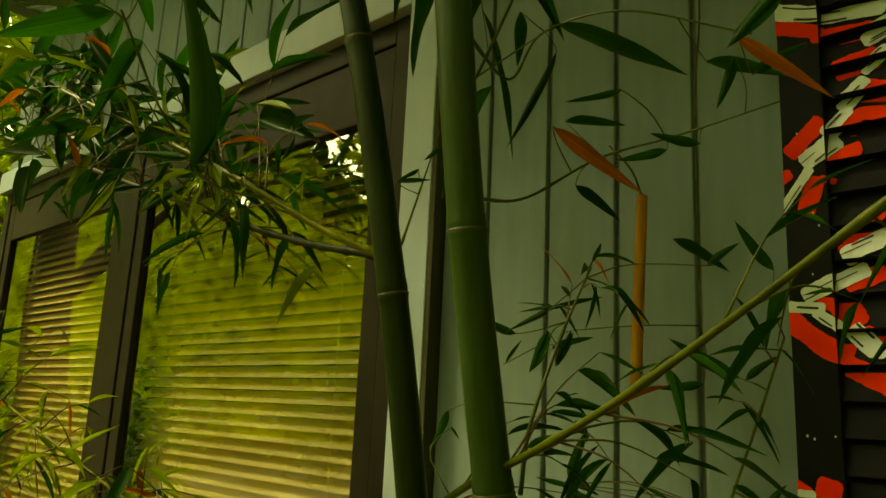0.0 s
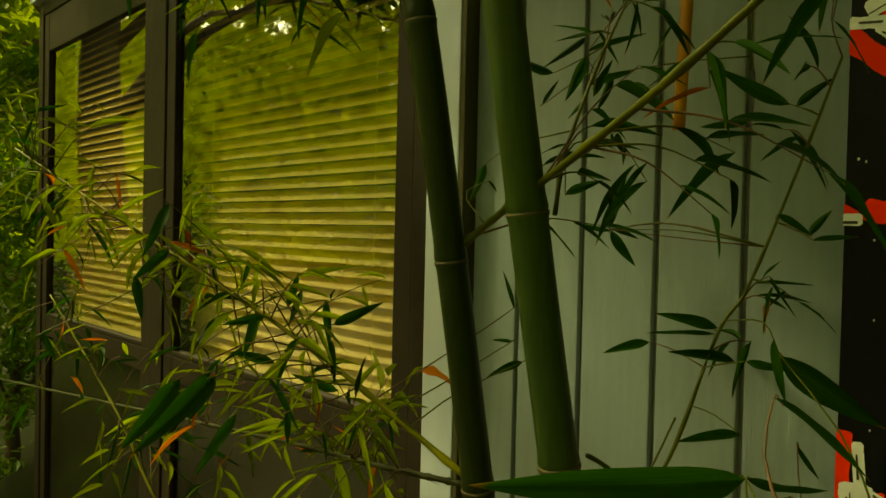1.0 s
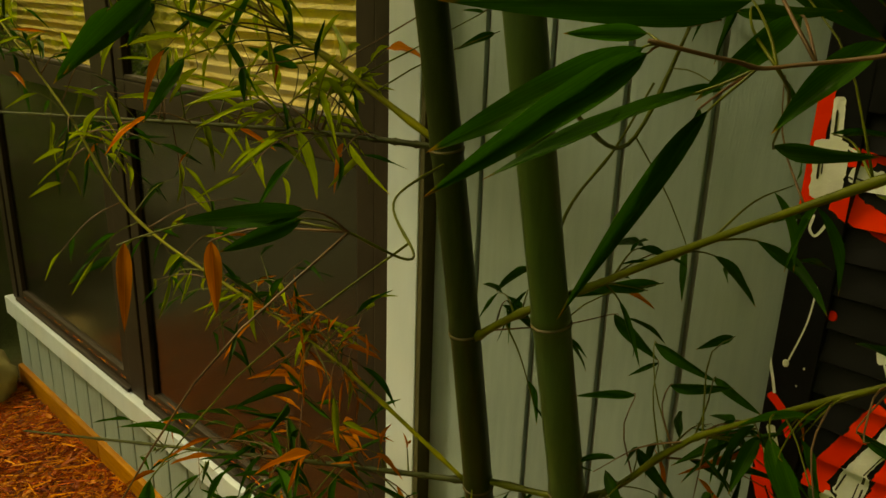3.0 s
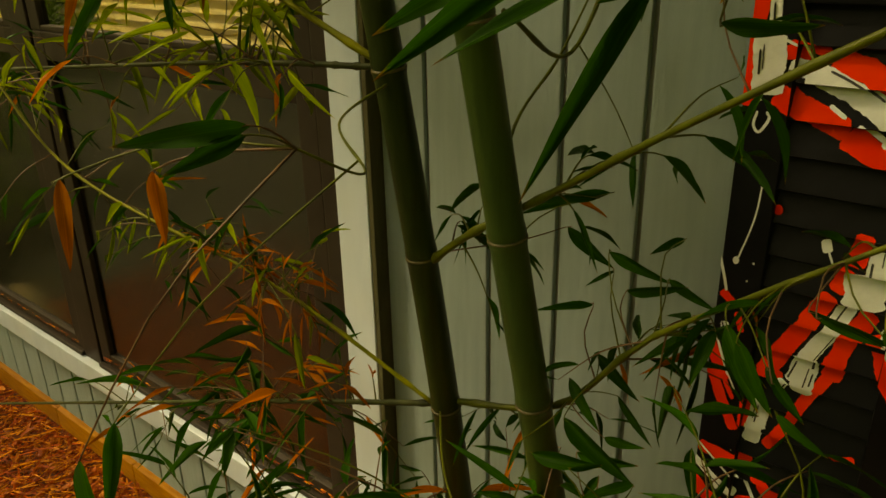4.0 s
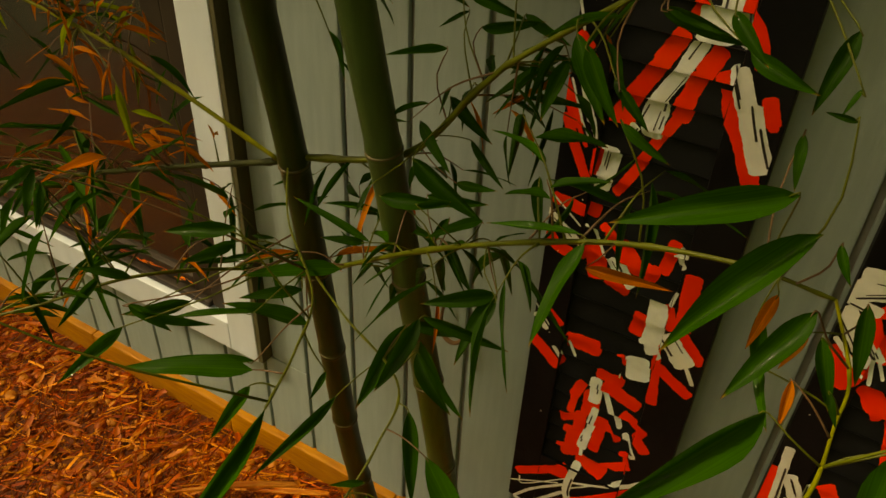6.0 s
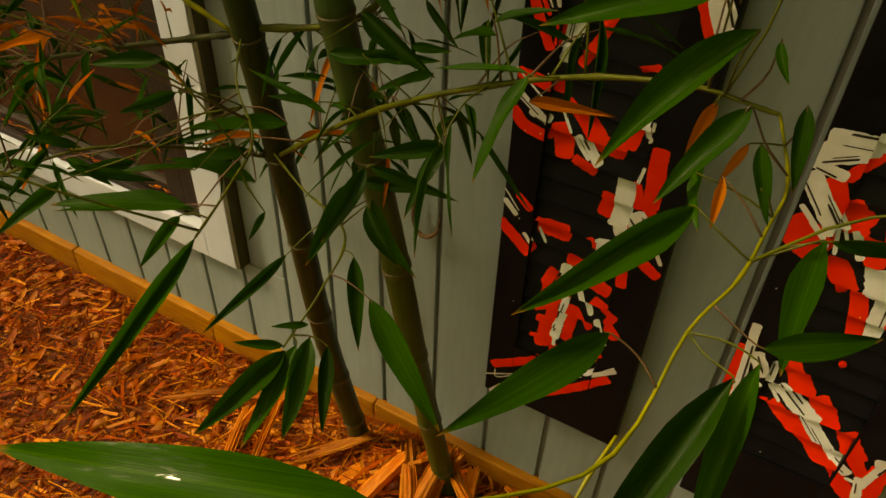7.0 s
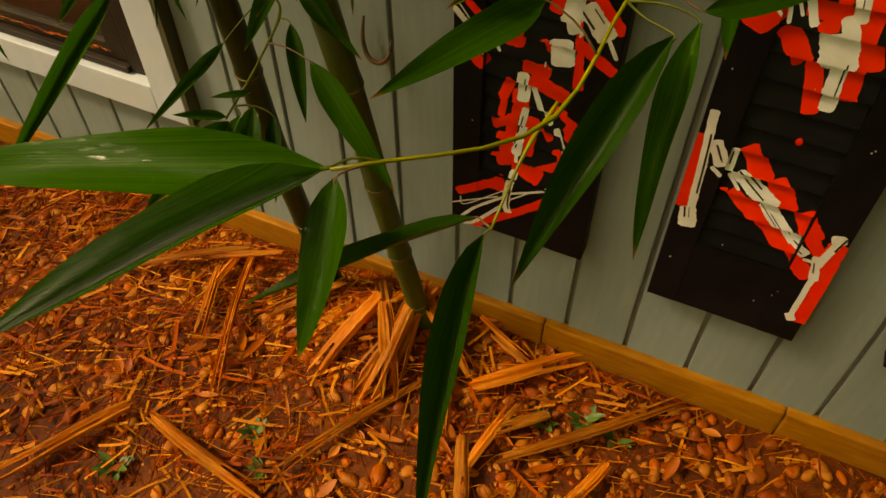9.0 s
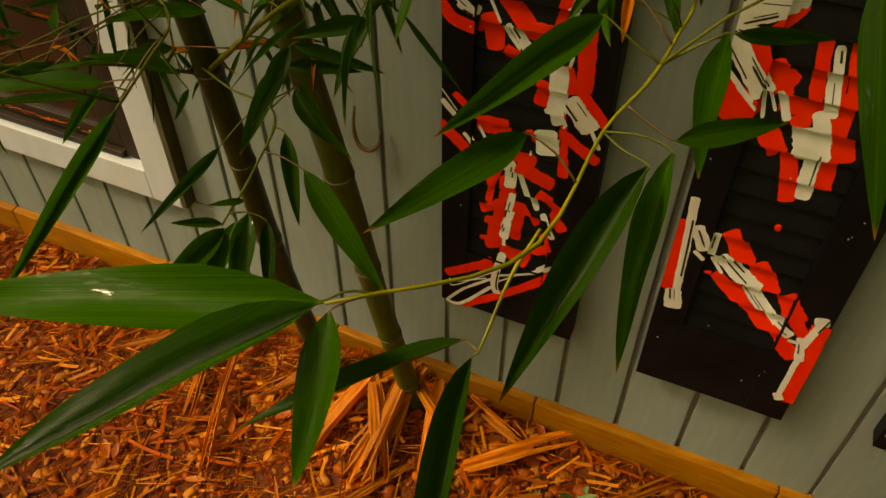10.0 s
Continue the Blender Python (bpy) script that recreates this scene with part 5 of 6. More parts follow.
leaf(LEFT_FOOT, (0.259, -0.389, 0.802), (0.227, -0.419, 0.818), 0.012, -51)
leaf(LEFT_FOOT, (0.221, -0.396, 0.790), (0.217, -0.446, 0.762), 0.01, -46)
leaf(LEFT_FOOT, (0.222, -0.431, 0.909), (0.223, -0.455, 0.889), 0.016, -49)
leaf(LEFT_FOOT, (0.227, -0.425, 0.907), (0.236, -0.445, 0.877), 0.016, -31)
leaf(SPRAY_BACK, (0.455, -0.379, 0.834), (0.399, -0.412, 0.853), 0.015, -17)
leaf(SPRAY_BACK, (0.420, -0.344, 0.830), (0.383, -0.381, 0.829), 0.013, -50)
leaf(SPRAY_BACK, (0.366, -0.603, 1.000), (0.347, -0.640, 1.012), 0.022, -54)
leaf(SPRAY_LEFT, (0.343, -0.596, 1.036), (0.376, -0.606, 0.987), 0.022, 32)
leaf(SPRAY_LEFT, (0.305, -0.556, 1.023), (0.328, -0.583, 0.973), 0.012, -23)
leaf(LEFT_FOOT, (0.313, -0.474, 0.976), (0.308, -0.501, 0.961), 0.02, -53)
leaf(LEFT_FOOT, (0.313, -0.475, 0.974), (0.323, -0.495, 0.947), 0.018, -27)
leaf(RIGHT_MID, (0.400, -0.056, 1.066), (0.327, -0.119, 1.045), 0.013, -56)
leaf(TWIG_WALL, (0.413, -0.037, 1.106), (0.426, -0.058, 1.054), 0.012, 21)
leaf(RIGHT_MID, (0.368, -0.086, 1.031), (0.423, -0.083, 0.996), 0.013, 74)
leaf(RIGHT_MID, (0.418, -0.089, 1.016), (0.484, -0.080, 0.995), 0.013, 79)
leaf(RIGHT_LOW, (0.486, -0.097, 1.007), (0.535, -0.099, 0.989), 0.014, 75)
leaf(RIGHT_LOW, (0.454, -0.118, 0.994), (0.508, -0.100, 1.006), 0.012, 83)
leaf(RIGHT_LOW, (0.419, -0.076, 0.990), (0.401, -0.103, 0.978), 0.01, -42)
leaf(RIGHT_MID, (0.475, -0.036, 1.026), (0.450, -0.063, 1.012), 0.01, -47)
leaf(RIGHT_LOW, (0.409, -0.097, 0.957), (0.363, -0.139, 0.953), 0.01, -49)
leaf(RIGHT_MID, (0.433, -0.147, 1.092), (0.383, -0.190, 1.089), 0.01, -57)
leaf(RIGHT_MID, (0.431, -0.083, 1.117), (0.395, -0.122, 1.087), 0.006, -52)
leaf(RIGHT_LOW, (0.546, -0.138, 0.997), (0.498, -0.189, 0.960), 0.016, -39)
leaf(RIGHT_LOW, (0.555, -0.156, 1.001), (0.551, -0.192, 0.960), 0.015, -8)
leaf(RIGHT_LOW, (0.449, -0.160, 0.942), (0.499, -0.168, 0.912), 0.013, 61)
leaf(RIGHT_LOW, (0.441, -0.198, 0.931), (0.483, -0.213, 0.897), 0.013, 50)
leaf(RIGHT_LOW, (0.464, -0.245, 0.923), (0.537, -0.250, 0.887), 0.018, 60)
leaf(RIGHT_LOW, (0.477, -0.167, 0.909), (0.521, -0.182, 0.879), 0.012, 54)
leaf(RIGHT_LOW, (0.477, -0.191, 0.876), (0.516, -0.185, 0.878), 0.012, 70)
leaf(RIGHT_LOW, (0.596, -0.262, 1.065), (0.632, -0.287, 1.021), 0.019, 50)
leaf(RIGHT_LOW, (0.626, -0.264, 1.044), (0.651, -0.280, 1.026), 0.018, 55)
leaf(RIGHT_FOOT, (0.475, -0.239, 0.887), (0.528, -0.225, 0.889), 0.013, 69)
leaf(RIGHT_LOW, (0.431, -0.260, 0.893), (0.434, -0.288, 0.875), 0.011, -8)
leaf(RIGHT_FOOT, (0.450, -0.274, 0.896), (0.509, -0.254, 0.897), 0.013, 69)
leaf(RIGHT_FOOT, (0.498, -0.238, 0.872), (0.495, -0.270, 0.854), 0.012, -11)
leaf(RIGHT_FOOT, (0.538, -0.256, 0.895), (0.507, -0.293, 0.887), 0.012, -33)
leaf(RIGHT_FOOT, (0.580, -0.252, 0.948), (0.598, -0.282, 0.918), 0.013, 25)
leaf(RIGHT_LOW, (0.655, -0.287, 1.101), (0.695, -0.294, 1.095), 0.013, 78)
leaf(RIGHT_LOW, (0.693, -0.299, 1.110), (0.719, -0.316, 1.091), 0.02, 63)
leaf(RIGHT_FOOT, (0.506, -0.251, 0.853), (0.541, -0.271, 0.830), 0.013, 42)
leaf(SPRAY_LEFT, (0.438, -0.518, 1.232), (0.393, -0.568, 1.225), 0.0135, -82)
leaf(SPRAY_LEFT, (0.435, -0.519, 1.227), (0.410, -0.553, 1.210), 0.0125, -81)
leaf(SPRAY_LEFT, (0.310, -0.559, 1.192), (0.326, -0.571, 1.142), 0.0115, -14, M_LEAF_DRY)
leaf(SPRAY_LEFT, (0.340, -0.519, 1.192), (0.354, -0.526, 1.150), 0.0115, 1, M_LEAF_DRY)
leaf(SPRAY_HIGH, (0.615, -0.435, 1.339), (0.536, -0.527, 1.335), 0.0215, -88)
leaf(SPRAY_HIGH, (0.614, -0.510, 1.323), (0.567, -0.562, 1.287), 0.0145, -78)
leaf(SPRAY_HIGH, (0.615, -0.509, 1.321), (0.576, -0.572, 1.275), 0.0125, -70)
leaf(SPRAY_HIGH, (0.615, -0.471, 1.306), (0.569, -0.536, 1.274), 0.015, -42)
leaf(SPRAY_HIGH, (0.620, -0.470, 1.300), (0.602, -0.529, 1.228), 0.0075, -40)
leaf(SPRAY_HIGH, (0.632, -0.428, 1.334), (0.611, -0.463, 1.302), 0.015, -63)
leaf(SPRAY_HIGH, (0.611, -0.426, 1.336), (0.642, -0.414, 1.336), 0.011, 118)
leaf(SPRAY_HIGH, (0.612, -0.505, 1.327), (0.588, -0.519, 1.326), 0.0085, -86)
leaf(SPRAY_HIGH, (0.613, -0.404, 1.370), (0.651, -0.390, 1.337), 0.023, -59)
leaf(SPRAY_HIGH, (0.658, -0.409, 1.325), (0.630, -0.434, 1.289), 0.0145, -39)
leaf(SPRAY_HIGH, (0.614, -0.388, 1.277), (0.655, -0.374, 1.277), 0.013, 110)
leaf(SPRAY_HIGH, (0.604, -0.444, 1.297), (0.604, -0.447, 1.282), 0.013, -27)
TWIG_NEAR = branch(BAMBOO_A, 0.0013, 0.0009, M_BRANCH, (0.128, -0.380, 1.725), (0.230, -0.480, 1.690), (0.366, -0.583, 1.655))
branch(BAMBOO_A, 0.0012, 0.0008, M_BRANCH, (0.061, -0.400, 1.765), (0.200, -0.520, 1.740), (0.305, -0.612, 1.766))
leaf(TWIG_NEAR, (0.369, -0.585, 1.654), (0.376, -0.610, 1.770), 0.0255, -45)
leaf(TWIG_NEAR, (0.362, -0.580, 1.661), (0.370, -0.559, 1.712), 0.012, 89)
leaf(LEFT_TOP_B, (0.307, -0.616, 1.762), (0.275, -0.675, 1.731), 0.017, 63)
leaf(LEFT_TOP_B, (0.297, -0.622, 1.769), (0.289, -0.657, 1.774), 0.02, 63)
leaf(LEFT_TOP_B, (0.320, -0.607, 1.778), (0.313, -0.593, 1.755), 0.02, -36)
leaf(LEFT_TOP_B, (0.259, -0.532, 1.698), (0.224, -0.560, 1.701), 0.008, 73)
leaf(LEFT_TOP_B, (0.227, -0.618, 1.707), (0.235, -0.603, 1.716), 0.007, -69)
leaf(LEFT_MID, (-0.039, -0.261, 1.348), (-0.026, -0.253, 1.392), 0.014, -66)
leaf(LEFT_MID, (0.035, -0.334, 1.349), (0.023, -0.379, 1.341), 0.016, -81)
leaf(LEFT_MID, (0.073, -0.366, 1.357), (0.081, -0.385, 1.314), 0.012, -39)
leaf(LEFT_MID, (0.075, -0.273, 1.340), (0.114, -0.234, 1.366), 0.013, 88)
leaf(LEFT_MID, (0.116, -0.305, 1.331), (0.133, -0.311, 1.286), 0.01, 16)
leaf(LEFT_MID, (0.238, -0.494, 1.333), (0.235, -0.555, 1.283), 0.016, -66)
leaf(LEFT_MID, (0.221, -0.485, 1.327), (0.227, -0.510, 1.298), 0.014, -51)
leaf(LEFT_MID, (0.123, -0.480, 1.424), (0.122, -0.513, 1.396), 0.02, -74)
leaf(LEFT_MID, (0.114, -0.505, 1.400), (0.128, -0.505, 1.363), 0.02, 22)
leaf(LEFT_MID, (0.104, -0.472, 1.464), (0.105, -0.497, 1.414), 0.018, -67)
leaf(LEFT_MID, (0.181, -0.495, 1.323), (0.178, -0.542, 1.271), 0.016, -74)
leaf(LEFT_MID, (0.190, -0.474, 1.327), (0.189, -0.505, 1.300), 0.018, -73)
leaf(LEFT_MID, (0.175, -0.442, 1.286), (0.175, -0.480, 1.238), 0.011, -65)
leaf(LEFT_MID, (0.060, -0.336, 1.302), (0.046, -0.382, 1.316), 0.016, 89)
leaf(LEFT_MID, (-0.011, -0.259, 1.371), (-0.011, -0.277, 1.328), 0.013, -61)
leaf(LEFT_MID, (0.004, -0.235, 1.360), (0.016, -0.236, 1.300), 0.01, 30)
leaf(LEFT_MID, (0.154, -0.379, 1.274), (0.166, -0.385, 1.245), 0.014, 4)
leaf(LEFT_MID, (0.057, -0.252, 1.261), (0.035, -0.301, 1.283), 0.012, -89)
leaf(LEFT_MID, (-0.096, -0.519, 1.330), (-0.088, -0.507, 1.300), 0.02, 71)
leaf(TWIG_CULM, (0.274, -0.094, 1.639), (0.326, -0.063, 1.655), 0.011, -61)
leaf(TWIG_CULM, (0.358, -0.212, 1.600), (0.340, -0.216, 1.562), 0.011, 78)
leaf(TWIG_CULM, (0.349, -0.186, 1.570), (0.366, -0.181, 1.602), 0.013, -53)
leaf(TWIG_CULM, (0.313, -0.141, 1.592), (0.349, -0.119, 1.604), 0.01, -63)
leaf(TWIG_CULM, (0.273, -0.150, 1.607), (0.243, -0.180, 1.623), 0.011, 92)
leaf(TWIG_CULM, (0.262, -0.152, 1.576), (0.277, -0.145, 1.601), 0.01, -58)
leaf(TWIG_CULM, (0.245, -0.089, 1.488), (0.279, -0.065, 1.504), 0.01, -71)
leaf(LEFT_MID, (0.219, -0.123, 1.304), (0.192, -0.151, 1.286), 0.012, -64)
leaf(LEFT_MID, (0.201, -0.121, 1.324), (0.184, -0.136, 1.325), 0.014, -67)
leaf(TWIG_WALL, (0.283, -0.059, 1.452), (0.299, -0.052, 1.513), 0.017, -64)
leaf(TWIG_WALL, (0.278, -0.050, 1.450), (0.246, -0.074, 1.457), 0.013, 104)
leaf(TWIG_WALL, (0.279, -0.050, 1.450), (0.302, -0.035, 1.411), 0.015, 104)
leaf(TWIG_WALL, (0.281, -0.049, 1.452), (0.304, -0.034, 1.441), 0.009, -75)
leaf(TWIG_CULM, (0.145, -0.111, 1.525), (0.130, -0.122, 1.479), 0.014, 96)
leaf(TWIG_CULM, (0.147, -0.108, 1.505), (0.154, -0.100, 1.492), 0.02, -68)
leaf(LEFT_MID, (0.199, -0.117, 1.361), (0.187, -0.123, 1.402), 0.008, -59)
leaf(TWIG_WALL, (0.469, -0.049, 1.568), (0.412, -0.083, 1.605), 0.013, 93)
leaf(TWIG_WALL, (0.473, -0.047, 1.566), (0.504, -0.039, 1.590), 0.011, -63)
leaf(HANG_WALL, (0.413, -0.007, 1.564), (0.368, -0.028, 1.558), 0.012, 97)
leaf(TWIG_WALL, (0.457, -0.043, 1.467), (0.486, -0.031, 1.447), 0.014, -74)
leaf(TWIG_WALL, (0.493, -0.050, 1.444), (0.527, -0.038, 1.448), 0.012, -75)
leaf(TWIG_WALL, (0.486, -0.042, 1.448), (0.504, -0.036, 1.472), 0.01, -73)
leaf(TWIG_WALL, (0.406, -0.050, 1.356), (0.353, -0.078, 1.367), 0.013, -69)
leaf(TWIG_WALL, (0.404, -0.052, 1.350), (0.346, -0.085, 1.347), 0.006, -68)
leaf(TWIG_WALL, (0.422, -0.046, 1.325), (0.366, -0.075, 1.330), 0.012, -67)
leaf(TWIG_WALL, (0.483, -0.102, 1.358), (0.497, -0.106, 1.303), 0.015, 66)
leaf(TWIG_WALL, (0.535, -0.212, 1.361), (0.600, -0.196, 1.319), 0.032, 94)
leaf(TWIG_WALL, (0.325, -0.041, 1.332), (0.285, -0.069, 1.317), 0.012, -67)
leaf(TWIG_WALL, (0.452, -0.087, 1.333), (0.491, -0.071, 1.329), 0.012, 96)
leaf(TWIG_WALL, (0.455, -0.099, 1.269), (0.407, -0.127, 1.257), 0.011, -61)
leaf(RIGHT_MID, (0.533, -0.172, 1.289), (0.550, -0.172, 1.267), 0.016, 80)
leaf(TWIG_UP, (0.479, -0.129, 1.865), (0.543, -0.095, 1.844), 0.013, -50)
leaf(TWIG_UP, (0.503, -0.120, 1.866), (0.479, -0.109, 1.822), 0.013, 54)
leaf(TWIG_UP, (0.295, -0.074, 1.786), (0.332, -0.037, 1.746), 0.016, -55)
leaf(HANG_WALL, (0.402, -0.050, 1.714), (0.450, -0.019, 1.679), 0.014, -61)
leaf(TWIG_HIGH, (0.333, -0.170, 1.904), (0.267, -0.169, 1.808), 0.016, 61)
leaf(TWIG_HIGH, (0.313, -0.209, 1.940), (0.295, -0.189, 1.889), 0.016, 18)
leaf(TWIG_UP, (0.460, -0.105, 1.792), (0.419, -0.130, 1.805), 0.02, 84)
leaf(TWIG_UP, (0.410, -0.075, 1.805), (0.362, -0.098, 1.796), 0.014, 86)
leaf(TWIG_UP, (0.298, -0.101, 1.855), (0.355, -0.062, 1.849), 0.013, -53)
leaf(HANG_WALL, (0.467, -0.360, 1.809), (0.540, -0.296, 1.771), 0.022, -46)
leaf(TWIG_HIGH, (0.622, -0.337, 1.795), (0.583, -0.334, 1.764), 0.028, 68)
leaf(TWIG_HIGH, (0.546, -0.193, 1.809), (0.589, -0.187, 1.826), 0.02, -48)
leaf(TWIG_HIGH, (0.404, -0.157, 1.845), (0.354, -0.184, 1.836), 0.009, 81)
leaf(TWIG_LEFT, (0.157, -0.194, 1.799), (0.138, -0.208, 1.786), 0.014, 85)
leaf(TWIG_LEFT, (0.136, -0.209, 1.783), (0.166, -0.180, 1.788), 0.014, -58)
leaf(TWIG_LEFT, (0.180, -0.183, 1.825), (0.163, -0.192, 1.809), 0.012, 80)
leaf(TWIG_WALL, (0.490, -0.164, 1.657), (0.517, -0.157, 1.676), 0.014, -60)
leaf(TWIG_WALL, (0.506, -0.051, 1.670), (0.478, -0.073, 1.719), 0.015, 84)
leaf(HANG_WALL, (0.284, -0.064, 1.619), (0.270, -0.070, 1.578), 0.014, 93)
leaf(TWIG_CULM, (0.262, -0.077, 1.596), (0.244, -0.088, 1.570), 0.012, 99)
leaf(TWIG_UP, (0.339, -0.183, 1.813), (0.405, -0.116, 1.746), 0.016, -67, M_LEAF_DRY)
leaf(TWIG_HIGH, (0.573, -0.294, 1.794), (0.620, -0.235, 1.753), 0.011, -52, M_LEAF_DRY)
fill(LEFT_MID, 62, 0.13, 0.065, 11, 0.25, 1.0, young=0.85)
fill(LEFT_LOW, 56, 0.13, 0.062, 12, 0.25, 1.0, young=0.4)
fill(LEFT_TOP_B, 34, 0.17, 0.075, 13, 0.45, 1.0, dry=0.03, young=0.4, broad=1.3)
fill(LEFT_TOP, 20, 0.16, 0.07, 14, 0.45, 1.0, dry=0.03, young=0.4, broad=1.3)
fill(LEFT_TOP, 40, 0.30, 0.12, 15, 0.5, 1.0, dry=0.0, side=(0, -0.3, 0.9), broad=2.2)
fill(LEFT_DARK, 44, 0.14, 0.07, 15, 0.2, 0.8, young=0.85)
fill(LEFT_FLAT, 36, 0.14, 0.08, 16, 0.2, 0.75, dry=0.3)
fill(RIGHT_HIGH, 16, 0.14, 0.07, 17, 0.1, 1.0, side=(0, 1.0, 0.2))
fill(RIGHT_MID, 14, 0.10, 0.06, 18, 0.1, 1.0, side=(0, 1.0, 0))
fill(RIGHT_LOW, 18, 0.12, 0.07, 19, 0.0, 1.0, side=(0, 0.8, -0.6))
fill(RIGHT_FOOT, 20, 0.12, 0.08, 20, 0.0, 0.6, side=(0, 0.5, 0))
fill(LEFT_FOOT, 22, 0.10, 0.07, 21, 0.0, 1.0, side=(0, 0.4, 0))
fill(TWIG_WALL, 6, 0.06, 0.06, 22, 0.3, 1.0)
fill(TWIG_CULM, 6, 0.06, 0.06, 23, 0.3, 1.0)

# unseen crown overhead, above and beside the stems, added to shade the wall
SHADE_CROWN_A = branch(BAMBOO_A, 0.005, 0.003, M_BRANCH, (0.13, -0.44, 2.39), (0.3, -0.5, 2.5), (0.6, -0.5, 2.52), (1.0, -0.45, 2.45))
SHADE_CROWN_B = branch(BAMBOO_B, 0.005, 0.003, M_BRANCH, (0.345, -0.38, 2.05), (0.6, -0.45, 2.2), (0.85, -0.42, 2.25), (1.1, -0.4, 2.2))
SHADE_CROWN_C = branch(BAMBOO_B, 0.005, 0.003, M_BRANCH, (0.335, -0.44, 2.48), (0.0, -0.55, 2.55), (-0.4, -0.6, 2.5), (-0.8, -0.6, 2.35))
fill(SHADE_CROWN_A, 40, 0.28, 0.14, 31, 0.0, 1.0, broad=1.8)
fill(SHADE_CROWN_B, 40, 0.28, 0.14, 32, 0.0, 1.0, broad=1.8)
fill(SHADE_CROWN_C, 70, 0.26, 0.14, 33, 0.0, 1.0, broad=1.8)
SHADE_CROWN_G = branch(BAMBOO_B, 0.004, 0.0025, M_BRANCH, (0.335, -0.44, 2.49), (-0.1, -0.7, 2.62), (-0.6, -0.9, 2.55), (-1.15, -1.05, 2.4))
fill(SHADE_CROWN_G, 60, 0.28, 0.15, 39, 0.3, 1.0, broad=1.8)
SHADE_CROWN_D = branch(BAMBOO_B, 0.004, 0.0025, M_BRANCH, (0.342, -0.41, 2.34), (0.55, -0.32, 2.45), (0.85, -0.26, 2.48), (1.35, -0.24, 2.36))
fill(SHADE_CROWN_D, 70, 0.22, 0.12, 34, 0.05, 1.0, broad=1.8)
SHADE_CROWN_F = branch(BAMBOO_A, 0.004, 0.0025, M_BRANCH, (0.165, -0.41, 2.2), (0.0, -0.35, 2.3), (-0.2, -0.31, 2.36), (-0.5, -0.3, 2.4))
fill(SHADE_CROWN_F, 60, 0.2, 0.13, 38, 0.0, 1.0, broad=1.8)
fill(LEFT_LOW, 30, 0.06, 0.04, 36, 0.27, 0.47, dry=0.95)
fill(LEFT_FLAT, 6, 0.07, 0.04, 37, 0.08, 0.25, dry=0.9, side=(0, 0, 1.2))


# ---- loose things in the bamboo ----
def build_hanging_stick():
    stick = empty("hanging_stick", (0.363, -0.06, 1.552), label="orange bamboo stick hanging upright beside the siding", category="stick")
    bm = bmesh.new()
    pts = curve_points([(0, 0, 0), (0.004, 0.0, 0.1), (0.009, 0.0, 0.212)], 10)
    add_tube(bm, pts, [0.0062] * 11, 10)
    part("rod", bm, M_WOOD, stick, smooth=True)
    bm = bmesh.new()
    add_tube(bm, curve_points([(0.009, 0, 0.21), (0.002, -0.01, 0.24), (-0.02, -0.02, 0.27)], 6), [0.0012] * 7, 6)
    part("cord", bm, M_TWIG, stick, smooth=True)


build_hanging_stick()


def build_curl():
    bm = bmesh.new()
    pts = curve_points([(-0.002, 0.0, 0.062), (-0.004, -0.004, 0.03), (0.004, -0.008, 0.006), (0.02, -0.008, 0.0), (0.034, -0.004, 0.012), (0.036, 0.002, 0.034)], 24)
    add_tube(bm, pts, [0.0016 + 0.002 * math.sin(math.pi * i / 24) for i in range(25)], 8)
    ob = part("dry_curl", bm, M_TWIG, None, "", True)
    ob.location = (0.374, -0.008, 0.495)
    tagged(ob, "dry brown curled bamboo sheath caught against the siding", "sheath")


build_curl()


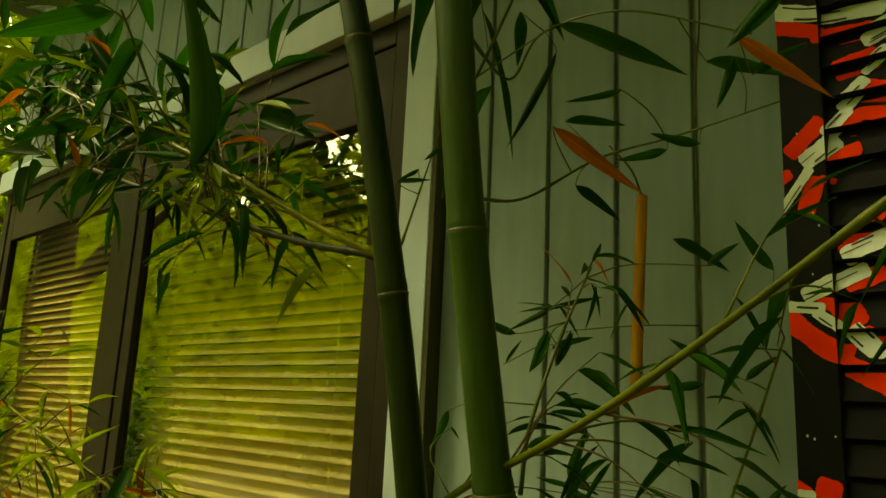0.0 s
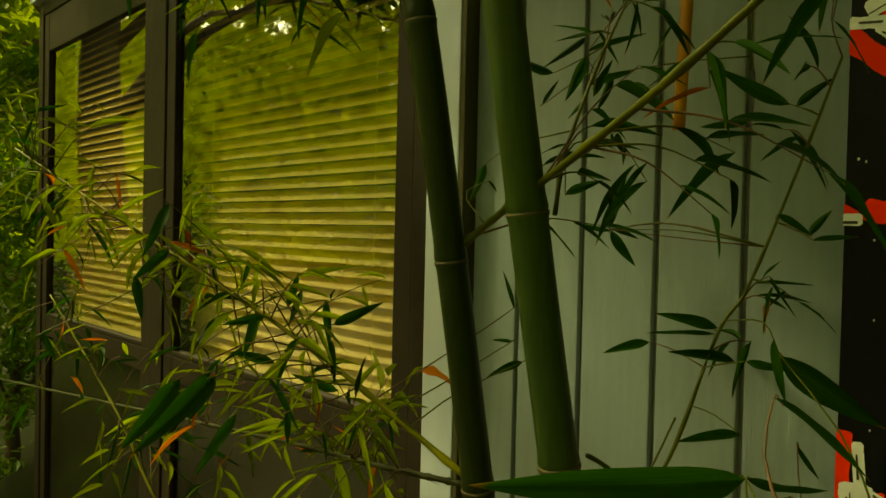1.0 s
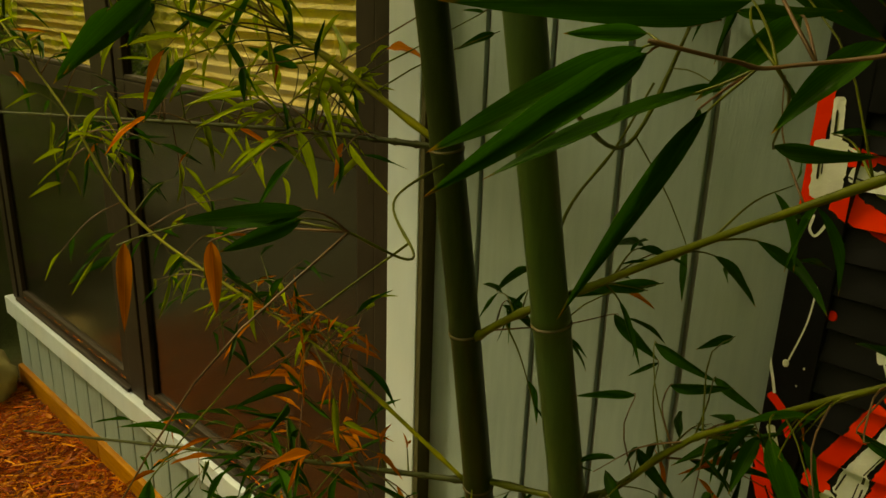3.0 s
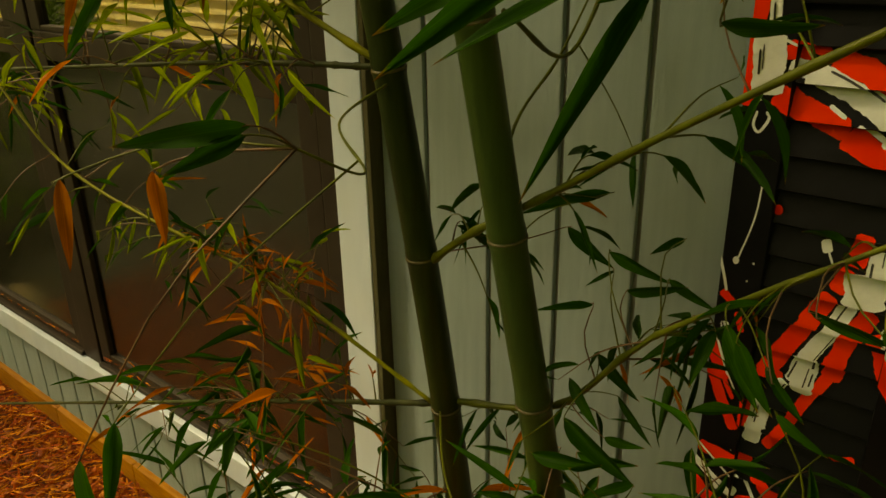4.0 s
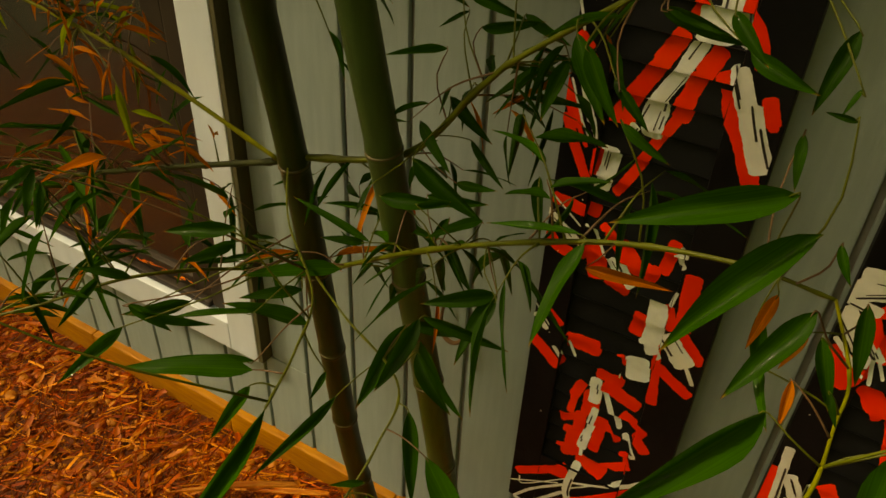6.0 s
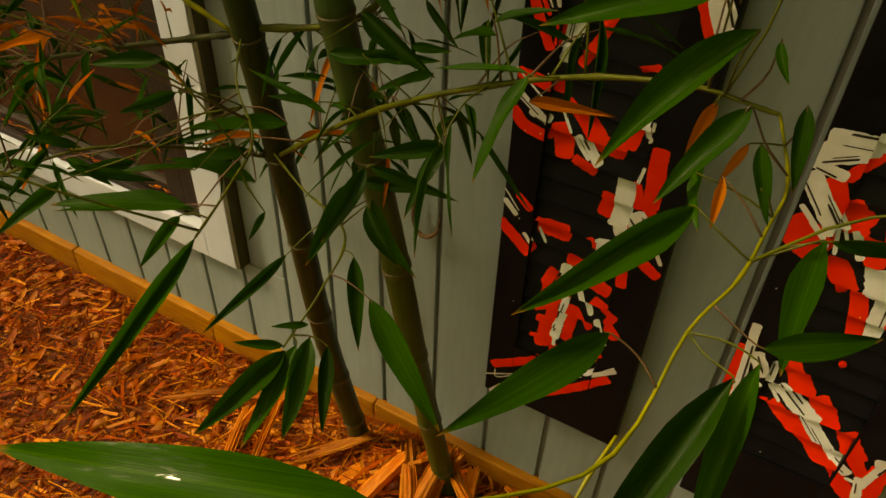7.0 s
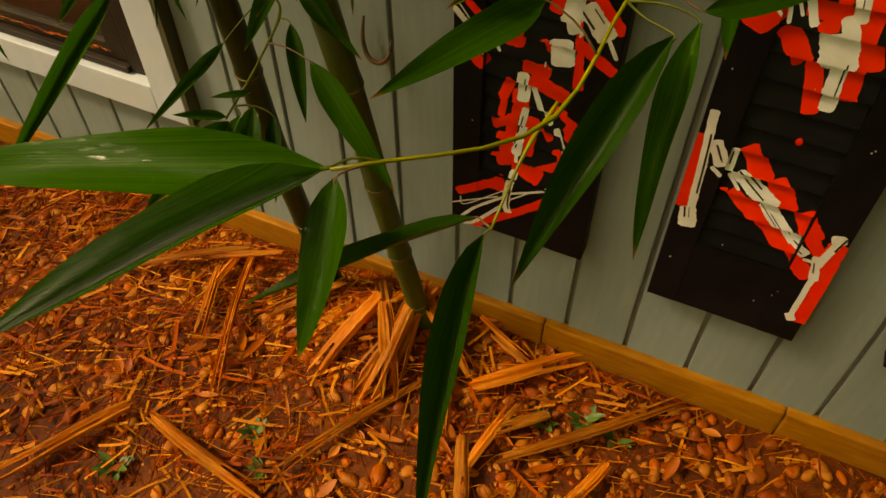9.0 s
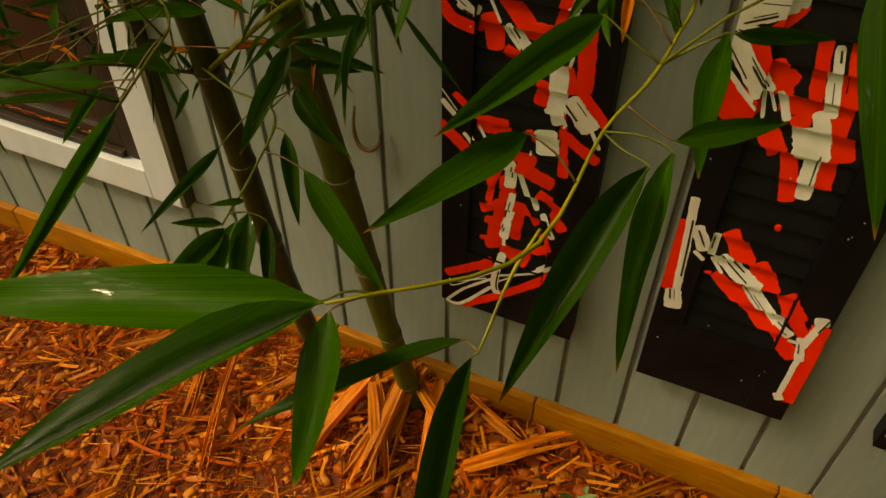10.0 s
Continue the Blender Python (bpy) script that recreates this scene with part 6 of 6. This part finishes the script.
def sheath(a, b, width, flat=0.75):
    """A dry culm sheath or split stick: a curled strip with lengthwise folds and ragged, split ends."""
    A, B = Vector(a), Vector(b)
    rng = random.Random(int((A.x + B.y) * 1e4))
    L = (B - A).length
    bm = bmesh.new()
    width *= 1.35
    n, m = 18, 10
    ph = rng.uniform(0, 6)
    fold = [rng.uniform(-1, 1) * 0.11 * width for _ in range(m + 1)]
    ends = [(rng.uniform(-0.05, 0.03), rng.uniform(-0.12, 0.02)) for _ in range(m + 1)]
    gap = rng.randint(3, m - 4)
    rows = []
    for i in range(n + 1):
        u = i / n
        w = width / 2 * (0.8 + 0.25 * math.sin(math.pi * min(1, u * 1.1))) * (1 - 0.45 * max(0, (u - 0.8) / 0.2) ** 2)
        row = []
        for k in range(m + 1):
            a2 = (k / m - 0.5) * 2.5
            uu = u - ends[k][0] * max(0, 1 - u * 6) + ends[k][1] * max(0, u * 6 - 5)
            c = Vector((uu * L, 0.014 * L * math.sin(uu * 4 + ph), 0.02 * L * math.sin(math.pi * uu)))
            spread = 0.22 * width * max(0, (u - 0.6) / 0.4) * (1 if k > gap else -1)
            row.append(bm.verts.new(c + Vector((0, math.sin(a2) * w * 1.05 + spread, (math.cos(a2) - 0.4) * w * flat + fold[k] + rng.uniform(-1, 1) * 0.0004))))
        rows.append(row)
    for i, (r, q) in enumerate(zip(rows, rows[1:])):
        for k in range(m):
            if k == gap and i > n * 0.6:
                continue
            bm.faces.new((r[k], r[k + 1], q[k + 1], q[k]))
    bmesh.ops.solidify(bm, geom=bm.faces[:], thickness=0.0012)
    ob = part("bamboo_sheath", bm, M_SHEATHS, None)
    x = (B - A).normalized()
    y = Vector((0, 0, 1)).cross(x).normalized()
    ob.matrix_world = Matrix.Translation(A) @ Matrix((x, y, x.cross(y))).transposed().to_4x4()
    tagged(ob, "dry tan bamboo sheath lying on the gravel", "sheath", "fallen sheaths")


sheath((0.121, -0.068, 0.03), (0.228, -0.351, 0.012), 0.012)
sheath((0.475, -0.06, 0.115), (0.46, -0.273, 0.015), 0.02)
sheath((0.48, -0.075, 0.09), (0.49, -0.222, 0.02), 0.016)
sheath((0.525, -0.184, 0.015), (0.395, -0.428, 0.012), 0.012)
sheath((0.16, -0.423, 0.012), (0.42, -0.465, 0.012), 0.016)
sheath((0.121, -0.419, 0.012), (0.007, -0.611, 0.012), 0.018)
sheath((0.605, -0.158, 0.02), (0.759, -0.028, 0.02), 0.02)
sheath((0.695, -0.258, 0.014), (0.944, -0.019, 0.014), 0.014)
sheath((0.85, -0.19, 0.014), (0.815, -0.285, 0.014), 0.014)
sheath((0.658, -0.291, 0.014), (0.682, -0.142, 0.014), 0.013)
sheath((0.465, -0.05, 0.09), (0.538, -0.096, 0.02), 0.012)
sheath((0.568, -0.031, 0.03), (0.679, -0.07, 0.015), 0.008)
sheath((0.08, -0.119, 0.015), (0.135, -0.273, 0.012), 0.014)
sheath((0.434, -0.055, 0.05), (0.315, -0.151, 0.012), 0.018)
sheath((0.326, -0.073, 0.03), (0.432, -0.122, 0.015), 0.018)
sheath((0.631, -0.242, 0.015), (0.673, -0.351, 0.013), 0.016)
sheath((0.43, -0.12, 0.10), (0.50, -0.24, 0.02), 0.022)
sheath((0.41, -0.10, 0.09), (0.36, -0.26, 0.02), 0.02)
sheath((0.50, -0.09, 0.09), (0.60, -0.14, 0.02), 0.016)
sheath((0.33, -0.08, 0.06), (0.22, -0.17, 0.012), 0.016)
sheath((0.12, -0.07, 0.03), (-0.10, -0.2, 0.012), 0.012)
sheath((0.18, -0.06, 0.04), (0.02, -0.12, 0.012), 0.01)
sheath((0.49, -0.055, 0.10), (0.43, -0.25, 0.018), 0.024)
sheath((0.52, -0.05, 0.075), (0.56, -0.22, 0.016), 0.018)
sheath((0.385, -0.05, 0.05), (0.47, -0.16, 0.045), 0.03, 0.45)
sheath((0.36, -0.09, 0.03), (0.30, -0.21, 0.014), 0.022, 0.5)
sheath((0.55, -0.13, 0.03), (0.60, -0.26, 0.014), 0.016)
sheath((0.74, -0.15, 0.014), (0.66, -0.22, 0.014), 0.014)
sheath((0.10, -0.07, 0.02), (0.09, -0.2, 0.012), 0.012)
sheath((0.60, -0.05, 0.02), (0.71, -0.09, 0.016), 0.01)


def build_litter():
    rng = random.Random(7)

    def spot():
        return rng.uniform(-2.2, 1.7), -abs(rng.gauss(0, 0.42)) - 0.02

    # straw, needles and bark strips
    V, Fc = [], []
    for _ in range(19000):
        x, y = spot()
        if x > 0.5 and rng.random() < 0.45:  # barer soil beside the panels
            continue
        near = math.exp(-((x - 0.2) ** 2 + (y + 0.15) ** 2) / 0.15)
        L = rng.uniform(0.015, 0.065) * (1 + near * 0.6)
        w = rng.choice((0.0003, 0.0003, 0.0004, 0.0004, 0.0005, 0.0005, 0.0006, 0.0008, 0.001, 0.0014, 0.0024)) * rng.uniform(0.7, 1.3)
        a = rng.uniform(0, math.pi)
        z = ground_height(x, y) + rng.uniform(0.002, 0.016)
        dz = rng.uniform(-0.25, 0.25) * L
        bow = rng.uniform(-0.05, 0.05) * L
        ca, sa = math.cos(a), math.sin(a)
        base = len(V)
        for i in range(4):
            u = i / 3 - 0.5
            ox, oy = u * L, bow * (1 - 4 * u * u)
            for s in (-1, 1):
                V.append((x + ca * ox - sa * (oy + s * w), min(-0.02, y + sa * ox + ca * (oy + s * w)), max(z + dz * u + (0.0015 if s > 0 else 0), ground_height(x, y) + 0.001)))
        for i in range(3):
            b = base + 2 * i
            Fc.append((b, b + 1, b + 3, b + 2))
    me = bpy.data.meshes.new("straw_litter")
    me.from_pydata(V, [], Fc)
    me.materials.append(M_LITTER)
    ob = new("straw_litter", me)
    tagged(ob, "dry orange straw, needles and bark strips on the soil", "litter", kind="stuff")
    # pebbles
    unit = bmesh.new()
    bmesh.ops.create_icosphere(unit, subdivisions=2, radius=1.0)
    uv = [v.co.copy() for v in unit.verts]
    uf = [[v.index for v in f.verts] for f in unit.faces]
    unit.free()
    V, Fc = [], []
    for _ in range(8000):
        x, y = spot()
        r = rng.choice((0.003, 0.004, 0.005, 0.006, 0.008, 0.010, 0.013)) * rng.uniform(0.7, 1.2)
        sx, sy, sz = r * rng.uniform(0.9, 1.4), r * rng.uniform(0.7, 1.0), r * rng.uniform(0.45, 0.75)
        a = rng.uniform(0, math.pi)
        ca, sa = math.cos(a), math.sin(a)
        z = ground_height(x, y) + sz * 0.25
        k = rng.uniform(0, 90)
        base = len(V)
        y = min(y, -0.022 - r)
        for c in uv:
            q = 1 + 0.24 * noise.noise(c * 1.2 + Vector((k, 0, 0)))
            X, Y, Z = c.x * sx * q, c.y * sy * q, c.z * sz * q
            V.append((x + ca * X - sa * Y, y + sa * X + ca * Y, z + Z))
        Fc += [[base + i for i in f] for f in uf]
    me = bpy.data.meshes.new("gravel")
    me.from_pydata(V, [], Fc)
    me.materials.append(M_PEBBLE)
    for p in me.polygons:
        p.use_smooth = True
    ob = new("gravel", me)
    tagged(ob, "rounded brown and tan river pebbles in the soil", "gravel", kind="stuff")
    # fallen leaves and husks
    V, Fc = [], []
    for _ in range(260):
        x, y = spot()
        L, w = rng.uniform(0.025, 0.06), rng.uniform(0.003, 0.009)
        a = rng.uniform(0, 2 * math.pi)
        ca, sa = math.cos(a), math.sin(a)
        z = ground_height(x, y) + rng.uniform(0.006, 0.018)
        tilt, curl = rng.uniform(-0.3, 0.3), rng.uniform(0.2, 0.8)
        base = len(V)
        for i in range(6):
            u = i / 5
            ww = w * math.sin(math.pi * (0.08 + 0.86 * u))
            for s in (-1, 0, 1):
                X, Y = (u - 0.5) * L, s * ww
                V.append((x + ca * X - sa * Y, min(-0.02, y + sa * X + ca * Y), max(z + tilt * X + curl * abs(s) * ww + 0.2 * L * (u - 0.5) ** 2, ground_height(x, y) + 0.001)))
        for i in range(5):
            for s in range(2):
                b = base + 3 * i + s
                Fc.append((b, b + 1, b + 4, b + 3))
    me = bpy.data.meshes.new("fallen_leaves")
    me.from_pydata(V, [], Fc)
    me.materials.append(M_FALLEN)
    for p in me.polygons:
        p.use_smooth = True
    ob = new("fallen_leaves", me)
    tagged(ob, "curled orange-brown fallen bamboo leaves on the gravel", "leaves", kind="stuff")


M_FALLEN = island_tint(mat("fallen_leaf", (1, 1, 1), 0.5, vary=((0.7, 0.7, 0.7), (1, 1, 1)), grain=60, spec=0.2), (0.50, 0.12, 0.008), (0.28, 0.05, 0.006), (0.6, 0.2, 0.03))
build_litter()


def build_sill_litter():
    """Bits of straw and husk that lie along the sills of the two sashes."""
    rng = random.Random(17)
    V, Fc = [], []
    top = WIN_B + 0.0305
    for _ in range(420):
        x = rng.uniform(-1.9, -0.16)
        if -1.1 < x < -1.0:
            continue
        y = rng.uniform(-0.006, 0.012)
        L, w = rng.uniform(0.006, 0.028), rng.uniform(0.0004, 0.0014)
        a = rng.gauss(0, 0.35)
        d = Vector((math.cos(a), math.sin(a) * 0.4, rng.uniform(-0.03, 0.12)))
        c = Vector((x, y, top + rng.uniform(0.0006, 0.003)))
        q = Vector((-d.y, d.x, 0)).normalized() * w
        b = len(V)
        V += [c - q, c + q, c + d * L + q * 0.6, c + d * L - q * 0.6]
        Fc.append((b, b + 1, b + 2, b + 3))
    me = bpy.data.meshes.new("sill_litter")
    me.from_pydata(V, [], Fc)
    me.materials.append(M_LITTER)
    tagged(new("sill_litter", me), "dry straw and husk bits caught on the window sill", "litter", kind="stuff")


build_sill_litter()


def weed(x, y, s):
    z = ground_height(x, y)
    plant = empty("weed", (x, y, z), label="small green weed seedling growing in the gravel", category="weed", group="weeds")
    rng = random.Random(int(x * 1000 + y * 77))
    for i in range(7):
        a = rng.uniform(0, 6.28)
        e = Vector((math.cos(a) * s, math.sin(a) * s, rng.uniform(0.2, 0.9) * s))
        ob = new("leaf", leaf_data(i % 5, M_GRASS))
        ob.parent = plant
        X = e.normalized()
        Y = Vector((0, 0, 1)).cross(X).normalized()
        ob.matrix_basis = Matrix.Translation((e.x * 0.15, e.y * 0.15, 0.002)) @ Matrix((X, Y, X.cross(Y))).transposed().to_4x4() @ Matrix.Diagonal((e.length, s * 0.55, s * 0.6, 1))


weed(0.373, -0.19, 0.020)
weed(0.323, -0.372, 0.024)
weed(0.793, -0.124, 0.028)
weed(0.737, -0.156, 0.020)
weed(0.849, -0.136, 0.024)
weed(0.155, -0.51, 0.028)
weed(0.367, -0.421, 0.020)


# ---- garden beyond the corner and behind the camera ----
def tree(x, y, height, trunk_r, crown_r, leaves, seed, name="tree", label="leafy garden tree with a dark crown", low=0.25, size=0.16):
    rng = random.Random(seed)
    t = empty(name, (x, y, -0.03), label=label, category=name)
    bm = bmesh.new()
    lean = Vector((rng.uniform(-0.06, 0.06), rng.uniform(-0.06, 0.06), 1))
    pts = [lean * height * 0.9 * i / 10 + Vector((rng.uniform(-1, 1), rng.uniform(-1, 1), 0)) * trunk_r * 0.4 for i in range(11)]
    pts[0] = Vector((0, 0, 0))
    add_tube(bm, pts, [trunk_r * (1.25 - i * 0.105) + 0.008 for i in range(11)], 10)
    tips = []
    for i in range(16):
        p = pts[rng.randint(3, 9)]
        a = rng.uniform(0, 6.28)
        q = p + Vector((math.cos(a), math.sin(a), rng.uniform(0.1, 0.8))) * crown_r * rng.uniform(0.5, 0.95)
        add_tube(bm, curve_points([p, p.lerp(q, 0.5) + Vector((0, 0, 0.06 * height)), q], 5), [trunk_r * 0.35 * (1 - 0.15 * k) for k in range(6)], 6)
        tips += [p.lerp(q, 0.6), q]
    part("trunk", bm, M_BARK, t, smooth=True)
    V, Fc = [], []
    clumps = []
    for k in range(90):
        base = rng.choice(tips + pts[4:])
        clumps.append((base + Vector((rng.gauss(0, 1), rng.gauss(0, 1), rng.gauss(0, 0.7))) * crown_r * 0.28, crown_r * rng.uniform(0.10, 0.26)))
    for _ in range(leaves):
        c, r = rng.choice(clumps)
        p = c + Vector((rng.gauss(0, 0.6), rng.gauss(0, 0.6), rng.gauss(0, 0.4))) * r
        if p.z < height * low * rng.uniform(0.6, 1.0):
            continue
        d = Vector((rng.uniform(-1, 1), rng.uniform(-1, 1), rng.uniform(-0.9, 0.3))).normalized()
        s = d.cross(Vector((rng.uniform(-0.5, 0.5), rng.uniform(-0.5, 0.5), 1))).normalized()
        L = size * rng.uniform(0.5, 1.1)
        n = s.cross(d) * L * 0.08
        b = len(V)
        V += [p, p + d * L * 0.5 + s * L * 0.22 + n, p + d * L, p + d * L * 0.5 - s * L * 0.22 + n]
        Fc += [(b, b + 1, b + 2), (b, b + 2, b + 3)]
    me = bpy.data.meshes.new("crown")
    me.from_pydata(V, [], Fc)
    me.materials.append(M_SHRUB_LEAF if name == "shrub" else M_TREE_LEAF)
    ob = new("crown", me)
    ob.parent = t
    return t


# seen past the corner of the house
tree(-2.95, 0.75, 2.0, 0.03, 0.75, 7000, 47, "shrub", "tall green shrub close to the house corner", 0.02, 0.08)
tree(-3.1, -0.35, 0.75, 0.02, 0.5, 4500, 48, "shrub", "low green ground shrub beyond the gravel bed", 0.0, 0.06)
tree(-3.6, 2.2, 3.2, 0.05, 1.1, 7000, 49, "shrub", "tall green shrub close to the house corner", 0.02, 0.1)
tree(-5.2, 1.6, 2.6, 0.05, 1.3, 7000, 41, "shrub", "dense green shrub beyond the corner of the house", 0.02, 0.12)
tree(-5.2, 1.3, 5.6, 0.1, 1.8, 11000, 80, label="leafy garden tree close to the house corner", low=0.05, size=0.15)
tree(-6.6, 3.6, 4.5, 0.09, 1.9, 7000, 42)
tree(-4.3, 0.5, 1.3, 0.03, 0.8, 4500, 43, "shrub", "low green shrub beside the house corner", 0.02, 0.09)
tree(-8.5, 0.2, 6.0, 0.16, 2.4, 7000, 44)
tree(-11.0, 4.5, 8.0, 0.2, 3.2, 7000, 45)
tree(-4.2, -1.0, 1.1, 0.03, 0.7, 4000, 46, "shrub", "low green shrub at the edge of the gravel bed", 0.02, 0.08)
# mirrored in the panes
tree(-6.9, -1.9, 8.5, 0.21, 2.8, 2800, 51, label="tall garden tree with a thick trunk", low=0.42, size=0.2)
# two unseen trees off to the right, added to darken that side
tree(2.5, -6.5, 6.0, 0.14, 2.6, 5000, 56, low=0.05, size=0.2)
tree(6.5, -6.0, 4.5, 0.12, 2.4, 2800, 57, low=0.05, size=0.2)

# unseen tree and shrub that keep sky light off the wall's right end
tree(2.75, -1.45, 3.2, 0.07, 1.15, 16000, 59, low=0.03, size=0.15)
tree(1.95, -0.62, 1.3, 0.03, 0.55, 5000, 62, "shrub", "unseen dense green shrub added to shade the wall beyond the panels", 0.0, 0.09)

for i, (x, y, h) in enumerate(((-4.6, -7.2, 1.7), (-7.2, -6.6, 2.1), (-9.6, -8.4, 2.3), (-12.0, -6.0, 2.4), (-9.0, -3.4, 1.9), (-13.5, -9.5, 2.6), (-6.4, -11.0, 2.4), (-3.2, -8.0, 1.8))):
    tree(x, y, h, 0.03, 1.3, 1800, 70 + i, "shrub", "spreading green garden shrub across the lawn", 0.0, 0.2)

# woodland backdrop far off across the garden, glowing to brighten the panes' reflections
M_WOODLAND = bpy.data.materials.new("glowing_woodland")
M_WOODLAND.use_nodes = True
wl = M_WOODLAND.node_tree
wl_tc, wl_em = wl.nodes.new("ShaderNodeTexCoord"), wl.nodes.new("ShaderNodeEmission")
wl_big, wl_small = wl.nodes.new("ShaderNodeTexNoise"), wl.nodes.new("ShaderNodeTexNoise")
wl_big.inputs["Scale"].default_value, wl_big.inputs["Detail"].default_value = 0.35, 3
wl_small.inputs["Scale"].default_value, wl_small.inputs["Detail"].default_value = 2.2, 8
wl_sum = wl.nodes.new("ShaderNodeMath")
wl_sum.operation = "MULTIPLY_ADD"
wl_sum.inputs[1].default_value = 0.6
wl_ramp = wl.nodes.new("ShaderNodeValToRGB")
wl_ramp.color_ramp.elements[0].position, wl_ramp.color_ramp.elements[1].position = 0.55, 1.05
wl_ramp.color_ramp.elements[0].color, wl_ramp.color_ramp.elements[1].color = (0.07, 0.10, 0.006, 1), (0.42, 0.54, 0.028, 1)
# sky gaps high in the crowns, painted into the glow as bright patches
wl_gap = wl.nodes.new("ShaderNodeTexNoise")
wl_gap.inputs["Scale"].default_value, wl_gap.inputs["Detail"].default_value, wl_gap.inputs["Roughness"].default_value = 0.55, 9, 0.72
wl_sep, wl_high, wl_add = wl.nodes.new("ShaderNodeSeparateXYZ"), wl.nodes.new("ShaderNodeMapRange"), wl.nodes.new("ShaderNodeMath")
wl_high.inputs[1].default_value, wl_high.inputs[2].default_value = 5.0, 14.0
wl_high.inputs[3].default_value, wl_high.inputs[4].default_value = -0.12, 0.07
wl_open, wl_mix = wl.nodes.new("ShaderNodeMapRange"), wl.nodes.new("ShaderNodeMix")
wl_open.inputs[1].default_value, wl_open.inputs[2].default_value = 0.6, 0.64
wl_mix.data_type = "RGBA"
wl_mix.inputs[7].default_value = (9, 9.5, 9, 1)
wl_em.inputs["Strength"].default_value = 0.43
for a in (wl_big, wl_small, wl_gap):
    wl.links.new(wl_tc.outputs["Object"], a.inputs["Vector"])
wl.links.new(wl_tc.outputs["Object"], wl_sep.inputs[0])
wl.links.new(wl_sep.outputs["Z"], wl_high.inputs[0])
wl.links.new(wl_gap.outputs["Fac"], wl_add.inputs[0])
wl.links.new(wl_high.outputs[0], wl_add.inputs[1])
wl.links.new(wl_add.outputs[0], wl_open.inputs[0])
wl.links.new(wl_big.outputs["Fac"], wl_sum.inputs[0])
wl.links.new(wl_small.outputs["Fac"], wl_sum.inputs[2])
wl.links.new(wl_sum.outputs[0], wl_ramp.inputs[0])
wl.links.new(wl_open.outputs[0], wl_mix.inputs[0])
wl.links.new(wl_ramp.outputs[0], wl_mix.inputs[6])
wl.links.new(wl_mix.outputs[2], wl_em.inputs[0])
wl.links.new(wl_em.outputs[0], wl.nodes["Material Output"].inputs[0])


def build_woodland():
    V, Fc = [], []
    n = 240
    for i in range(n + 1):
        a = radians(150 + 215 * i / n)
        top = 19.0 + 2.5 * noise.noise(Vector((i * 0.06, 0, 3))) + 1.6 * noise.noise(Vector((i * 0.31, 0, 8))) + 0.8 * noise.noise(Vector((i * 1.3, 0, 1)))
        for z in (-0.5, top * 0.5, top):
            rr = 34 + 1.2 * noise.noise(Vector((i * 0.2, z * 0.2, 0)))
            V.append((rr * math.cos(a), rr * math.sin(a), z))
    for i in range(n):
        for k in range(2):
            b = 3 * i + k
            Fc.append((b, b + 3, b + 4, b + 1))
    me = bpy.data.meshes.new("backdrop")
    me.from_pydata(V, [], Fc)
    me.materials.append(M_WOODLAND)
    tagged(new("backdrop", me), "self-lit yellow-green woodland backdrop far beyond the garden", "woodland", kind="structure")


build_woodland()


def build_rock():
    bm = bmesh.new()
    bmesh.ops.create_icosphere(bm, subdivisions=4, radius=1.0)
    for v in bm.verts:
        n = 1 + 0.3 * noise.noise(v.co * 1.2) + 0.12 * noise.noise(v.co * 4) + 0.05 * noise.noise(v.co * 11)
        v.co = Vector((v.co.x * 0.16 * n, v.co.y * 0.11 * n, 0.06 + v.co.z * 0.12 * n))
    ob = part("garden_stone", bm, M_ROCK, None, "", True)
    ob.location = (-2.02, -0.16, -0.02)
    tagged(ob, "mossy rough stone beside the house corner", "stone")


build_rock()
